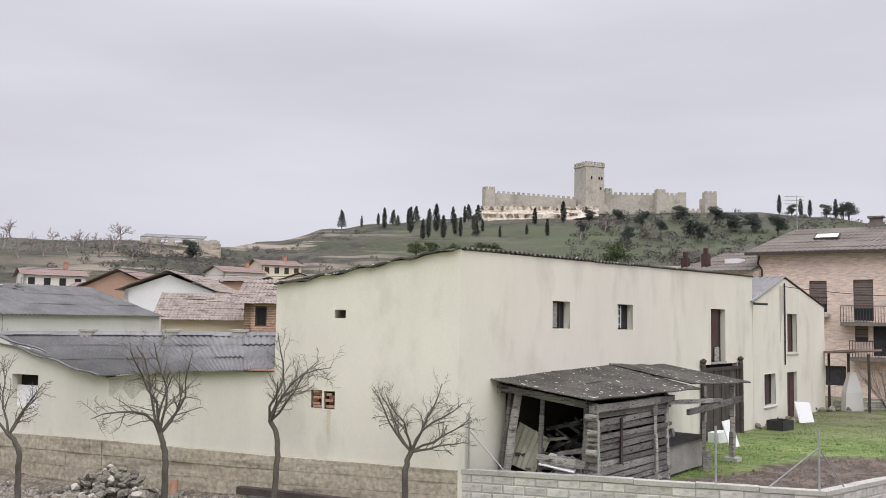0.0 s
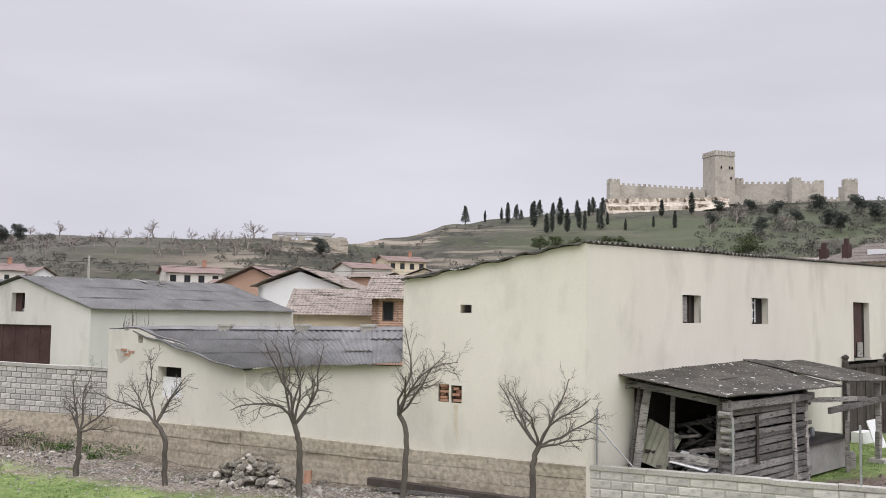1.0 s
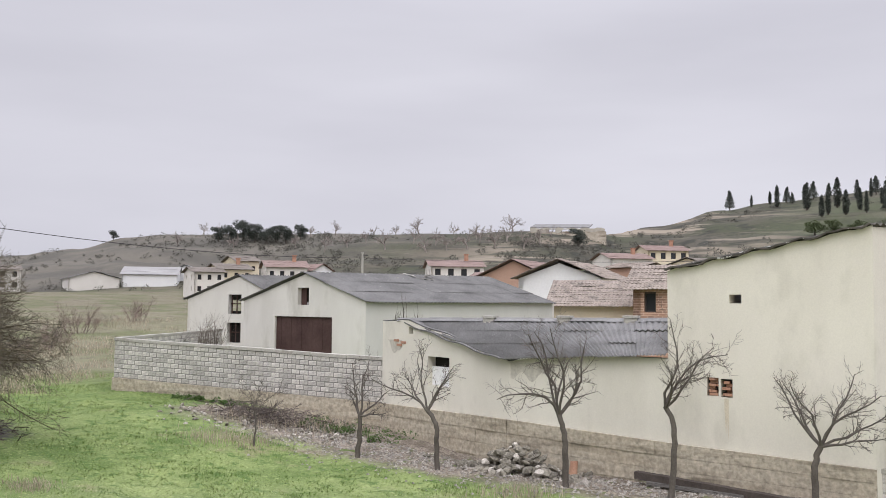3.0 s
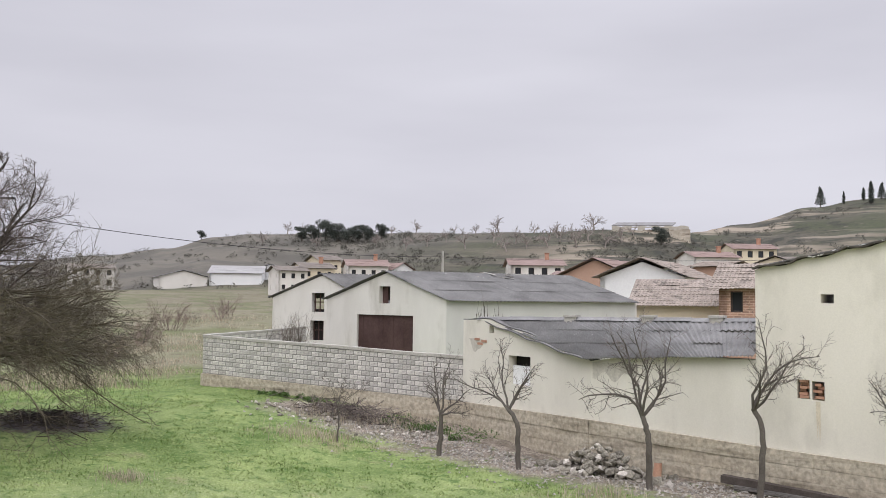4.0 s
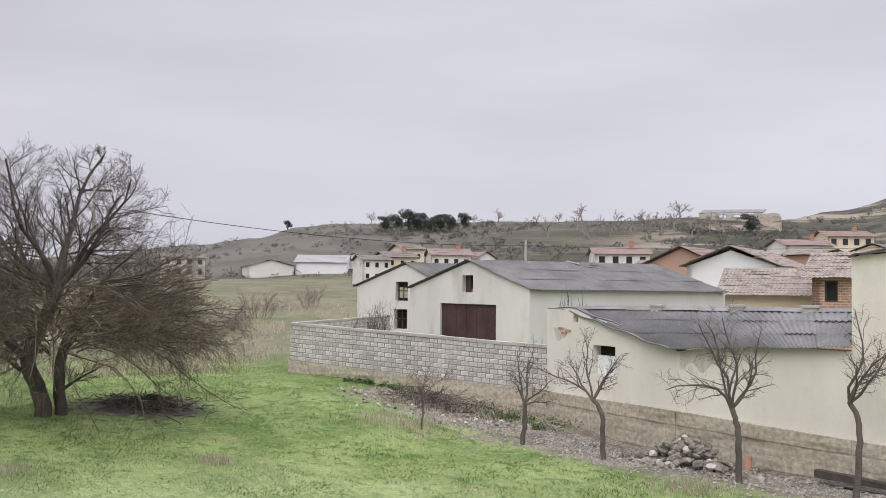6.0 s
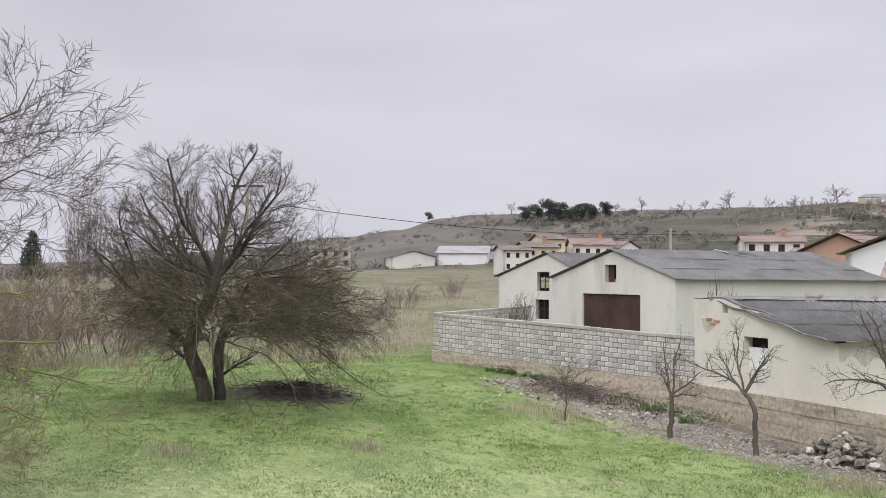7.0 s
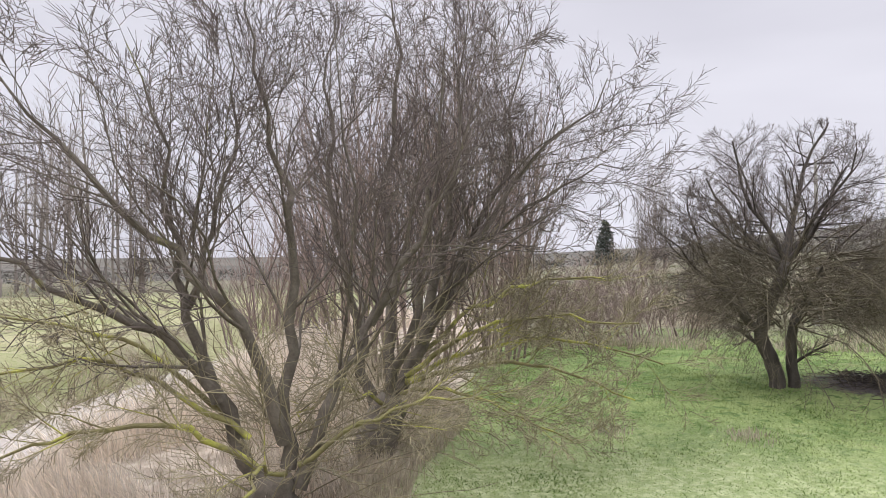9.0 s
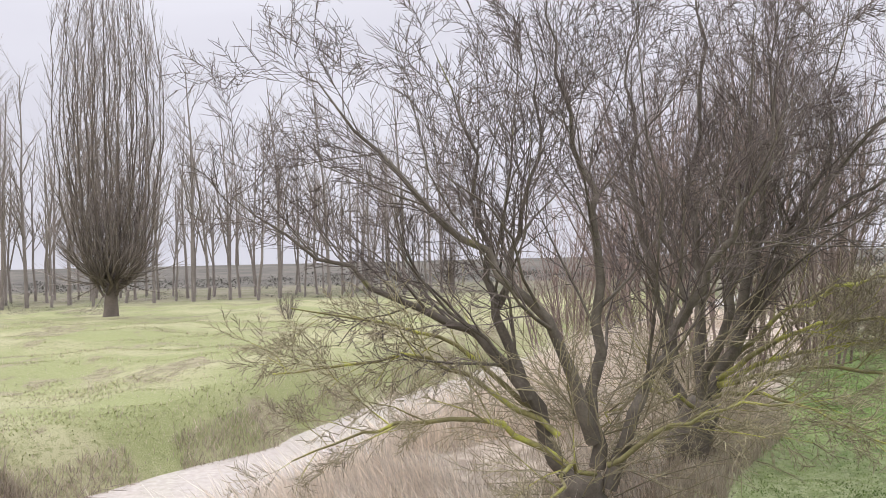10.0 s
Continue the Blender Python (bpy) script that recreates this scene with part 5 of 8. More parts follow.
# the big spreading tree in the meadow, built with x across the view and y away
tr = Tree(7, [(0, 0, 0, 0, 1), (11, 0.45, 48, 0.02, 0.25), (9, 0.5, 46, 0.035, 0.35), (7, 0.52, 42, 0.03, 0.45), (4, 0.55, 40, 0.02, 0.5)], 0.17)
tr.taper = 0.52


def dome(p):
    """The outline of the crown: a dome over a wider skirt."""
    if p.z > 3.0:
        return ((p.x - 0.1) / 3.9) ** 2 + (p.y / 4.0) ** 2 + ((p.z - 3.0) / 4.1) ** 2 < 1
    return ((p.x - 0.5) / 4.6) ** 2 + (p.y / 4.5) ** 2 < 1


tr.within = dome
fork = tr.bough([(0, 0, -0.25), (-0.12, 0, 0.6), (-0.42, 0, 1.4), (-0.1, 0.05, 2.3), (0.2, 0.1, 3.2)], 0.21, 0.15, 3, 1.6, slot=0, wob=0.02)
fork2 = tr.bough([(0.42, 0.2, -0.25), (0.3, 0.2, 0.7), (0.38, 0.25, 1.6), (0.6, 0.3, 2.2)], 0.16, 0.11, 2, 1.5, slot=0, wob=0.02)
side_fork = tr.bough([(-0.4, 0, 1.35), (-1.0, -0.1, 2.0), (-1.45, -0.2, 2.7)], 0.12, 0.08, 3, 1.3, slot=0, wob=0.02)
for a, d, ln, rad in ((fork, (-0.85, 0.1, 0.72), 3.3, 0.10), (fork, (-0.5, 0.6, 0.9), 3.3, 0.08), (fork, (-0.25, -0.4, 1), 3.5, 0.09), (fork, (0.05, 0.1, 1), 3.9, 0.11), (fork, (0.4, -0.45, 0.9), 3.5, 0.08),
                      (fork, (0.5, 0.55, 0.8), 3.2, 0.08), (fork, (-0.7, 0.3, 0.9), 3.6, 0.08), (fork, (-0.3, 0.5, 1), 3.7, 0.07), (fork, (0.75, 0, 0.6), 2.9, 0.09), (fork, (-0.6, -0.6, 0.6), 3.1, 0.07), (side_fork, (-0.4, 0, 1), 2.5, 0.06), (side_fork, (-0.8, -0.3, 0.7), 2.2, 0.05),
                      (side_fork, (-0.7, 0.5, 0.5), 2.4, 0.05), (fork2, (0.9, 0.3, 0.15), 3.1, 0.07), (fork2, (0.7, 0.7, 0.12), 3.0, 0.06), (fork2, (0.9, -0.45, 0.1), 3.1, 0.06), (fork2, (0.3, -0.7, 0.7), 3.2, 0.06)):
    tr.grow(a - Vector((0, 0, 0.08)), Vector(d), ln * 1.0, rad * 0.9, 1)
main_limbs, tr.geo[1], main_twigs, tr.geo[2] = tr.geo[1], Geo(), tr.geo[2], Geo()
# drooping skirt of fine shoots
rnd = random.Random(17)
tr.spec = [(0, 0, 0, 0, 1), (10, 0.42, 42, -0.03, 0.35), (8, 0.5, 44, -0.01, 0.4), (5, 0.55, 40, -0.01, 0.5)]
for i in range(150):
    a = i * 2.4
    ca, sa = math.cos(a), math.sin(a)
    tr.grow(Vector((0.3 + 0.5 * ca, 0.15 + 0.5 * sa, rnd.uniform(1.5, 3.3))), Vector((ca + 0.15, sa, rnd.uniform(-0.12, 0.5))), rnd.uniform(2.4, 3.9) * (1.0 + 0.22 * ca), 0.022, 1)
skirt = (tr.geo[1], tr.geo[2])
tr.geo[1], tr.geo[2] = main_limbs, main_twigs
meadow = tree_thing("meadow_tree", "large spreading bare tree with dense twigs and forked trunk", tr, M_BARK_DARK, M_TWIG_BROWN, tuple(ground_at(*at(58.15, 24.6).to_2d())))
meadow.rotation_euler = (0, 0, radians(58))
for g in skirt:
    me = g.mesh("skirt")
    me.materials.append(M_SKIRT)
    new("skirt", me).parent = meadow


# willows on the stream bank, built with x across the view and y away
def willow(seed, base, turn, stump, stems, lows, label):
    tr = Tree(seed, [(0, 0, 0, 0, 1), (8, 0.5, 36, 0.03, 0.25), (9, 0.5, 40, 0.04, 0.3), (8, 0.5, 42, 0.05, 0.4), (4, 0.55, 38, 0.03, 0.5)], 0.15)
    tr.taper, tr.thin = 0.52, 0.0062
    r = random.Random(seed + 1)
    tr.bough(stump, 0.52, 0.3, 0, 0, slot=0, wob=0.03)
    limbs = []
    for ctrl, rad in stems:
        tr.bough(ctrl, rad * 0.95, rad * 0.06, 16, 2.5, 40, 0.22, wob=0.07)
        limbs.append(tr.geo[1])
        tr.geo[1] = Geo()
    upper, tr.geo[2] = tr.geo[2], Geo()
    for ctrl, rad in lows:
        tr.bough(ctrl, rad * 0.8, rad * 0.18, 12, 1.5, 42, 0.2)
        limbs.append(tr.geo[1])
        tr.geo[1] = Geo()
    # tangle of thin suckers round the foot
    tr.spec = [(0, 0, 0, 0, 1), (0, 0, 0, 0, 1), (0, 0, 0, 0, 1), (6, 0.5, 42, 0.02, 0.4), (4, 0.5, 40, 0.0, 0.5)]
    for i in range(75):
        a = r.uniform(0, 6.2832)
        tr.grow(Vector((math.cos(a) * 0.4, math.sin(a) * 0.4, r.uniform(0.0, 2.0))), Vector((math.cos(a), math.sin(a), r.uniform(-0.1, 1.2))), r.uniform(1.0, 2.6), 0.013, 3)
    ob = tree_thing("willow", label, tr, M_BARK_WILLOW, M_TWIG_MOSS, base, M_BARK_MOSSY)
    ob.rotation_euler = (0, 0, radians(turn))
    me = upper.mesh("upper_crown")
    me.materials.append(M_TWIG_BROWN)
    new("upper_crown", me).parent = ob
    for i, g in enumerate(limbs):
        me = g.mesh("stem", True)
        me.materials.append(M_BARK_WILLOW if i < len(stems) else M_BARK_MOSSY)
        new("stem", me).parent = ob
    return ob


willow(101, tuple(ground_at(*at(89.0, 13.8).to_2d())), 89.0, [(0, 0, -0.5), (-0.05, 0, 0.1), (-0.1, 0, 0.7)], [
    (((-0.2, 0, 0.6), (-0.95, 0.1, 2.0), (-2.0, 0.2, 3.0), (-3.6, 0.1, 3.75), (-5.4, 0, 5.0)), 0.15),
    (((-0.85, 0.1, 1.8), (-1.35, 0.2, 3.4), (-1.6, 0.3, 5.0), (-2.2, 0.4, 7.2)), 0.11),
    (((0.1, 0, 1.2), (-0.5, -0.3, 3.0), (-1.7, -0.4, 4.2), (-3.0, -0.4, 5.6), (-4.2, -0.3, 6.8)), 0.12),
    (((0.15, 0.1, 0.8), (0.2, 0.3, 2.4), (0.25, 0.4, 4.6), (-0.2, 0.5, 6.2), (-0.4, 0.5, 8.4)), 0.13),
    (((0.3, 0, 0.5), (0.9, 0.1, 1.9), (1.5, 0.2, 3.1), (1.3, 0.3, 4.2), (0.9, 0.4, 7.6)), 0.13),
    (((1.4, 0.2, 2.9), (2.0, 0, 4.0), (2.6, 0, 5.2), (3.2, 0.1, 7.4)), 0.09),
    (((-1.3, 0.2, 3.2), (-0.9, 0.4, 4.4), (-0.6, 0.6, 6.0), (-0.9, 0.7, 8.0)), 0.08)], [
    (((-0.3, -0.2, 0.9), (-1.6, -0.6, 1.6), (-2.9, -0.9, 1.55), (-4.2, -1.0, 1.1)), 0.075),
    (((-0.4, -0.1, 1.3), (-1.7, -0.3, 2.2), (-3.0, -0.5, 2.5), (-4.6, -0.6, 2.3)), 0.07),
    (((-0.6, 0.2, 1.5), (-2.0, 0.6, 2.5), (-3.4, 0.9, 3.0), (-4.8, 1.0, 3.2)), 0.07),
    (((0.1, -0.3, 0.8), (-0.3, -1.2, 1.0), (-0.5, -2.0, 0.6), (-0.6, -2.4, 0.1)), 0.055),
    (((0.3, -0.2, 0.9), (1.2, -0.6, 1.5), (2.2, -0.8, 1.9), (3.2, -0.9, 1.8)), 0.06)], "old multi-stemmed bare willow with mossy lower branches")
willow(202, tuple(ground_at(*at(82.6, 17.0).to_2d())), 82.6, [(-0.2, 0, -0.5), (0, 0, 0.3), (0.3, 0, 1.0)], [
    (((0.3, 0, 1.1), (0.9, 0.1, 2.2), (1.7, 0.2, 3.8), (2.9, 0.2, 5.2), (4.4, 0.1, 7.0)), 0.16),
    (((0.8, 0.1, 2.0), (1.2, 0.3, 3.8), (1.6, 0.5, 5.6), (1.8, 0.6, 8.6)), 0.13),
    (((0.2, 0.1, 0.8), (0.3, 0.4, 2.6), (0.1, 0.6, 4.6), (0.4, 0.8, 7.0), (0.3, 0.8, 9.4)), 0.14),
    (((0, 0.2, 0.6), (-0.5, 0.5, 2.4), (-0.8, 0.6, 4.4), (-1.0, 0.7, 6.4), (-0.8, 0.7, 8.8)), 0.13),
    (((1.6, 0.2, 3.6), (2.3, 0.4, 4.2), (3.6, 0.5, 4.9), (5.2, 0.5, 5.6)), 0.08),
    (((0.2, -0.1, 1.0), (0.8, -0.5, 3.2), (1.1, -0.6, 5.2), (1.3, -0.6, 8.0)), 0.11),
    (((0.9, 0.1, 2.3), (2.0, 0.5, 4.2), (2.6, 0.7, 6.0), (3.0, 0.8, 8.2)), 0.1)], [
    (((0.5, 0, 1.4), (1.6, -0.5, 2.2), (2.9, -0.9, 2.5), (4.6, -1.1, 2.4)), 0.08),
    (((0.5, -0.1, 1.3), (1.7, -0.7, 1.7), (3.0, -1.2, 1.6), (4.4, -1.5, 1.1)), 0.075),
    (((0.5, 0, 1.3), (1.8, -0.3, 1.9), (3.4, -0.5, 2.0), (5.2, -0.6, 1.6)), 0.075),
    (((0.6, 0.2, 1.6), (1.8, 0.5, 2.6), (3.4, 0.8, 3.1), (5.0, 0.9, 3.2)), 0.075),
    (((0.4, -0.2, 1.1), (1.2, -0.9, 1.3), (2.2, -1.5, 1.0), (3.2, -1.9, 0.5)), 0.06),
    (((0.1, -0.3, 0.9), (-0.5, -1.2, 1.3), (-1.1, -1.9, 1.2), (-1.6, -2.3, 0.8)), 0.055)], "old bare willow leaning over a stream with mossy branches")
# dense reddish thicket behind the willows
for k, (az, dist, hgt, lab) in enumerate(((80.0, 27, 9.2, "dense reddish bare thicket of young alders"), (84.5, 31, 8.4, "bare reddish alder behind the willows"), (75.0, 30, 7.6, "bare brown alder by the stream"), (89.0, 38, 7.2, "bare alder on the far bank"))):
    tr = Tree(300 + k, [(0, 0, 0, 0, 1), (13, 0.36, 24, 0.06, 0.3), (7, 0.5, 28, 0.06, 0.4), (4, 0.5, 30, 0.05, 0.5)], 0.08)
    rr = random.Random(300 + k)
    for i in range(20):
        a = rr.uniform(0, 6.28)
        tr.grow(Vector((math.cos(a) * rr.uniform(0, 2.4), math.sin(a) * rr.uniform(0, 1.6), -0.2)), Vector((math.cos(a) * 0.22, math.sin(a) * 0.22, 1)), hgt * rr.uniform(0.75, 1.1), 0.05, 1)
    tree_thing("alder_thicket", lab, tr, M_TWIG_RED, M_TWIG_RED, tuple(ground_at(*at(az, dist).to_2d())))

# rough brown thickets between the stream and the spreading tree
tr = Tree(350, [(0, 0, 0, 0, 1), (8, 0.42, 34, 0.03, 0.35), (5, 0.55, 38, 0.02, 0.4), (3, 0.6, 38, 0.0, 0.5)], 0.13)
tr.thin = 0.008
rr = random.Random(350)
for i in range(22):
    a, q = rr.uniform(0, 6.28), rr.uniform(0, 1.5)
    tr.grow(Vector((math.cos(a) * q, math.sin(a) * q, -0.15)), Vector((math.cos(a) * 0.45, math.sin(a) * 0.45, 1)), rr.uniform(1.5, 3.0), 0.025, 1)
p = ground_at(*at(66.0, 36).to_2d())
thicket = tree_thing("brown_thicket", "tangled reddish-brown bare thicket in the rough field", tr, M_TWIG_RED, M_TWIG_RED, tuple(p), category="shrub", group="field thickets")
for k, (az, d, z) in enumerate(((68.5, 33, 0.9), (63.5, 39, 1.1), (70.5, 40, 1.15), (61.0, 44, 0.9), (73.0, 36, 0.9), (67.0, 48, 1.3), (71.8, 52, 1.2), (56.0, 52, 0.9), (75.5, 46, 1.1), (47.5, 58, 0.6), (49.5, 46, 0.55), (46.0, 75, 0.8), (43.0, 90, 0.8), (53.0, 70, 1.0))):
    copy_thing(thicket, Matrix.Translation(ground_at(*at(az, d).to_2d())) @ Matrix.Rotation(k * 1.9, 4, "Z") @ Matrix.Scale(z, 4))

# columnar poplars
def poplar(seed, hgt, wide, stems):
    """Many upright stems that leave a short trunk, swing out low and run up side by side."""
    tr = Tree(seed, [(0, 0, 0, 0, 1), (0, 0, 0, 0, 1), (6, 0.5, 22, 0.1, 0.3), (3, 0.5, 24, 0.1, 0.5)], 0.05)
    tr.thin = 0.014
    r = random.Random(seed)
    tr.bough([(0, 0, -0.3), (0, 0, 1.0), (0.05, 0, 3.2)], 0.024 * hgt, 0.014 * hgt, 0, 0, slot=0, wob=0.02)
    for i in range(stems):
        a = 2.4 * i
        w = wide * math.sqrt((i + 0.5) / stems)
        ca, sa = math.cos(a), math.sin(a)
        h = hgt * r.uniform(0.78, 1.0) * (1.04 - 0.22 * (i / stems) ** 2)
        tr.bough([(ca * 0.2, sa * 0.2, r.uniform(1.2, 2.8)), (ca * w * 0.55, sa * w * 0.55, 0.13 * hgt), (ca * w * 0.85, sa * w * 0.85, 0.32 * hgt), (ca * w, sa * w, 0.6 * hgt), (ca * w * 0.8, sa * w * 0.8, h)],
                 0.0042 * hgt, 0.0006 * hgt, 28, 0.12 * hgt, 24, 0.08, wob=0.12)
    return tr


tree_thing("poplar", "tall columnar bare poplar standing in the meadow", poplar(11, 27, 4.1, 36), M_TWIG, M_TWIG_HAZE, tuple(ground_at(*at(117.1, 70).to_2d())))
pop2 = tree_thing("poplar", "slender columnar bare poplar far off", poplar(12, 21, 1.7, 9), M_TWIG, M_TWIG_HAZE, tuple(ground_at(*at(96.4, 112).to_2d())), group="distant poplars")
for az, dist, k in ((65.6, 128, 0.66), (64.9, 130, 0.74), (64.2, 133, 0.68), (101.5, 150, 0.7)):
    p = ground_at(*at(az, dist).to_2d())
    copy_thing(pop2, Matrix.Translation(p) @ Matrix.Rotation(az, 4, "Z") @ Matrix.Scale(k, 4))

# plantation of tall thin bare trees across the plain
protos = []
for k in range(4):
    tr = Tree(400 + k, [(1, 0.1, 10, 0.0, 0.8), (15, 0.22, 36, 0.05, 0.2), (6, 0.5, 34, 0.06, 0.35), (2, 0.5, 34, 0.03, 0.5)], 0.05)
    tr.thin = 0.013
    tr.grow(Vector((0, 0, -0.3)), Vector((0, 0, 1)), 2.0, 0.22, 0)
    tr.grow(Vector((0, 0, 1.5)), Vector((0, 0, 1)), 21.0, 0.19, 1)
    if k > 1:
        tr.grow(Vector((0, 0, 4.5)), Vector((0.25, 0.1, 1)), 15.0, 0.13, 1)
    protos.append(tr)
rnd = random.Random(77)
made = []
k = 0
for row in range(3):
    az = 97.0 + row * 0.7
    while az < 131:
        dist = 112 + row * 16 + rnd.uniform(-5, 5) - (az - 97) * 0.45
        p = ground_at(*at(az, dist).to_2d())
        m = Matrix.Translation(p) @ Matrix.Rotation(rnd.uniform(0, 6), 4, "Z") @ Matrix.Rotation(rnd.uniform(-0.07, 0.07), 4, "X") @ Matrix.Scale(rnd.uniform(0.8, 1.12), 4)
        if len(made) < 4:
            ob = tree_thing("plantation_tree", "tall thin bare plantation tree in a row on the plain", protos[len(made)], M_BARK_HAZE, M_TWIG_HAZE, (0, 0, 0), group="plantation trees")
            ob.matrix_basis = m
            made.append(ob)
        else:
            copy_thing(made[k % 4], m)
        k += 1
        az += rnd.uniform(0.9, 1.7)

# evergreens and small bare trees on the hill
def clump(g, c, rx, rz, n, size, r):
    """Scattered leaf sprays inside a lump."""
    for _ in range(n):
        while True:
            x, y, z = r.uniform(-1, 1), r.uniform(-1, 1), r.uniform(-1, 1)
            q = x * x + y * y + z * z
            if 0.15 < q < 1:
                break
        p = Vector((c[0] + x * rx, c[1] + y * rx, c[2] + z * rz))
        a = Vector((r.gauss(0, 1), r.gauss(0, 1), r.gauss(0, 1))).normalized() * size * r.uniform(0.6, 1.3)
        b = Vector((r.gauss(0, 1), r.gauss(0, 1), r.gauss(0, 1))).normalized() * size * r.uniform(0.6, 1.3)
        g.face(p, p + a, p + b)


def evergreen(kind, seed):
    r = random.Random(seed)
    t, c = Geo(), Geo()
    t.tube([(0, 0, -0.5), (0.05, 0, 2.2), (0, 0.05, 5.0)], [0.32, 0.22, 0.1], 7)
    if kind == "cypress":
        for i in range(26):
            h = i / 26
            w = 1.25 * math.sin(math.pi * min(1, h * 0.82 + 0.16)) ** 0.8 * (1 - 0.35 * h)
            clump(c, (r.uniform(-0.15, 0.15), r.uniform(-0.15, 0.15), 0.8 + h * 10.5), w, 0.7, 70, 0.4, r)
    elif kind == "fir":
        for i in range(18):
            h = i / 18
            w = 2.5 * (1 - h) ** 0.85 + 0.15
            clump(c, (r.uniform(-0.3, 0.3), r.uniform(-0.3, 0.3), 1.2 + h * 7.5), w, 0.45, 95, 0.45, r)
    else:
        for i in range(16):
            a, q = r.uniform(0, 6.28), r.uniform(0, 2.6)
            clump(c, (math.cos(a) * q, math.sin(a) * q, r.uniform(1.0, 5.4)), r.uniform(1.0, 1.8), r.uniform(0.7, 1.2), 150, 0.38, r)
    return t, c


EV = {}


def plant(kind, p, scale, label, group, name, twist=0.0, leaf=None):
    key = (kind, int(twist * 3) % 2, name, leaf.name if leaf else "")
    m = Matrix.Translation(p) @ Matrix.Rotation(twist, 4, "Z") @ Matrix.Diagonal((*scale, 1))
    if key not in EV:
        t, c = evergreen(kind, 500 + len(EV))
        ob = thing(name, (0, 0, 0), label, "tree", group)
        part("trunk", t, M_BARK, ob)
        part("crown", c, leaf or M_EVERGREEN, ob)
        EV[key] = ob
        ob.matrix_basis = m
        return ob
    o = copy_thing(EV[key], Matrix.Translation(p))
    o.matrix_basis = m
    return o


def slope_point(az, el):
    """Where a line of sight at this bearing and height above the eye meets the hill."""
    d = 135.0
    while d < 480:
        p = at(az, d)
        if height(p.x, p.y) >= EYE + d * math.tan(radians(el)):
            return ground_at(p.x, p.y)
        d += 3.0
    p = at(az, curve_at(RIDGE, az) - 4)
    return ground_at(p.x, p.y)


rnd = random.Random(9)
for az, el, h in ((5.2, 5.75, 0.62), (4.15, 5.9, 0.8), (3.75, 5.7, 1.05), (2.1, 5.5, 1.1), (2.25, 6.0, 0.9), (0.45, 5.6, 1.25), (0.0, 5.2, 1.2), (-0.75, 5.4, 1.0),
                  (-0.6, 6.0, 1.0), (-1.1, 5.3, 0.75), (1.3, 5.1, 1.1), (0.95, 5.2, 0.9), (-1.35, 6.1, 1.0), (-1.9, 5.6, 0.9), (-2.5, 5.55, 0.6), (-3.6, 5.2, 0.55), (-5.3, 5.4, 0.6),
                  (-5.8, 6.1, 0.85), (-7.6, 6.25, 0.95), (-6.6, 5.35, 0.95), (-20.5, 6.85, 0.85), (-22.2, 6.7, 0.8), (-23.6, 6.6, 0.9), (-21.7, 6.75, 0.9)):
    p = slope_point(az, el)
    h *= rnd.uniform(0.6, 0.92)
    plant("cypress", p, (h * rnd.uniform(1.2, 1.9), h * rnd.uniform(1.2, 1.9), h), "narrow dark cypress on the castle hill", "hill cypresses", "cypress", rnd.uniform(0, 6))
for az, el, h in ((6.45, 5.75, 0.95), (3.2, 5.95, 0.8), (2.9, 5.9, 0.55), (1.75, 6.1, 0.9), (-1.6, 6.3, 0.85), (-2.1, 5.3, 0.7), (0.9, 6.2, 0.7), (-2.2, 6.2, 0.9)):
    plant("fir", slope_point(az, el), (h, h, h), "dark conifer on the hill crest", "hill conifers", "conifer", rnd.uniform(0, 6))
for az, el, h in ((-21.2, 6.8, 0.8), (-23.1, 6.55, 0.9), (-24.3, 6.5, 1.25), (-24.0, 6.5, 1.0), (-9.2, 6.3, 0.85), (-11.0, 6.2, 0.9), (-12.5, 6.0, 1.0), (-14.8, 6.2, 1.1), (-16.9, 6.1, 1.1), (-8.8, 5.4, 0.75), (-11.6, 5.0, 0.9), (-15.4, 5.2, 1.1), (-13.6, 5.5, 0.8), (-17.8, 5.6, 1.1), (-19.0, 5.5, 1.2), (-20.4, 5.3, 1.1), (-16.0, 4.9, 1.0)):
    plant("round", slope_point(az, el), (h, h, h), "dark round-headed evergreen oak on the slope", "hill oaks", "evergreen_oak", rnd.uniform(0, 6))
for az, el, h in ((36.6, 3.55, 1.25), (37.4, 3.4, 1.05), (35.9, 3.5, 1.1), (34.6, 3.55, 1.0), (34.0, 3.5, 1.0), (33.1, 3.75, 0.9), (38.1, 3.5, 0.9), (35.2, 3.4, 0.9), (44.2, 3.45, 0.6), (15.6, 3.4, 1.0)):
    plant("round", slope_point(az, el), (h, h, h), "dark evergreen oak on the dry hill", "hill oaks", "evergreen_oak", rnd.uniform(0, 6))
p = slope_point(-10.9, 3.6)
plant("round", p, (1.35, 1.35, 1.15), "round green pine behind the house roof", "", "umbrella_pine", 0.5, M_PINE)
for az, s in ((1.7, 1.0), (-0.6, 0.8), (-2.4, 1.0), (0.7, 0.9), (-3.3, 0.9)):
    p = slope_point(az, 3.95)
    plant("round", p, (s * 1.1, s * 1.1, s * 0.8), "round green pine behind the house roof", "", "umbrella_pine", az, M_PINE)
p = ground_at(*at(67.75, 150).to_2d())
plant("fir", p, (0.95, 0.95, 0.9), "dark spruce beyond the meadow", "", "spruce", 1.0)
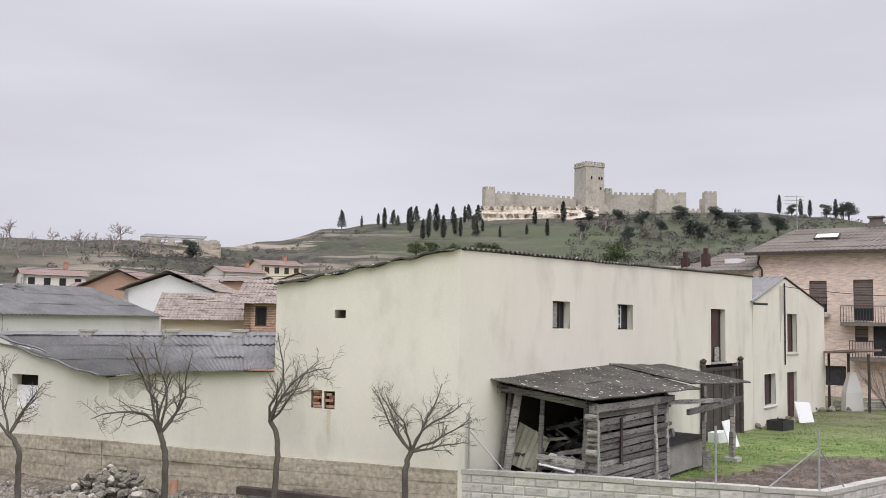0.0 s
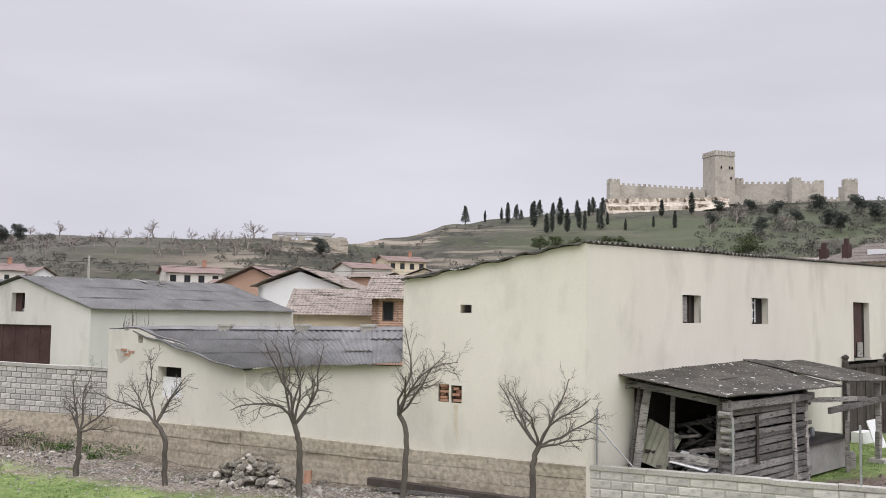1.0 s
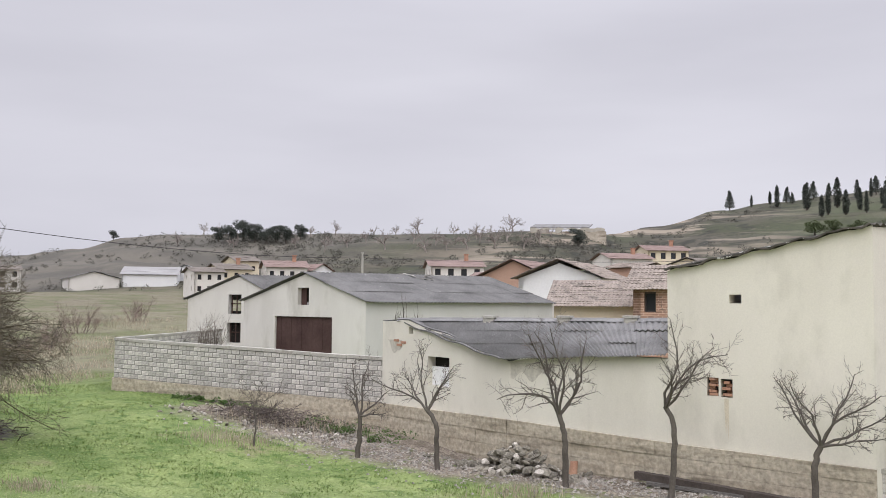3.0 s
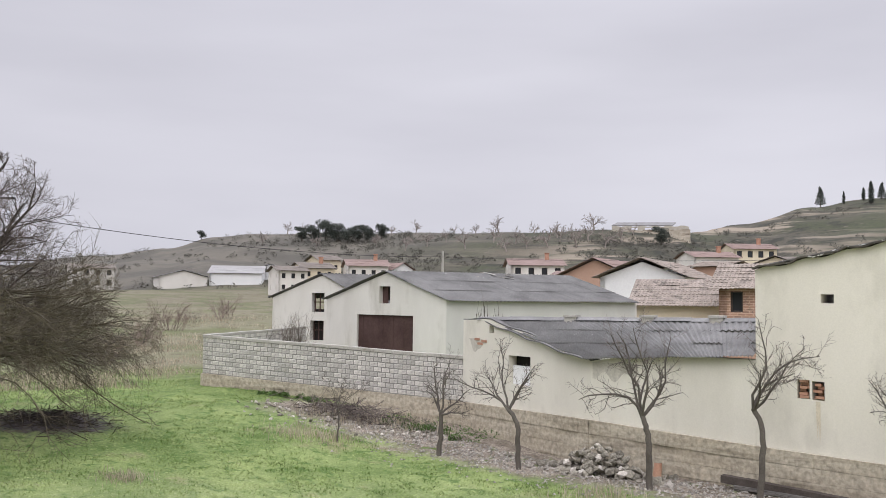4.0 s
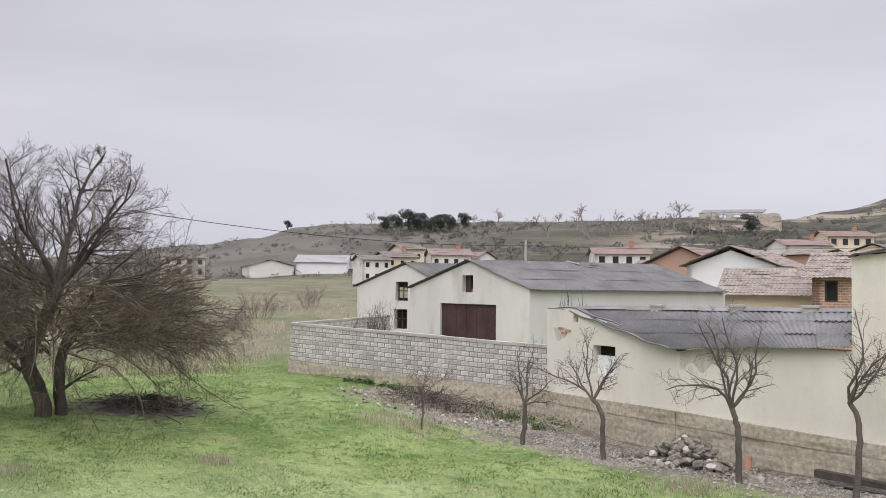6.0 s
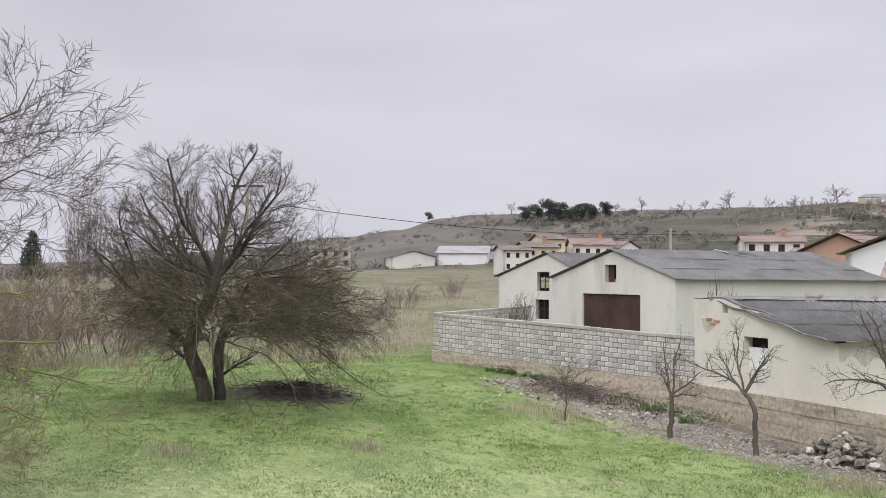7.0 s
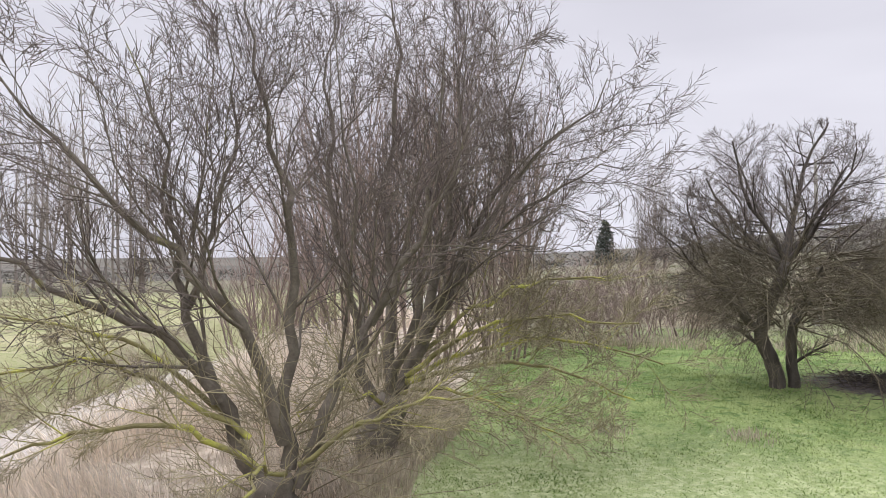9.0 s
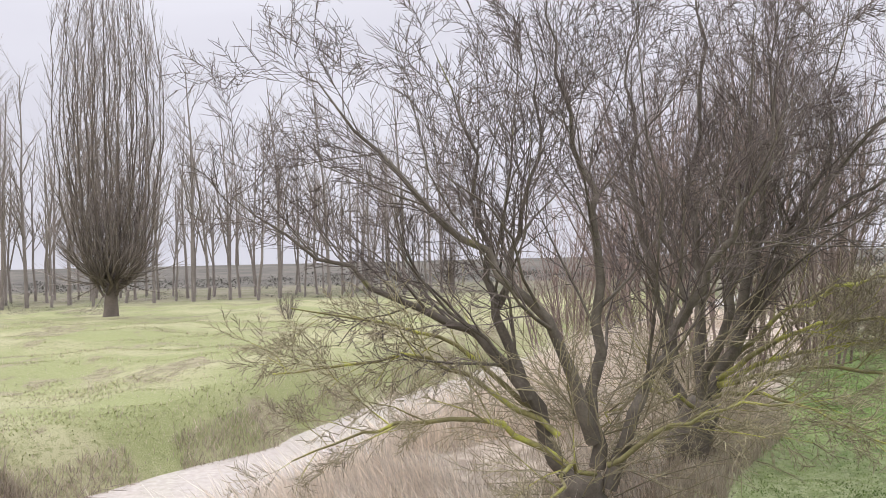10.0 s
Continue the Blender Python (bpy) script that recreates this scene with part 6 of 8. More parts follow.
# bare trees along the left-hand ridge
bare = []
for k in range(3):
    tr = Tree(600 + k, [(6, 1.3, 46, 0, 0.7), (6, 0.6, 40, 0.0, 0.4), (6, 0.5, 42, 0.0, 0.4), (4, 0.5, 40, 0.0, 0.5)], 0.14)
    tr.thin = 0.028
    tr.grow(Vector((0, 0, -0.3)), Vector((0.05, 0, 1)), 1.6, 0.17, 0)
    bare.append(tr)
bobs = []
for k, (az, el, s) in enumerate(((39.0, 4.05, 0.95), (38.0, 4.05, 0.9), (32.5, 3.95, 0.85), (30.9, 4.05, 0.8), (28.5, 4.1, 0.6), (27.1, 4.05, 0.7), (25.7, 4.2, 0.95), (23.4, 4.15, 0.75),
                                 (19.7, 4.35, 1.15), (26.0, 3.6, 0.8), (24.6, 3.5, 0.9), (21.8, 3.6, 1.0), (20.8, 3.3, 1.0), (22.6, 3.3, 1.0), (29.0, 3.6, 0.7), (18.0, 3.5, 0.9), (-8.7, 5.0, 0.9), (-13.0, 5.2, 1.0), (-10.2, 5.6, 1.0), (37.2, 3.1, 0.8), (30.2, 3.3, 0.8), (27.8, 3.2, 0.9), (25.2, 3.0, 0.9), (23.9, 3.1, 0.8), (20.1, 3.7, 0.9), (19.0, 3.3, 0.9), (31.6, 3.0, 0.9), (40.5, 3.2, 0.7), (17.3, 4.0, 0.7), (33.4, 3.2, 0.8), (22.0, 3.9, 0.8))):
    p = slope_point(az, el)
    m = Matrix.Translation(p) @ Matrix.Rotation(k * 1.3, 4, "Z") @ Matrix.Scale(s * 1.4, 4)
    if k < 3:
        ob = tree_thing("ridge_tree", "small bare tree on the hill ridge", bare[k], M_TWIG_HAZE, M_TWIG_HAZE, (0, 0, 0), group="ridge trees")
        ob.matrix_basis = m
        bobs.append(ob)
    else:
        copy_thing(bobs[k % 3], m)

# ---- yard, stream bank and meadow ----
UNIT = Geo()
UNIT.box(-0.5, -0.5, -0.5, 0.5, 0.5, 0.5)


def chamfer_block(name, mat, rim=0.04):
    """A unit block with its front edges taken off."""
    g = Geo()
    a = [(-0.5, 0.5, -0.5), (0.5, 0.5, -0.5), (0.5, 0.5, 0.5), (-0.5, 0.5, 0.5)]
    b = [(-0.5, -0.4, -0.5), (0.5, -0.4, -0.5), (0.5, -0.4, 0.5), (-0.5, -0.4, 0.5)]
    c = [(-0.5 + rim, -0.5, -0.5 + 2 * rim), (0.5 - rim, -0.5, -0.5 + 2 * rim), (0.5 - rim, -0.5, 0.5 - 2 * rim), (-0.5 + rim, -0.5, 0.5 - 2 * rim)]
    g.v = a + b + c
    g.f = [(3, 2, 1, 0), (8, 9, 10, 11)]
    for lo_, hi_ in ((0, 4), (4, 8)):
        for i in range(4):
            j = (i + 1) % 4
            g.f.append((lo_ + i, lo_ + j, hi_ + j, hi_ + i))
    me = g.mesh(name)
    me.materials.append(mat)
    return me


BLOCK = chamfer_block("block", M_BLOCK)
rnd = random.Random(55)


def lay_blocks(parent, a, b, z0, z1, courses, ch, bl, depth=0.2, joint=M_MORTAR):
    """Courses of blocks from a to b on a bed that runs from z0 to z1, over a recessed mortar core."""
    m = frame_of(a, b)
    L = (b - a).length
    sh = Matrix.Identity(4)
    sh[2][0] = (z1 - z0) / L
    core = Geo()
    mm = m @ sh
    core.box(0, 0.012, z0 - 0.02, L, depth - 0.012, z0 + courses * ch, mm)
    part("mortar", core, joint, parent)
    for r in range(courses):
        u = -bl / 2 if (r % 2) else 0.0
        while u < L - 0.02:
            u0, u1 = max(u, 0), min(u + bl, L)
            if u1 - u0 > 0.06:
                o = new("block", BLOCK)
                o.parent = parent
                o.matrix_parent_inverse = Matrix.Translation(-Vector(parent.location))
                o.matrix_basis = mm @ Matrix.Translation(((u0 + u1) / 2, depth / 2 + rnd.uniform(-0.006, 0.006), z0 + (r + 0.5) * ch + rnd.uniform(-0.004, 0.004))) @ Matrix.Rotation(rnd.uniform(-0.008, 0.008), 4, "Z") @ Matrix.Diagonal((u1 - u0 - 0.022, depth, ch - 0.02, 1))
            u += bl
    cap = Geo()
    n = max(1, int(L / 1.2))
    for i in range(n):
        zz = z0 + courses * ch + rnd.uniform(-0.012, 0.012)
        cap.box(L * i / n, -0.02, zz, L * (i + 1) / n - 0.01, depth + 0.02, zz + 0.1, mm)
    part("coping", cap, M_CAP, parent)
    return mm, L


P0 = Vector((-23.5, 24.75, 0))
bw = thing("block_wall", (P0.x, P0.y, 1.0), "grey concrete block garden wall on a concrete footing", "wall", kind="structure")
mm, L = lay_blocks(bw, P0, P1 + Vector((0.0, 0.02, 0)), 1.80, 1.42, 8, 0.162, 0.31)
foot = Geo()
foot.box(-0.3, -0.06, 0.2, L, 0.3, 1.79, mm)
part("footing", foot, M_PLINTH, bw)
bw2 = thing("block_wall", (-24.2, 25.2, 1.0), "grey concrete block wall curving back towards the barn", "wall", kind="structure")
corner = [Vector((-27.9, 35.6, 0)), Vector((-24.72, 26.3, 0)), Vector((-24.55, 25.5, 0)), Vector((-24.15, 24.95, 0)), P0]
for i in range(len(corner) - 1):
    zz = 1.80 if i else 1.78
    m2, l2_ = lay_blocks(bw2, corner[i], corner[i + 1], zz, 1.80, 8, 0.162, 0.31)
    foot = Geo()
    foot.box(0, -0.06, 0.2, l2_ + 0.04, 0.28, 1.77, m2)
    part("footing", foot, M_PLINTH, bw2)

F0, F1, F2 = Vector((0.5, 21.33, 0)), Vector((8.11, 19.25, 0)), Vector((15.5, 25.2, 0))
fw = thing("yard_wall", (F0.x, F0.y, 0.2), "low pale concrete block wall round the yard", "wall", kind="structure")
lay_blocks(fw, F0, F1, 0.24, 0.24, 4, 0.205, 0.5, 0.2, M_CAP)
lay_blocks(fw, F1, F2, 0.24, 0.24, 4, 0.205, 0.5, 0.2, M_CAP)
# fence posts on the yard wall
for f, hgt, braces in ((0.02, 1.3, (0.11,)), (0.40, 1.25, ()), (0.72, 1.25, ()), (0.985, 1.3, (-0.13, 0.08))):
    p = F0.lerp(F1, f) + Vector((0.03, 0.1, 0))
    th = thing("fence_post", (p.x, p.y, 1.0), "thin galvanised steel fence post set in the yard wall", "fence post", "fence posts")
    g = Geo()
    g.tube([(p.x, p.y, 1.0), (p.x, p.y, 1.15 + hgt)], [0.025, 0.025], 8)
    part("tube", g, M_METAL, th)
    for b in braces:
        q = F0.lerp(F1, min(0.999, f + b)) if f + b < 1 else F1 + (F2 - F1).normalized() * 0.8
        g = Geo()
        g.tube([(p.x, p.y, 1.1 + hgt * 0.72), (q.x + 0.03, q.y + 0.1, 1.14)], [0.018, 0.018], 6)
        part("brace", g, M_METAL, th)
p = F1.lerp(F2, 0.36)
th = thing("fence_post", (p.x, p.y, 1.0), "thin galvanised steel fence post set in the yard wall", "fence post", "fence posts")
g = Geo()
g.tube([(p.x, p.y, 1.0), (p.x, p.y, 2.5)], [0.025, 0.025], 8)
part("tube", g, M_METAL, th)
# far low wall beyond the yard
g_far = thing("far_yard_wall", (21, 46, 0), "low grey block wall beyond the lawn", "wall", kind="structure")
lay_blocks(g_far, P4 + WD * 0.6 + n_out * 0.3, P4 + Vector((11, -2.4, 0)), 0.1, 0.1, 3, 0.2, 0.4)

# ---- the lean-to shed ----
shed = thing("lean_to_shed", tuple(mf @ Vector((3, -1.5, 0.35))), "ramshackle grey timber lean-to with lichen-spotted corrugated roof", "shed")
rs = random.Random(66)


def sp(u, y, z):
    return mf @ Vector((u, y, z))


def timber(pts, w, h, name="post", mat=None):
    g = Geo()
    n = 5
    p, q = Vector(pts[0]), Vector(pts[1])
    last = None
    for i in range(n):
        a = p.lerp(q, i / n) if last is None else last
        b = p.lerp(q, (i + 1) / n) + Vector((rs.gauss(0, 0.008), rs.gauss(0, 0.008), rs.gauss(0, 0.006)))
        g.bar(a, b, w * rs.uniform(0.9, 1.08), h * rs.uniform(0.9, 1.08))
        last = b
    return part(name, g, mat or M_WOOD_GREY, shed)


part("roof", corrugated(sp(1.3, 0.02, 3.16), sp(8.0, 0.02, 3.3), sp(7.75, -2.85, 2.78), sp(1.3, -2.75, 2.84), 0.16, 0.025, 0.012, 0.05, 41, rows=2), M_FIBRE_DARK, shed)
part("roof_sheet", corrugated(sp(7.7, 0.02, 3.36), sp(12.0, 0.02, 3.2), sp(12.3, -2.75, 2.74), sp(7.6, -2.6, 2.92), 0.16, 0.025, 0.012, 0.05, 42, rows=1), M_FIBRE_DARK, shed)
for a, b, w in (((1.35, -0.35, 0.35), (1.75, -0.55, 3.0), 0.2), ((1.5, -0.15, 0.35), (1.85, -0.3, 3.05), 0.16), ((1.55, -1.25, 0.35), (1.6, -1.3, 2.9), 0.12), ((1.55, -2.45, 0.35), (1.6, -2.5, 2.75), 0.2),
                ((1.95, -2.62, 0.35), (1.7, -2.66, 2.72), 0.13), ((5.1, -2.66, 0.35), (5.0, -2.66, 2.7), 0.11), ((6.15, -2.5, 0.35), (6.1, -2.5, 2.72), 0.13),
                ((8.6, -2.6, 0.3), (8.6, -2.6, 2.8), 0.15), ((11.2, -2.5, 0.3), (11.3, -2.5, 2.7), 0.2)):
    timber((sp(*a), sp(*b)), w * 0.72, w * 0.72)
for a, b, w, h in (((1.6, -0.1, 2.98), (1.6, -2.7, 2.68), 0.13, 0.16), ((1.5, -2.64, 2.62), (6.3, -2.6, 2.6), 0.12, 0.17), ((6.0, -2.55, 2.5), (9.7, -2.7, 2.35), 0.1, 0.12), ((7.0, -2.75, 2.18), (11.7, -2.6, 2.26), 0.1, 0.17),
                   ((1.6, -0.05, 2.9), (12, -0.05, 3.0), 0.1, 0.14)):
    timber((sp(*a), sp(*b)), w, h, "beam")
# stacked log wall on the long side
z = 0.36
k = 0
while z < 2.5:
    h = rs.uniform(0.09, 0.2)
    y = -2.48 + rs.uniform(-0.03, 0.03)
    if rs.random() < 0.3:
        cut = rs.uniform(2.4, 4.8)
        timber((sp(1.6, y, z + h / 2), sp(cut, y, z + h / 2 + rs.uniform(-0.02, 0.02))), 0.12, h * 0.92, "plank")
        timber((sp(cut + 0.03, y + 0.03, z + h / 2), sp(6.25, y, z + h / 2)), 0.12, h * 0.92, "plank")
    else:
        timber((sp(1.6, y, z + h / 2 + rs.uniform(-0.03, 0.03)), sp(rs.uniform(6.0, 6.5), y, z + h / 2 + rs.uniform(-0.03, 0.03))), 0.12, h * 0.92, "plank")
    g = Geo()
    c = sp(rs.uniform(1.4, 1.62), -2.5 + rs.uniform(-0.05, 0.03), z + h / 2)
    g.tube([c, c + WD * 0.02 + n_out * 0.28], [h * 0.46, h * 0.42], 7)
    part("log_end", g, M_WOOD_GREY, shed)
    z += h + rs.uniform(0.012, 0.05)
timber((sp(3.2, -2.58, 1.2), sp(3.2, -2.58, 2.3)), 0.06, 0.06, "batten", M_WOOD_DARK)
# low boards across the open end
for z, y0, y1, w in ((0.5, -0.2, -2.5, 0.14), (0.68, -0.1, -1.4, 0.13), (0.86, -0.2, -1.3, 0.12), (0.62, -1.3, -2.6, 0.18), (1.42, -1.2, -2.5, 0.13), (1.32, -1.25, -2.45, 0.1)):
    timber((sp(1.55, y0, z), sp(1.52, y1, z + rs.uniform(-0.08, 0.08))), 0.07, w, "plank")
timber((sp(1.5, -2.66, 0.42), sp(4.2, -2.7, 0.5)), 0.05, 0.28, "plank", M_CAP)
# added dark sheet over the pale house wall, its colour deepens the lean-to's shade
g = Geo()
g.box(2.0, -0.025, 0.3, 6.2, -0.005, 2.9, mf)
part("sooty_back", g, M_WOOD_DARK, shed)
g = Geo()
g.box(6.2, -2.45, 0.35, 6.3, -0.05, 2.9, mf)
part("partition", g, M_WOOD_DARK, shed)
# contents: corrugated panel, white boards, heap of branches and firewood
g = corrugated(sp(2.2, -0.3, 2.1), sp(2.2, -1.2, 1.75), sp(1.75, -1.0, 0.95), sp(1.75, -0.2, 1.15), 0.16, 0.03, 0.01, 0.0, 44)
solo("green_sheet", g, surf("green_corrugated_sheet", (0.30, 0.31, 0.23), (0.40, 0.40, 0.32), 2, 0.7, 0.2), "leaning grey-green corrugated panel in the shed", "panel")
for i, (y, z, ln, t) in enumerate(((-1.75, 1.3, 0.95, 0.1), (-1.95, 1.15, 0.8, -0.15), (-1.8, 0.95, 0.9, 0.2))):
    g = Geo()
    g.box(-ln / 2, -0.3, -0.012, ln / 2, 0.3, 0.012, Matrix.Translation(sp(1.75 + 0.1 * i, y, z)) @ Matrix.Rotation(-0.65, 4, "Z") @ Matrix.Rotation(t, 4, "Y") @ Matrix.Rotation(0.35, 4, "X"))
    solo("white_board", g, M_WHITE_SHEET, "white board lying on the firewood heap", "board", "shed boards")
heap = thing("firewood_heap", tuple(sp(3.4, -1.3, 0.35)), "tangled heap of split firewood and branches", "firewood")
for i in range(150):
    c = Vector((rs.uniform(1.8, 5.8), rs.uniform(-2.3, -0.25), 0))
    top = 0.5 + 1.3 * math.exp(-((c.y + 1.5) / 1.0) ** 2)
    c.z = 0.4 + rs.random() * top
    d = Vector((rs.gauss(0, 1), rs.gauss(0, 1), rs.gauss(0, 0.35))).normalized() * rs.uniform(0.2, 0.6)
    q0, q1 = Vector(c) - d, Vector(c) + d
    for q in (q0, q1):
        q.x, q.y, q.z = min(6.0, max(1.65, q.x)), min(-0.1, max(-2.38, q.y)), max(0.38, q.z)
    g = Geo()
    w = rs.uniform(0.025, 0.07)
    g.tube([mf @ q0, mf @ q1], [w, w * 0.8], 5)
    part("log", g, M_WOOD_GREY if i % 3 else M_WOOD_DARK, heap)
# workbench and things under the open end
bench = thing("stone_bench", tuple(sp(7.8, -1.4, 0.35)), "dark grey bench with pots on top under the lean-to", "bench")
g = Geo()
g.box(6.5, -2.3, 0.45, 9.2, -1.2, 1.25, mf)
part("body", g, M_MORTAR, bench)
g = Geo()
g.box(6.45, -2.38, 1.25, 9.25, -1.15, 1.34, mf)
part("top", g, M_IRON, bench)
for u, r, h in ((7.0, 0.16, 0.2), (7.5, 0.12, 0.14), (7.9, 0.09, 0.25)):
    g = Geo()
    c = sp(u, -1.9, 1.345)
    g.tube([c, c + Vector((0, 0, h * 0.2)), c + Vector((0, 0, h * 0.7)), c + Vector((0, 0, h))], [r * 0.7, r, r, r * 0.6], 10)
    solo("cooking_pot", g, M_METAL, "dented metal cooking pot on the bench", "pot", "bench pots")
g = Geo()
c = sp(9.6, -2.2, 0.3)
g.tube([c, c + Vector((0, 0, 0.5)), c + Vector((0, 0, 0.52))], [0.24, 0.22, 0.2], 12)
solo("tree_stump", g, M_WOOD_GREY, "sawn grey tree stump beside the bench", "stump")
g = Geo()
g.box(11.0, -2.72, 0.28, 11.45, -2.28, 0.48, mf)
solo("post_base", g, M_CAP, "square concrete base under a shed post", "base")
for u, y, w, h, t, lab in ((14.4, -1.5, 0.6, 1.0, -0.25, "white panel leaning near the gate"), (24.9, -1.1, 1.25, 0.95, 0.3, "white board leaning beside the annex door")):
    g = Geo()
    g.box(-w / 2, -0.015, 0, w / 2, 0.015, h, Matrix.Translation(sp(u, y, 0.32)) @ Matrix.Rotation(radians(40), 4, "Z") @ Matrix.Rotation(-0.3, 4, "X") @ Matrix.Rotation(t * 0.3, 4, "Y"))
    solo("loose_white_board", g, M_WHITE_SHEET, lab, "board")
g = Geo()
c = sp(15.3, -0.6, 0.3)
g.box(-0.5, -0.2, 0, 0.5, 0.2, 0.45, Matrix.Translation(c) @ Matrix.Rotation(radians(50), 4, "Z"))
solo("white_block", g, M_WHITE, "low white slab at the gate post", "slab")
crate = thing("black_crate", tuple(sp(21.3, -1.0, 0.32)), "black plastic crate on the grass", "crate")
mc = Matrix.Translation(sp(21.3, -1.0, 0.32)) @ Matrix.Rotation(radians(45), 4, "Z")
for q in ((-0.5, -0.35, 0, 0.5, -0.31, 0.42), (-0.5, 0.31, 0, 0.5, 0.35, 0.42), (-0.5, -0.31, 0, -0.46, 0.31, 0.42), (0.46, -0.31, 0, 0.5, 0.31, 0.42), (-0.46, -0.31, 0, 0.46, 0.31, 0.04)):
    g = Geo()
    g.box(*q, mc)
    part("side", g, M_IRON, crate)


def stone_mesh(seed, mat):
    r = random.Random(seed)
    bm = bmesh.new()
    bmesh.ops.create_icosphere(bm, subdivisions=1, radius=1.0)
    for v in bm.verts:
        v.co *= 0.75 + 0.5 * noise.noise(v.co * 1.1 + Vector((seed * 3.7, 0, 0))) + r.uniform(-0.16, 0.16)
        v.co.z *= 0.72
    me = bpy.data.meshes.new("stone")
    bm.to_mesh(me)
    bm.free()
    me.materials.append(mat)
    return me


STONES = [stone_mesh(s, M_RUBBLE) for s in range(6)]
PALE_STONES = [stone_mesh(s, M_RUBBLE_PALE) for s in range(4)]


def put_stone(parent, p, s, r, kinds=STONES):
    o = new("stone", r.choice(kinds))
    o.parent = parent
    o.matrix_parent_inverse = Matrix.Translation(-Vector(parent.location))
    o.matrix_basis = Matrix.Translation(p) @ Euler((r.uniform(-0.5, 0.5), r.uniform(-0.5, 0.5), r.uniform(0, 6.3))).to_matrix().to_4x4() @ Matrix.Diagonal((s * r.uniform(0.8, 1.3), s * r.uniform(0.8, 1.2), s, 1))
    return o


rnd = random.Random(12)
pile = thing("stone_pile", (-7.6, 21.7, 0.35), "heap of dark grey rubble stones against the wall", "stones")
for i in range(210):
    u, w = rnd.gauss(0, 0.8), rnd.gauss(0, 0.36)
    top = 0.8 * math.exp(-(u / 0.95) ** 2 - (w / 0.5) ** 2)
    p = Vector((-7.7 + u, 21.75 + w - 0.15 * u, 0))
    p.z = height(p.x, p.y) + max(0.03, top * rnd.uniform(0.35, 1.0) - 0.06)
    put_stone(pile, p, rnd.uniform(0.06, 0.19), rnd, STONES if i % 9 else PALE_STONES)
for x, y in ((15.0, 40.2), (19.6, 46.3), (18.9, 45.4), (14.1, 38.9)):
    st = thing("stone_cluster", (x, y, 0.3), "loose stones at the foot of the annex", "stones", "annex stones")
    for i in range(7):
        put_stone(st, Vector((x + rnd.gauss(0, 0.45), y + rnd.gauss(0, 0.35), 0.42 + 0.1 * rnd.random())), rnd.uniform(0.12, 0.24), rnd)
# rubble spilled below the block wall
spill = thing("rubble_spill", (-15.5, 22.6, 0.8), "spill of broken tiles and pale stones under the block wall", "rubble")
for i in range(290):
    t = rnd.random()
    x, y = lerp(-18.8, -13.2, t) + rnd.gauss(0, 0.3), 22.6 + rnd.gauss(0, 0.75) + 0.2 * t
    if y > 24.4:
        continue
    put_stone(spill, Vector((x, y, height(x, y) + 0.03)), abs(rnd.gauss(0, 0.045)) + 0.03, rnd, STONES if i % 3 else PALE_STONES)
g = Geo()
for i in range(4200):
    x = rnd.uniform(-17, 0)
    y = 22.4 - (x + 8.3) * 0.17 - abs(rnd.gauss(0, 1.4))
    p = Vector((x, y, height(x, y) + 0.01))
    s = rnd.uniform(0.02, 0.06)
    a = rnd.uniform(0, 6.3)
    pts = [p + Vector((math.cos(a + k * 2.1) * s, math.sin(a + k * 2.1) * s, 0)) for k in range(3)]
    apex_ = p + Vector((rnd.uniform(-s, s) * 0.3, rnd.uniform(-s, s) * 0.3, s * 0.8))
    for k in range(3):
        g.face(pts[k], pts[(k + 1) % 3], apex_)
solo("loose_gravel", g, M_RUBBLE_PALE, "pale gravel and chips scattered on the bare path", "gravel", kind="stuff")
g = Geo()
for i in range(2600):
    x, y = rnd.uniform(5.6, 22), rnd.uniform(19.5, 30)
    if 0.9 * x - y < -18.6:
        continue
    p = Vector((x, y, height(x, y)))
    w = rnd.uniform(0.04, 0.13)
    a = rnd.uniform(0, 6.3)
    ring = [p + Vector((math.cos(a + k * 1.57) * w * rnd.uniform(0.7, 1.2), math.sin(a + k * 1.57) * w * rnd.uniform(0.7, 1.2), -0.02)) for k in range(4)]
    tip = p + Vector((rnd.uniform(-w, w) * 0.3, rnd.uniform(-w, w) * 0.3, w * 0.7))
    for k in range(4):
        g.face(ring[k], ring[(k + 1) % 4], tip)
solo("soil_clods", g, M_SOIL, "brown clods of dug earth on the yard plot", "soil", kind="stuff")
# roof tile leaning at the heap, old beam along the wall
g = Geo()
c = ground_at(-6.3, 21.75)
for i in range(9):
    a0, a1 = math.pi * i / 8 - 0.2, 0
    p = [c + Vector((math.cos(a0) * 0.11, 0.02, 0.02 + 0.0)), c + Vector((math.cos(a0) * 0.09, 0.16, 0.4))]
    q = [v + Vector((0, -math.sin(a0) * 0.1, 0)) for v in p]
    if i:
        g.face(prev[0], q[0], q[1], prev[1])
        g.face(prev[1] * 0.5 + prev[0] * 0.5 + Vector((0, 0.012, 0)), q[0] * 0.5 + q[1] * 0.5 + Vector((0, 0.012, 0)), q[1] + Vector((0, 0.012, 0)), prev[1] + Vector((0, 0.012, 0)))
    prev = q
solo("roof_tile", g, M_TERRACOTTA, "orange curved roof tile leaning at the stone heap", "tile")
beam = thing("old_beam", (-3.5, 21.2, 0.3), "long weathered dark timber beam lying on the ground", "beam")
g = Geo()
pa, pb = Vector((-4.7, 21.55, 0.55)), Vector((-0.9, 20.6, 0.42))
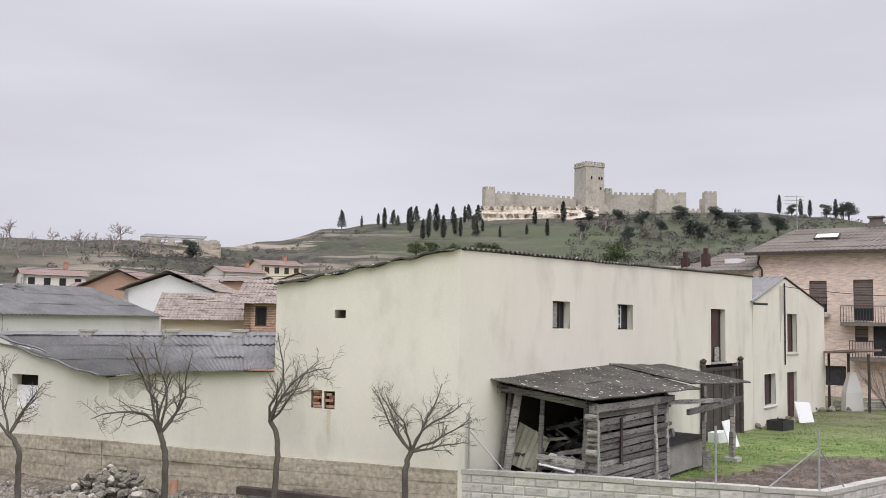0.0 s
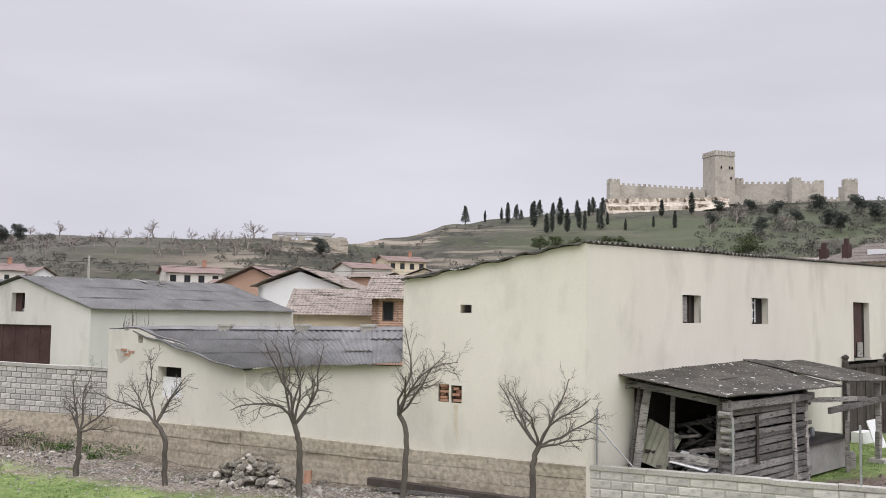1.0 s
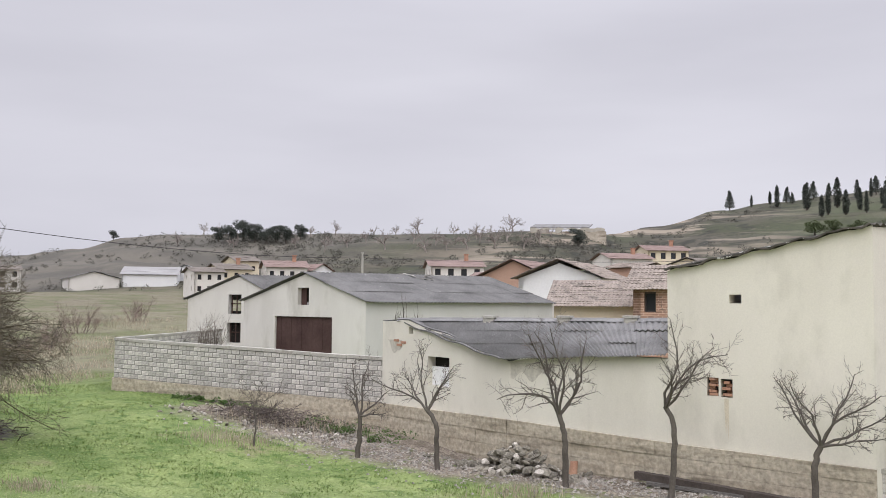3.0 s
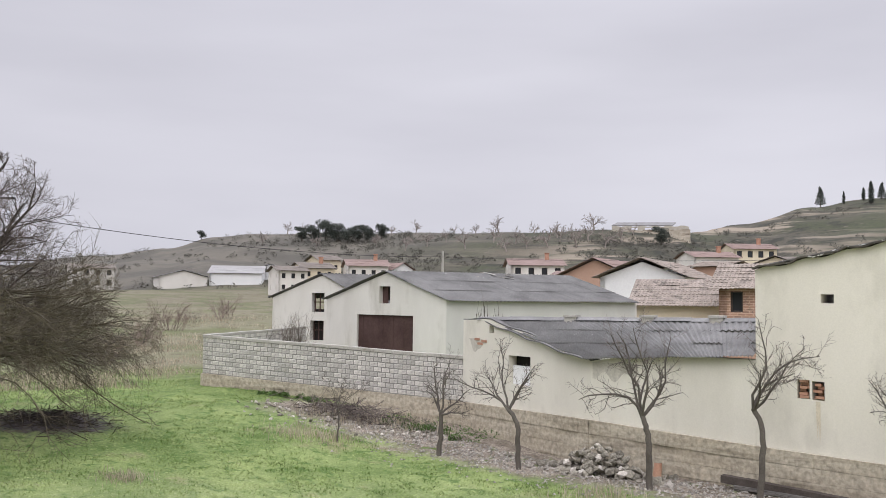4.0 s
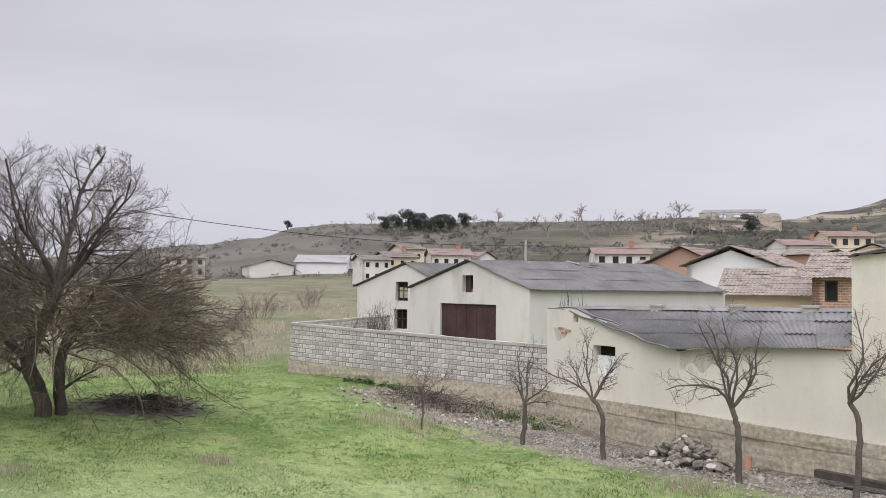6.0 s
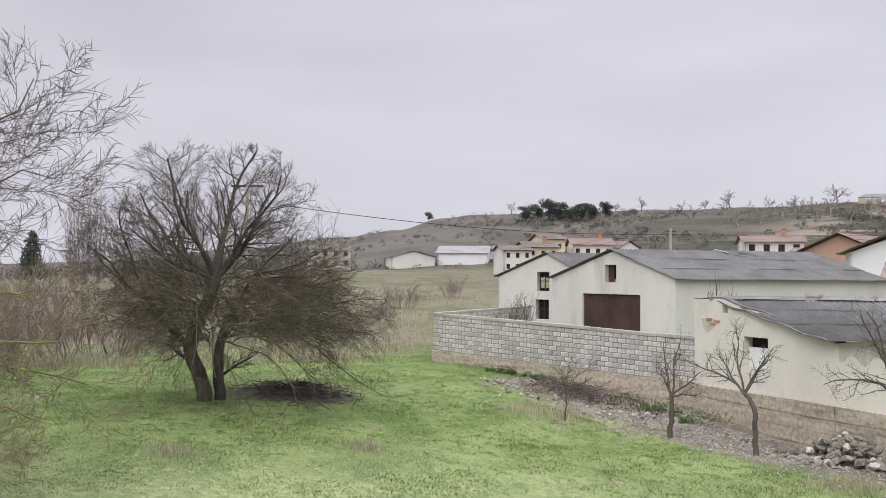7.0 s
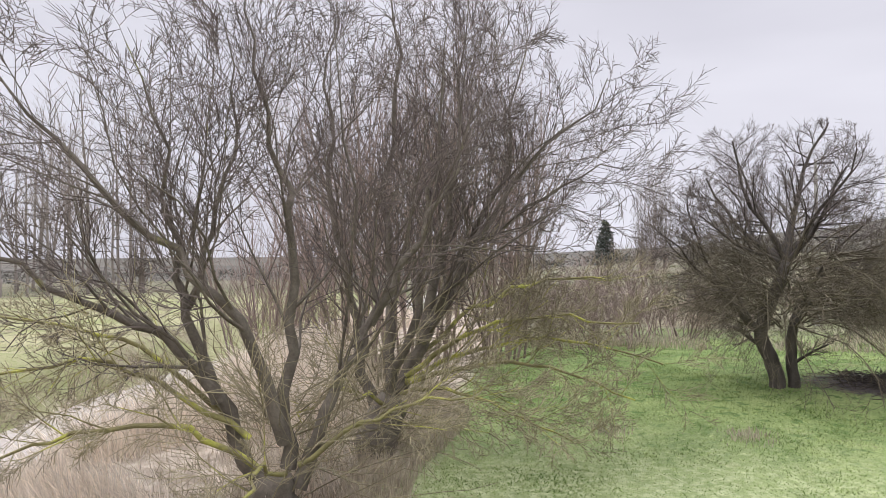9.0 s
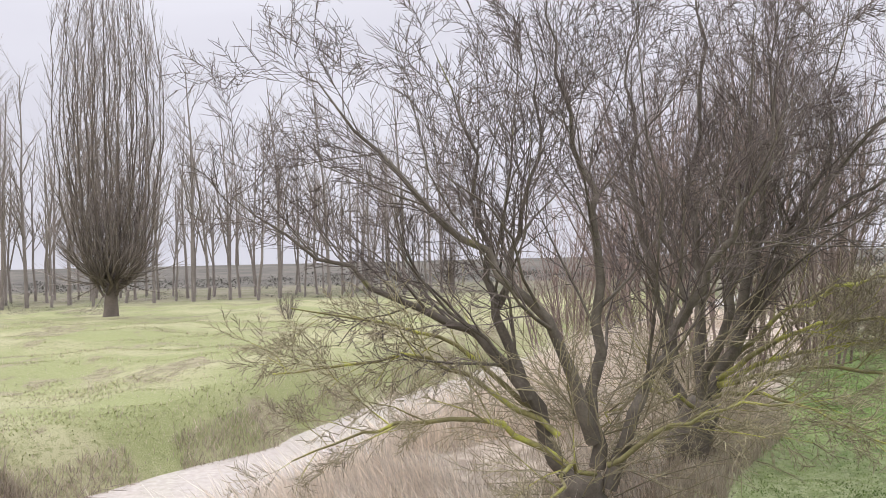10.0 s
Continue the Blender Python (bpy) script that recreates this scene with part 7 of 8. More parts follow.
for i in range(7):
    g.bar(pa.lerp(pb, i / 7) + Vector((0, 0, 0.01 * (i % 2))), pa.lerp(pb, (i + 1) / 7), 0.2, 0.17 - 0.008 * i)
part("timber", g, M_WOOD_DARK, beam)
g = Geo()
g.bar((-4.4, 21.4, 0.42), (-2.2, 20.85, 0.40), 0.14, 0.08)
part("plank", g, M_WOOD_GREY, beam)

# ---- stream, reeds and grass ----
g = Geo()
edge = []
for i, (x, y) in enumerate(STREAM):
    (xa, ya), (xb, yb) = STREAM[max(0, i - 1)], STREAM[min(len(STREAM) - 1, i + 1)]
    d = Vector((xb - xa, yb - ya, 0)).normalized()
    side = Vector((-d.y, d.x, 0)) * 3.4
    c = Vector((x, y, -0.2))
    edge.append((c - side, c + side))
for (a0, b0), (a1, b1) in zip(edge, edge[1:]):
    g.face(a0, b0, b1, a1)
solo("stream", g, M_WATER, "still stream water with the pale sky reflection put into its colour", "water", kind="structure")


def blades(name, mat, label, count, pick, hgt, wid, lean, seed, category, flop=0.28):
    r = random.Random(seed)
    v, f = [], []
    n = 0
    tries = 0
    while n < count and tries < count * 30:
        tries += 1
        got = pick(r)
        if got is None:
            continue
        x, y, s = got
        z = height(x, y) - 0.02
        h = hgt * s * r.uniform(0.6, 1.25)
        a = r.uniform(0, 6.2832)
        w = wid * r.uniform(0.7, 1.3)
        ca, sa = math.cos(a) * w, math.sin(a) * w
        lx, ly = r.gauss(lean[0], flop) * h, r.gauss(lean[1], flop) * h
        k = len(v)
        v.extend([(x - ca, y - sa, z), (x + ca, y + sa, z), (x + lx * 0.4 + ca * 0.7, y + ly * 0.4 + sa * 0.7, z + h * 0.62), (x + lx * 0.4 - ca * 0.7, y + ly * 0.4 - sa * 0.7, z + h * 0.62), (x + lx, y + ly, z + h * 0.92)])
        f.append((k, k + 1, k + 2, k + 3))
        f.append((k + 3, k + 2, k + 4))
        n += 1
    me = bpy.data.meshes.new(name)
    me.from_pydata(v, [], f)
    me.materials.append(mat)
    return tagged(new(name, me), label, category, kind="stuff")


def on_meadow(r):
    az, d = r.uniform(12, 126), 9 + 34 * r.random() ** 1.6
    p = at(az, d)
    if (stream_off(p.x, p.y) < 4.2 and p.x < -3) or (p.x < -6 and p.y + 0.35 * p.x < -2.8):
        return None
    if p.y > 18.3 - 0.17 * p.x and p.x > -19.5:
        return None
    if (p.x + 20.6) ** 2 + 1.6 * (p.y - 15.6) ** 2 < 4.0:
        return None
    k = noise.noise((p.x * 0.45, p.y * 0.45, 6))
    if k < -0.25 and r.random() < 0.6:
        return None
    return p.x, p.y, 0.7 + 0.8 * max(0, k) + 0.012 * d


def far_pasture(r):
    p = at(r.uniform(88, 128), 17 + 50 * r.random() ** 1.5)
    if stream_off(p.x, p.y) < 2.7 or p.y + 0.35 * p.x > -13.0:
        return None
    k = noise.noise((p.x * 0.3, p.y * 0.3, 2)) + 0.5 * noise.noise((p.x * 1.1, p.y * 1.1, 5))
    return (p.x, p.y, 0.8 + 1.2 * max(0, k)) if k > -0.1 or r.random() < 0.25 else None


blades("pasture_grass", M_GRASS_DRY, "rough green pasture grass beyond the stream", 40000, far_pasture, 0.055, 0.013, (0, 0), 31, "grass", 1.5)
blades("pasture_weeds", M_DRY, "dry straw-coloured weeds in the pasture beyond the stream", 9000, far_pasture, 0.13, 0.008, (0, 0), 32, "weeds", 0.6)
blades("meadow_grass", M_GRASS, "short bright green winter grass in uneven tufts", 170000, on_meadow, 0.055, 0.010, (0, 0), 3, "grass", 0.75)


def on_worn(r):
    p = at(r.uniform(25, 92), 8.5 + 12 * r.random() ** 1.3)
    if p.y + 0.35 * p.x < -3.0:
        return None
    return p.x, p.y, 0.8 + 0.5 * max(0, noise.noise((p.x * 0.5, p.y * 0.5, 1)))


blades("worn_grass", M_GRASS_PALE, "thin bleached pale green grass on the near bank", 60000, on_worn, 0.045, 0.008, (0, 0), 13, "grass", 0.9)


def rough_field(r):
    p = at(r.uniform(36, 78), 34 + 60 * r.random() ** 1.3)
    k = noise.noise((p.x * 0.12, p.y * 0.12, 15)) + 0.5 * noise.noise((p.x * 0.5, p.y * 0.5, 16))
    if k < 0.02 or stream_off(p.x, p.y) < 4 or (p.x > -27.5 and p.y > 23):
        return None
    return p.x, p.y, 0.5 + 1.3 * k


blades("field_weeds", M_DRY, "brown dead weeds standing in the rough field", 22000, rough_field, 0.42, 0.012, (0, 0), 34, "weeds", 0.4)


def far_bank(r):
    p = at(r.uniform(92, 126), 15 + 30 * r.random())
    off = stream_off(p.x, p.y)
    if p.y + 0.35 * p.x > -13.6 or not 2.5 < off < 3.6 or noise.noise((p.x * 0.5, p.y * 0.5, 12)) < -0.15:
        return None
    return p.x, p.y, r.uniform(0.5, 1.2)


blades("bank_tufts", M_DRY, "dry brown tufts along the far edge of the stream", 6000, far_bank, 0.28, 0.009, (0, 0), 33, "weeds", 0.5)


def yard_grass(r):
    x, y = r.uniform(3, 24), r.uniform(20, 47)
    q = (Vector((x, y, 0)) - P2).dot(n_out)
    if q < 0.3 or (x > 5.5 and y < 30 and 0.9 * x - y > -19.2):
        return None
    return x, y, 1.0


blades("yard_grass", M_GRASS, "thin grass growing in the yard", 16000, yard_grass, 0.06, 0.018, (0, 0), 4, "grass")


def on_reed(r):
    t = r.random()
    x = lerp(-6, -46, t ** 1.4)
    y = curve_at([(-46, 1.2), (-33, -3.0), (-23, -5.2), (-17, -7.6), (-6, -12.5)], x) + 1.5 + (5.4 + 2.5 * smooth01((x + 24) / 8)) * r.random() ** 0.85
    if noise.noise((x * 0.4, y * 0.4, 2)) < -0.12:
        return None
    return x, y, r.uniform(0.5, 1.0) + 0.5 * max(0, noise.noise((x * 0.25, y * 0.25, 5)))


blades("dry_reeds", M_REED, "bleached dry reeds leaning along the stream bank", 52000, on_reed, 1.05, 0.010, (-0.1, -0.35), 5, "reeds")


def on_brush(r):
    a = r.random()
    x = lerp(-11, -32, a)
    y = curve_at([(-32, 3.4), (-20, 4.2), (-14, 1.9), (-11, 0.6)], x) - abs(r.gauss(0, 1.9)) + 0.4
    return x, y, r.uniform(0.4, 1.2)


blades("bank_brush", M_DRY, "brown dead weeds and bramble stems on the bank", 30000, on_brush, 0.36, 0.007, (0.0, 0.0), 6, "weeds")


def in_clumps(places, rad):
    def pick(r):
        x, y, s = r.choice(places)
        return x + r.gauss(0, rad * s), y + r.gauss(0, rad * s), s
    return pick


blades("dead_weeds", M_DRY, "tufts of brown dead weeds in the grass", 2600, in_clumps([(-6.7, 18.9, 0.9), (-15.5, 19.6, 0.9), (-14.6, 20.0, 0.7), (-15.2, 22.9, 1.3), (-16.6, 22.8, 1.2), (-14.0, 23.4, 1.1), (-17.6, 7.0, 0.5), (-16.5, 9.5, 0.5), (-14.9, 13.2, 0.5)], 0.5), 0.3, 0.007, (0, 0), 8, "weeds")
blades("stream_sedge", M_DRY, "dark brown sedge at the water's edge", 1600, lambda r: (r.uniform(-17.5, -15.5), r.uniform(-11.6, -10.4), r.uniform(0.4, 1.0)), 0.7, 0.01, (0.05, 0.1), 9, "sedge")
# burnt heap of cut branches
g = Geo()
rb2_ = random.Random(3)
for i in range(520):
    a, q = rb2_.uniform(0, 6.283), 1.0 * abs(rb2_.gauss(0, 1))
    c = Vector((-20.5 + math.cos(a) * q, 15.7 + math.sin(a) * q * 0.75, 0))
    c.z = height(c.x, c.y) + 0.02 + rb2_.random() * 0.09
    d = Vector((rb2_.gauss(0, 1), rb2_.gauss(0, 1), rb2_.gauss(0, 0.3))).normalized() * rb2_.uniform(0.1, 0.35)
    g.tube([c - d, c + d], [0.012, 0.008], 3)
solo("burnt_brush", g, M_WOOD_DARK, "flat dark heap of burnt twigs in the grass", "brush pile", kind="stuff")
# heap of dead cut twigs under the block wall
g = Geo()
for i in range(420):
    c = Vector((-16.2 + rb2_.gauss(0, 0.9), 22.9 + rb2_.gauss(0, 0.4), 0))
    c.z = height(c.x, c.y) + 0.03 + rb2_.random() * 0.35
    d = Vector((rb2_.gauss(0, 1), rb2_.gauss(0, 1), rb2_.gauss(0, 0.4))).normalized() * rb2_.uniform(0.12, 0.4)
    g.tube([c - d, c + d], [0.011, 0.007], 3)
solo("dead_brush", g, M_TWIG_BROWN, "dark heap of dead cut twigs below the block wall", "brush pile", kind="stuff")
# brambles at the foot of the block wall
g = Geo()
for x, y, s in ((-13.3, 23.6, 0.55), (-13.7, 23.2, 0.45), (-18.3, 24.2, 0.3), (-19.2, 24.25, 0.28), (-20.3, 24.2, 0.25), (-12.8, 23.0, 0.4)):
    p = ground_at(x, y)
    for i in range(7):
        q = ground_at(p.x + rnd.gauss(0, s * 1.3), p.y + rnd.gauss(0, s * 0.35))
        k = s * rnd.uniform(0.3, 0.75)
        clump(g, (q.x, q.y, q.z + k * 0.35), k, k * rnd.uniform(0.4, 0.9), 70, 0.06, rnd)
solo("bramble", g, M_LEAF, "green bramble growing at the foot of the block wall", "bramble", kind="stuff")
# bare shrubs: behind the curved wall, in the neighbour's yard, at the stream edge
for k, (x, y, h, lab, mt) in enumerate(((-25.5, 32.0, 2.2, "bare brown shrub behind the curved wall", M_TWIG), (-26.8, 30.5, 1.8, "bare brown shrub behind the curved wall", M_TWIG), (23.0, 46.5, 2.6, "bare garden shrub near the apartment house", M_TWIG),
                                        (26.0, 49.0, 2.4, "bare garden shrub near the apartment house", M_TWIG), (24.6, 45.4, 1.6, "bare garden shrub near the apartment house", M_TWIG), (-12.6, -8.4, 1.9, "reddish bare shrub at the stream edge", M_TWIG_RED),
                                        (-33, 24.5, 1.3, "low bare bush in the rough field", M_TWIG_RED), (-38, 33, 1.5, "low bare bush in the rough field", M_TWIG_RED), (-44, 40, 1.6, "low bare bush in the rough field", M_TWIG), (-60, -18, 1.8, "low bare bush in the meadow", M_TWIG))):
    tr = Tree(700 + k, [(0, 0, 0, 0, 1), (8, 0.5, 30, 0.04, 0.4), (5, 0.5, 34, 0.03, 0.4), (3, 0.5, 34, 0.0, 0.5)], 0.1)
    rr = random.Random(k)
    for i in range(12):
        a = rr.uniform(0, 6.28)
        tr.grow(Vector((math.cos(a) * 0.15, math.sin(a) * 0.15, -0.1)), Vector((math.cos(a) * 0.5, math.sin(a) * 0.5, 1)), h * rr.uniform(0.7, 1.1), 0.022, 1)
    tree_thing("bare_shrub", lab, tr, mt, mt, tuple(ground_at(x, y)), category="shrub")
# pergola and pale tarpaulin in the neighbour's yard
perg = thing("garden_pergola", tuple(at(-24.2, 50, 0.3)), "small pergola with dark red roof in the neighbouring yard", "pergola")
ga, gb = at(-23.1, 52), at(-25.2, 50.5)
g = Geo()
g.bar(ga + Vector((0, 0, 3.25)), gb + Vector((0, 0, 3.45)), 2.0, 0.1)
part("roof", g, M_TILE_RED, perg)
for q in (ga, ga.lerp(gb, 0.5), gb):
    g = Geo()
    g.bar(q + Vector((0, 0, 0.2)), q + Vector((0, 0, 3.25)), 0.1, 0.1)
    part("post", g, M_WOOD_DARK, perg)
g = Geo()
c = at(-24.3, 51, 0.2)
def barbecue_ring(w, d, z):
    return [c + Vector(p) for p in ((-w, -d, z), (w, -d, z), (w, d, z), (-w, d, z))]
g.hull(barbecue_ring(0.45, 0.3, 0), barbecue_ring(0.42, 0.28, 1.1))
g.hull(barbecue_ring(0.42, 0.28, 1.105), barbecue_ring(0.14, 0.14, 2.1))
solo("garden_barbecue", g, M_STUCCO_GREY, "grey rendered garden barbecue with a tapering hood", "barbecue")

# ---- castle on the hill ----
castle = thing("castle", tuple(at(-9.0, 425, 50)), "pale stone castle with tall keep and crenellated walls", "castle")


def up(az_el_dist):
    az, el, d = az_el_dist
    return at(az, d, EYE + d * math.tan(radians(el)))


def rampart(az0, el0, d0, az1, el1, d1, base0, base1, thick=2.0, name="rampart", teeth=True, tooth=1.0):
    a, b = at(az0, d0), at(az1, d1)
    z0, z1 = EYE + d0 * math.tan(radians(el0)), EYE + d1 * math.tan(radians(el1))
    y0, y1 = EYE + d0 * math.tan(radians(base0)), EYE + d1 * math.tan(radians(base1))
    m = frame_of(a, b)
    L = (b - a).length
    g = Geo()
    g.hull([m @ Vector((0, 0, y0)), m @ Vector((L, 0, y1)), m @ Vector((L, thick, y1)), m @ Vector((0, thick, y0))],
           [m @ Vector((0, 0, z0 - tooth)), m @ Vector((L, 0, z1 - tooth)), m @ Vector((L, thick, z1 - tooth)), m @ Vector((0, thick, z0 - tooth))])
    w = part(name, g, M_STONE, castle)
    n = max(3, int(L / 2.3))
    if teeth:
        for i in range(n):
            u = L * (i + 0.25) / n
            v = u + L / n * 0.5
            zz, zt = lerp(z0, z1, u / L) - tooth + 0.01, lerp(z0, z1, u / L)
            g = Geo()
            g.box(u, 0, zz, v, 0.8, zt, m)
            part("merlon", g, M_STONE, w)
    return m, L


def tower(az, d, w, z_el, b_el, name="turret", turn=20, teeth=4, h_tooth=1.3):
    c = at(az, d)
    z, y = EYE + d * math.tan(radians(z_el)), EYE + d * math.tan(radians(b_el))
    m = Matrix.Translation(c) @ Matrix.Rotation(radians(az + turn), 4, "Z")
    g = Geo()
    s = w / 2
    k = 1.04
    g.hull([m @ Vector(p) for p in ((-s * k, -s * k, y), (s * k, -s * k, y), (s * k, s * k, y), (-s * k, s * k, y))],
           [m @ Vector(p) for p in ((-s, -s, z - h_tooth), (s, -s, z - h_tooth), (s, s, z - h_tooth), (-s, s, z - h_tooth))])
    t = part(name, g, M_STONE, castle)
    g = Geo()
    e = 0.3 if name == "keep" else 0.08
    g.box(-s - e, -s - e, z - h_tooth - 0.8, s + e, s + e, z - h_tooth, m)
    part("cornice", g, M_STONE, t)
    for side in range(4):
        mm = m @ Matrix.Rotation(radians(90 * side), 4, "Z")
        for i in range(teeth):
            u = lerp(-s - e, s + e, (i + 0.2) / teeth)
            g = Geo()
            g.box(u, -s - e, z - h_tooth + 0.01, u + (w + 2 * e) / teeth * 0.58, -s - e + 0.7, z, mm)
            part("merlon", g, M_STONE, t)
    return m, s, y, z, t


km, ks, ky, kz, kt = tower(-9.2, 426, 9.9, 9.93, 7.1, "keep", 33, 7, 1.4)
# keep windows: black boxes on the face, coloured like shaded holes
for mm, u, z in ((km, 1.8, 0.62), (km, 3.2, 0.62), (km, 2.6, 0.4), (km, -2.4, 0.62)):
    g = Geo()
    zz = lerp(ky, kz, z)
    g.box(u, -ks - 0.35, zz, u + 0.7, -ks - 0.25, zz + 1.2, mm)
    part("window", g, M_SHADE, kt)
rampart(-3.0, 8.25, 415, -8.4, 7.85, 424, 7.2, 7.2)
tower(-2.85, 414, 4.6, 8.45, 6.7, "turret", 20, 3)
rampart(-10.0, 8.15, 428, -13.3, 8.05, 424, 7.1, 6.9)
rampart(-13.3, 8.15, 424, -15.0, 7.95, 430, 6.9, 6.9)
tower(-13.55, 421, 4.0, 8.25, 6.75, "turret", 15, 3)
tower(-14.85, 432, 3.4, 8.05, 6.9, "turret", 15, 3)
tower(-10.35, 430, 3.2, 8.35, 7.0, "turret", 25, 2)
rampart(-15.9, 7.75, 432, -16.5, 7.8, 430, 6.8, 6.8, teeth=False)
tower(-16.5, 428, 5.2, 8.05, 6.75, "turret", 15, 3)
rampart(-3.2, 7.42, 412, -10.4, 7.38, 418, 6.8, 6.8, name="outer_wall", tooth=0.8)
rampart(-10.4, 7.2, 418, -16.0, 7.05, 424, 6.5, 6.5, name="outer_wall", tooth=0.9)
# rock shelf under the walls
rock = Geo()
N = 60
for j in range(5):
    for i in range(N):
        def rp(i, j):
            az = lerp(-2.35, -9.8, i / N)
            el = lerp(6.3, 7.25, j / 4) + 0.05 * noise.noise((i * 0.5, j, 0)) - 0.35 * smooth01((i / N - 0.6) / 0.4) * (1 - j / 4) * -1
            d = 398 + 3 * j + 3.5 * noise.noise((i * 0.6, j * 1.7, 4)) + (2.5 if j % 2 else 0)
            return up((az, el, d))
        if j < 4:
            rock.face(rp(i, j), rp(i + 1, j), rp(i + 1, j + 1), rp(i, j + 1))
part("rock_shelf", rock, M_ROCK, castle, "weathered limestone shelf")

# ruined building on the left-hand hill
ruin = thing("hilltop_ruin", tuple(up((16.2, 4.4, 335))), "long low roofless stone building on the hilltop", "ruin")
ra, rb2 = at(18.6, 334), at(13.95, 328)
mr = frame_of(ra, rb2)
lr = (rb2 - ra).length
zr = EYE + 331 * math.tan(radians(4.3))
part("wall", wall_geo(mr, 0, lr, zr - 4, lambda u: zr + 2.3 - 0.6 * (u / lr) + 0.25 * math.sin(u * 1.3), [(7, zr + 0.6, 9.5, zr + 1.6), (12, zr + 0.6, 17, zr + 1.5)], 0.6, 20), M_STONE, ruin)
g = Geo()
g.hull([mr @ Vector(p) for p in ((0, 0, zr + 2.4), (lr * 0.8, 0, zr + 1.9), (lr * 0.8, 6, zr + 3.4), (0.5, 6, zr + 3.9))],
       [mr @ Vector(p) for p in ((0, 0, zr + 2.7), (lr * 0.8, 0, zr + 2.2), (lr * 0.8, 6, zr + 3.7), (0.5, 6, zr + 4.2))])
part("roof", g, M_FIBRE, ruin)
part("low_wall", wall_geo(mr @ Matrix.Translation((0, -3, 0)), -1, lr + 1, zr - 5, lambda u: zr + 0.3 + 0.3 * math.sin(u), [], 0.6, 20), M_ROCK, ruin)

# winter scrub over the slopes
rnd = random.Random(31)
g = Geo()
count = 0
while count < 2300:
    az = rnd.uniform(-30, 56)
    t = rnd.random()
    rf, rr = curve_at(FOOT, az), curve_at(RIDGE, az)
    d = lerp(rf + 5, rr - 8, t)
    p = at(az, d)
    dens = noise.noise((p.x * 0.018, p.y * 0.018, 7)) + (0.12 if az < -8 and t > 0.45 else (-0.15 if az < -8 else 0)) - (0.5 if -8 < az < 4 else 0.1) + (0.25 if az > 30 and t > 0.6 else 0)
    if az > 36 and t < 0.75 and rnd.random() < 0.75:
        continue
    if rnd.random() > dens + 0.38:
        continue
    p = ground_at(p.x, p.y)
    s = rnd.uniform(0.5, 1.5) * (1.5 if az < -8 else 1)
    clump(g, (p.x, p.y, p.z + s * 0.45), s * 1.1, s * 0.8, 70 if az < -8 else 44, 0.26 * s + 0.08, rnd)
    count += 1
solo("hillside_scrub", g, M_SCRUB, "grey-brown winter scrub scattered over the hillsides", "scrub", kind="stuff")
g = Geo()
for i in range(700):
    az = rnd.uniform(40, 128)
    d = rnd.uniform(45, 150) if az < 100 else rnd.uniform(78, 150)
    if az < 62 and d > 95:
        continue
    p = at(az, d)
    if noise.noise((p.x * 0.05, p.y * 0.05, 9)) < 0.02 or stream_off(p.x, p.y) < 4:
        continue
    p = ground_at(p.x, p.y)
    s = rnd.uniform(0.35, 1.1)
    clump(g, (p.x, p.y, p.z + s * 0.18), s * 1.3, s * 0.4, 150, 0.05 * s + 0.03, rnd)
solo("valley_scrub", g, M_SCRUB, "low brown winter scrub across the valley fields", "scrub", kind="stuff")
g = Geo()
for i in range(900):
    az = rnd.uniform(52, 128)
    d = rnd.uniform(170, 330)
    p = ground_at(*at(az, d).to_2d())
    s = rnd.uniform(0.8, 2.0)
    s *= 0.5 + 0.9 * abs(noise.noise((p.x * 0.02, p.y * 0.02, 3)))
    clump(g, (p.x, p.y, p.z + s * 0.6), s * 2.2, s, 34, 0.35 * s, rnd)
solo("distant_hedges", g, M_SCRUB, "distant line of bare hedges at the horizon", "hedge", kind="stuff")

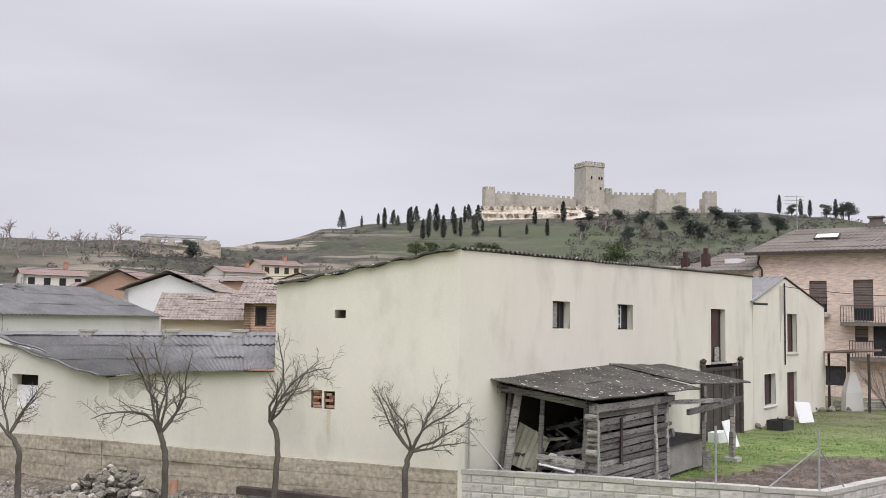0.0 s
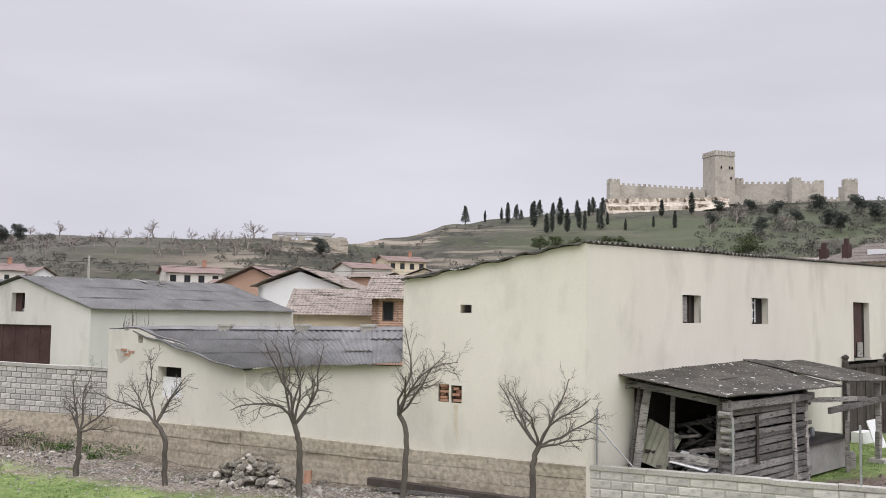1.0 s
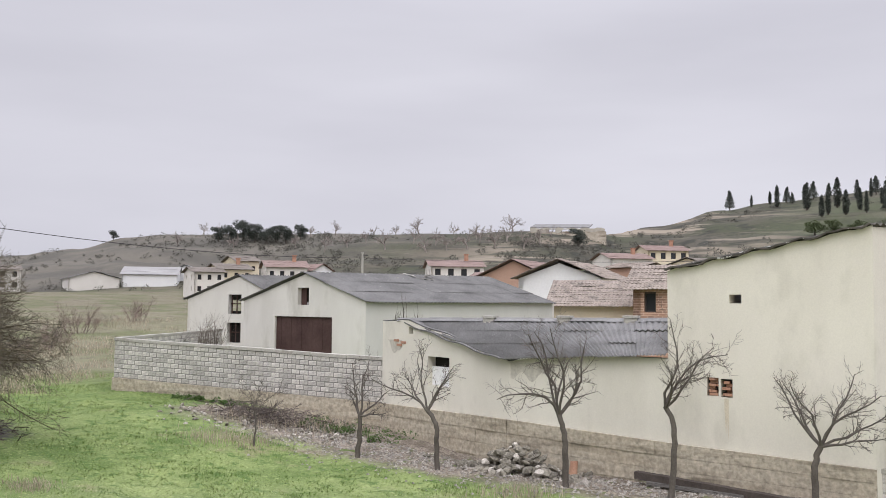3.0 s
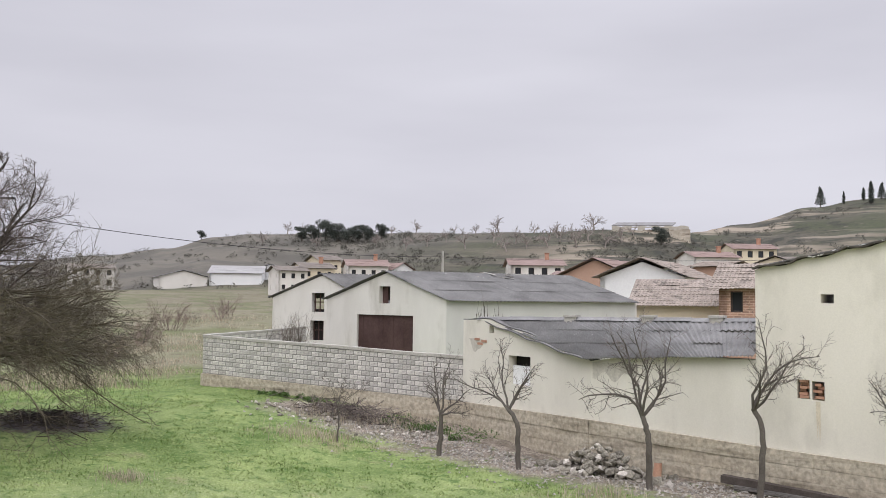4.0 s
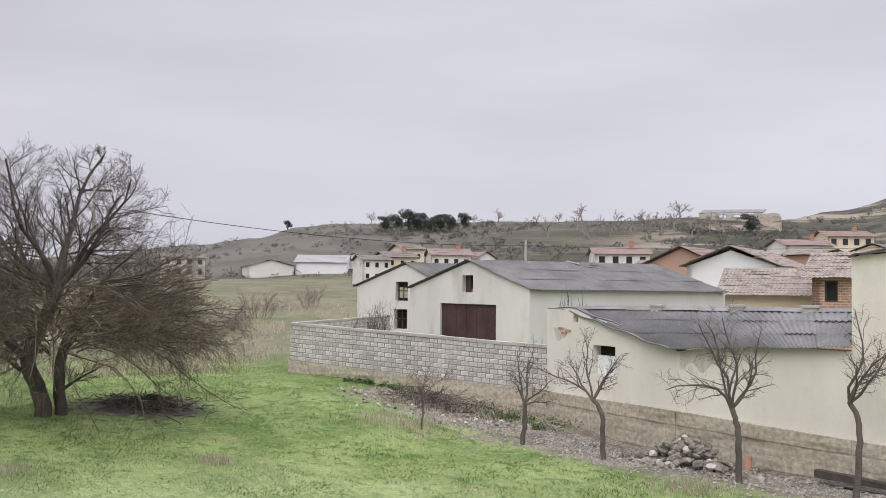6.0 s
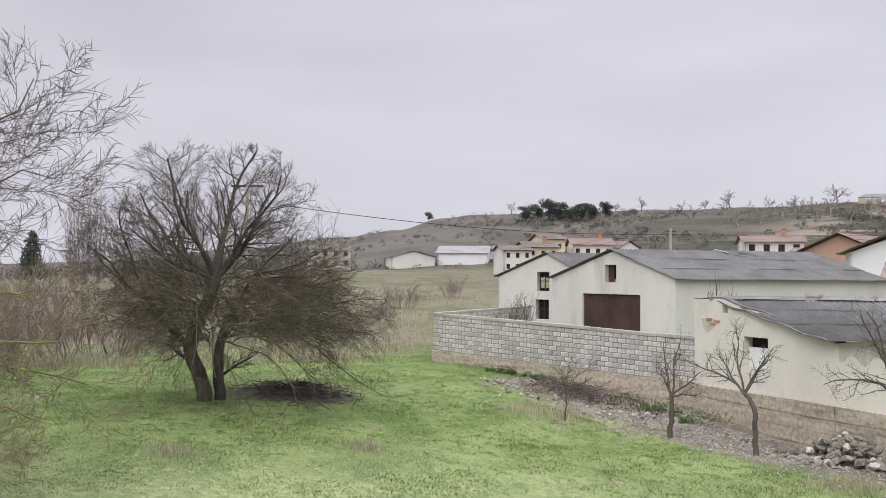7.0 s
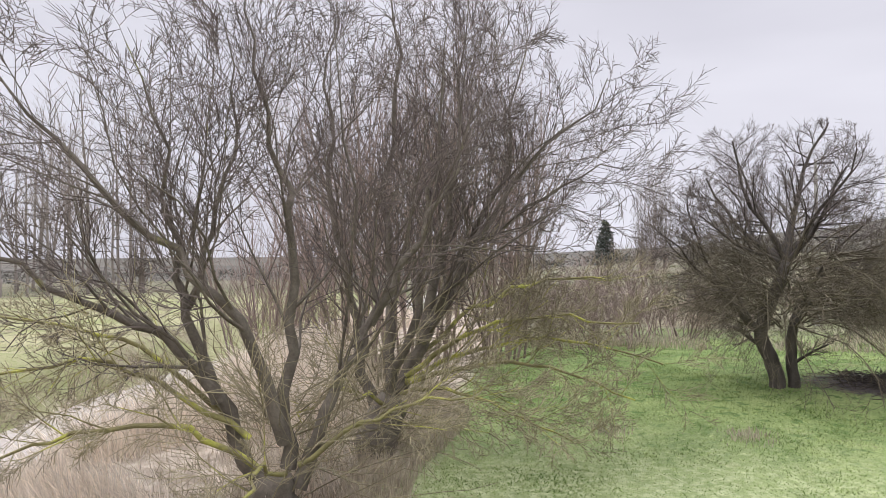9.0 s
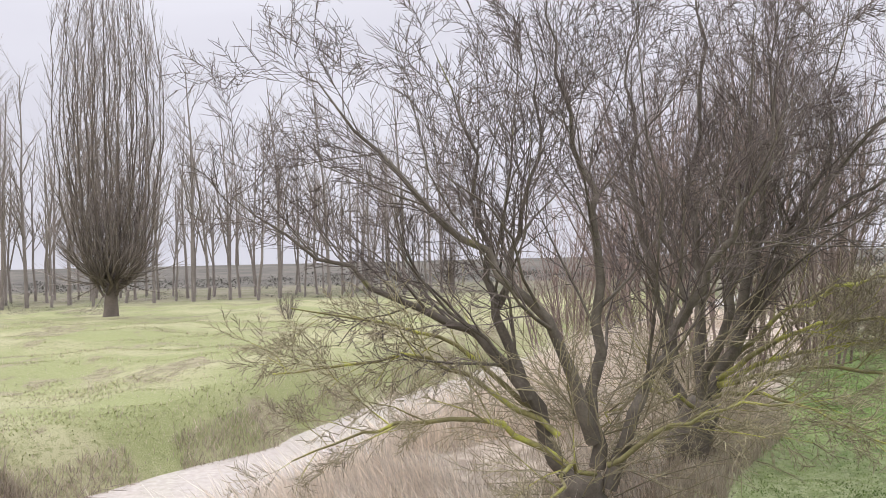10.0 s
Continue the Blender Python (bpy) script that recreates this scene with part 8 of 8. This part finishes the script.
# overhead cable and its poles
pole_a, pole_b = at(29.27, 64), at(55.7, 47)
for nm, p, h in (("a", pole_a, 8.0), ("b", pole_b, 9.3)):
    th = thing("utility_pole", (p.x, p.y, 0.5), "slim grey utility pole carrying one cable", "pole", "utility poles")
    g = Geo()
    g.tube([(p.x, p.y, 0.3), (p.x, p.y, h)], [0.12, 0.08], 8)
    part("pole", g, M_CAP, th)
    g = Geo()
    w = 0.3 if nm == "a" else 0.65
    g.bar((p.x - w, p.y - w * 0.8, h - 0.2), (p.x + w, p.y + w * 0.8, h - 0.2), 0.06 if nm == "a" else 0.1)
    part("crossbar", g, M_IRON, th)


def cable(a, b, sag, rad=0.016):
    g = Geo()
    pts = []
    for i in range(25):
        t = i / 24
        q = Vector(a).lerp(Vector(b), t)
        pts.append(q + Vector((0, 0, -sag * 4 * t * (1 - t))))
    g.tube(pts, [rad] * 25, 4)
    return g


solo("overhead_cable", cable((pole_b.x, pole_b.y, 8.4), (pole_a.x, pole_a.y, 7.6), 0.55, 0.022), M_IRON, "thin black overhead cable sagging between poles", "cable")
solo("overhead_cable", cable((pole_a.x, pole_a.y, 7.6), tuple(P3 + Vector((0, 2, 6.9))), 0.5, 0.014), M_IRON, "thin black overhead cable above the roofs", "cable")
solo("house_cable", cable(tuple(P2 + WD * 25.5 + n_out * 0.05 + Vector((0, 0, 6.4))), tuple(at(-31, 58, 6.6)), 0.3, 0.02), M_IRON, "black cable strung from the annex wall", "cable")
# roof aerials
for nm, base, h, arms in (("a", mfl @ Vector((1.6, 4.2, 10.9)), 2.6, 3), ("b", at(-5.2, 90, 4), 4.6, 2)):
    th = thing("tv_aerial", tuple(base), "thin metal television aerial on a mast", "aerial")
    g = Geo()
    g.tube([base, base + Vector((0, 0, h))], [0.03, 0.025], 5)
    part("mast", g, M_METAL, th)
    for i in range(arms):
        g = Geo()
        z = h - 0.1 - i * 0.25
        g.bar(base + Vector((-0.8, 0, z)), base + Vector((0.5, 0, z)), 0.03)
        for q in range(5):
            g.bar(base + Vector((-0.8 + q * 0.25, -0.25, z)), base + Vector((-0.8 + q * 0.25, 0.25, z)), 0.015)
        part("antenna_arm", g, M_METAL, th)
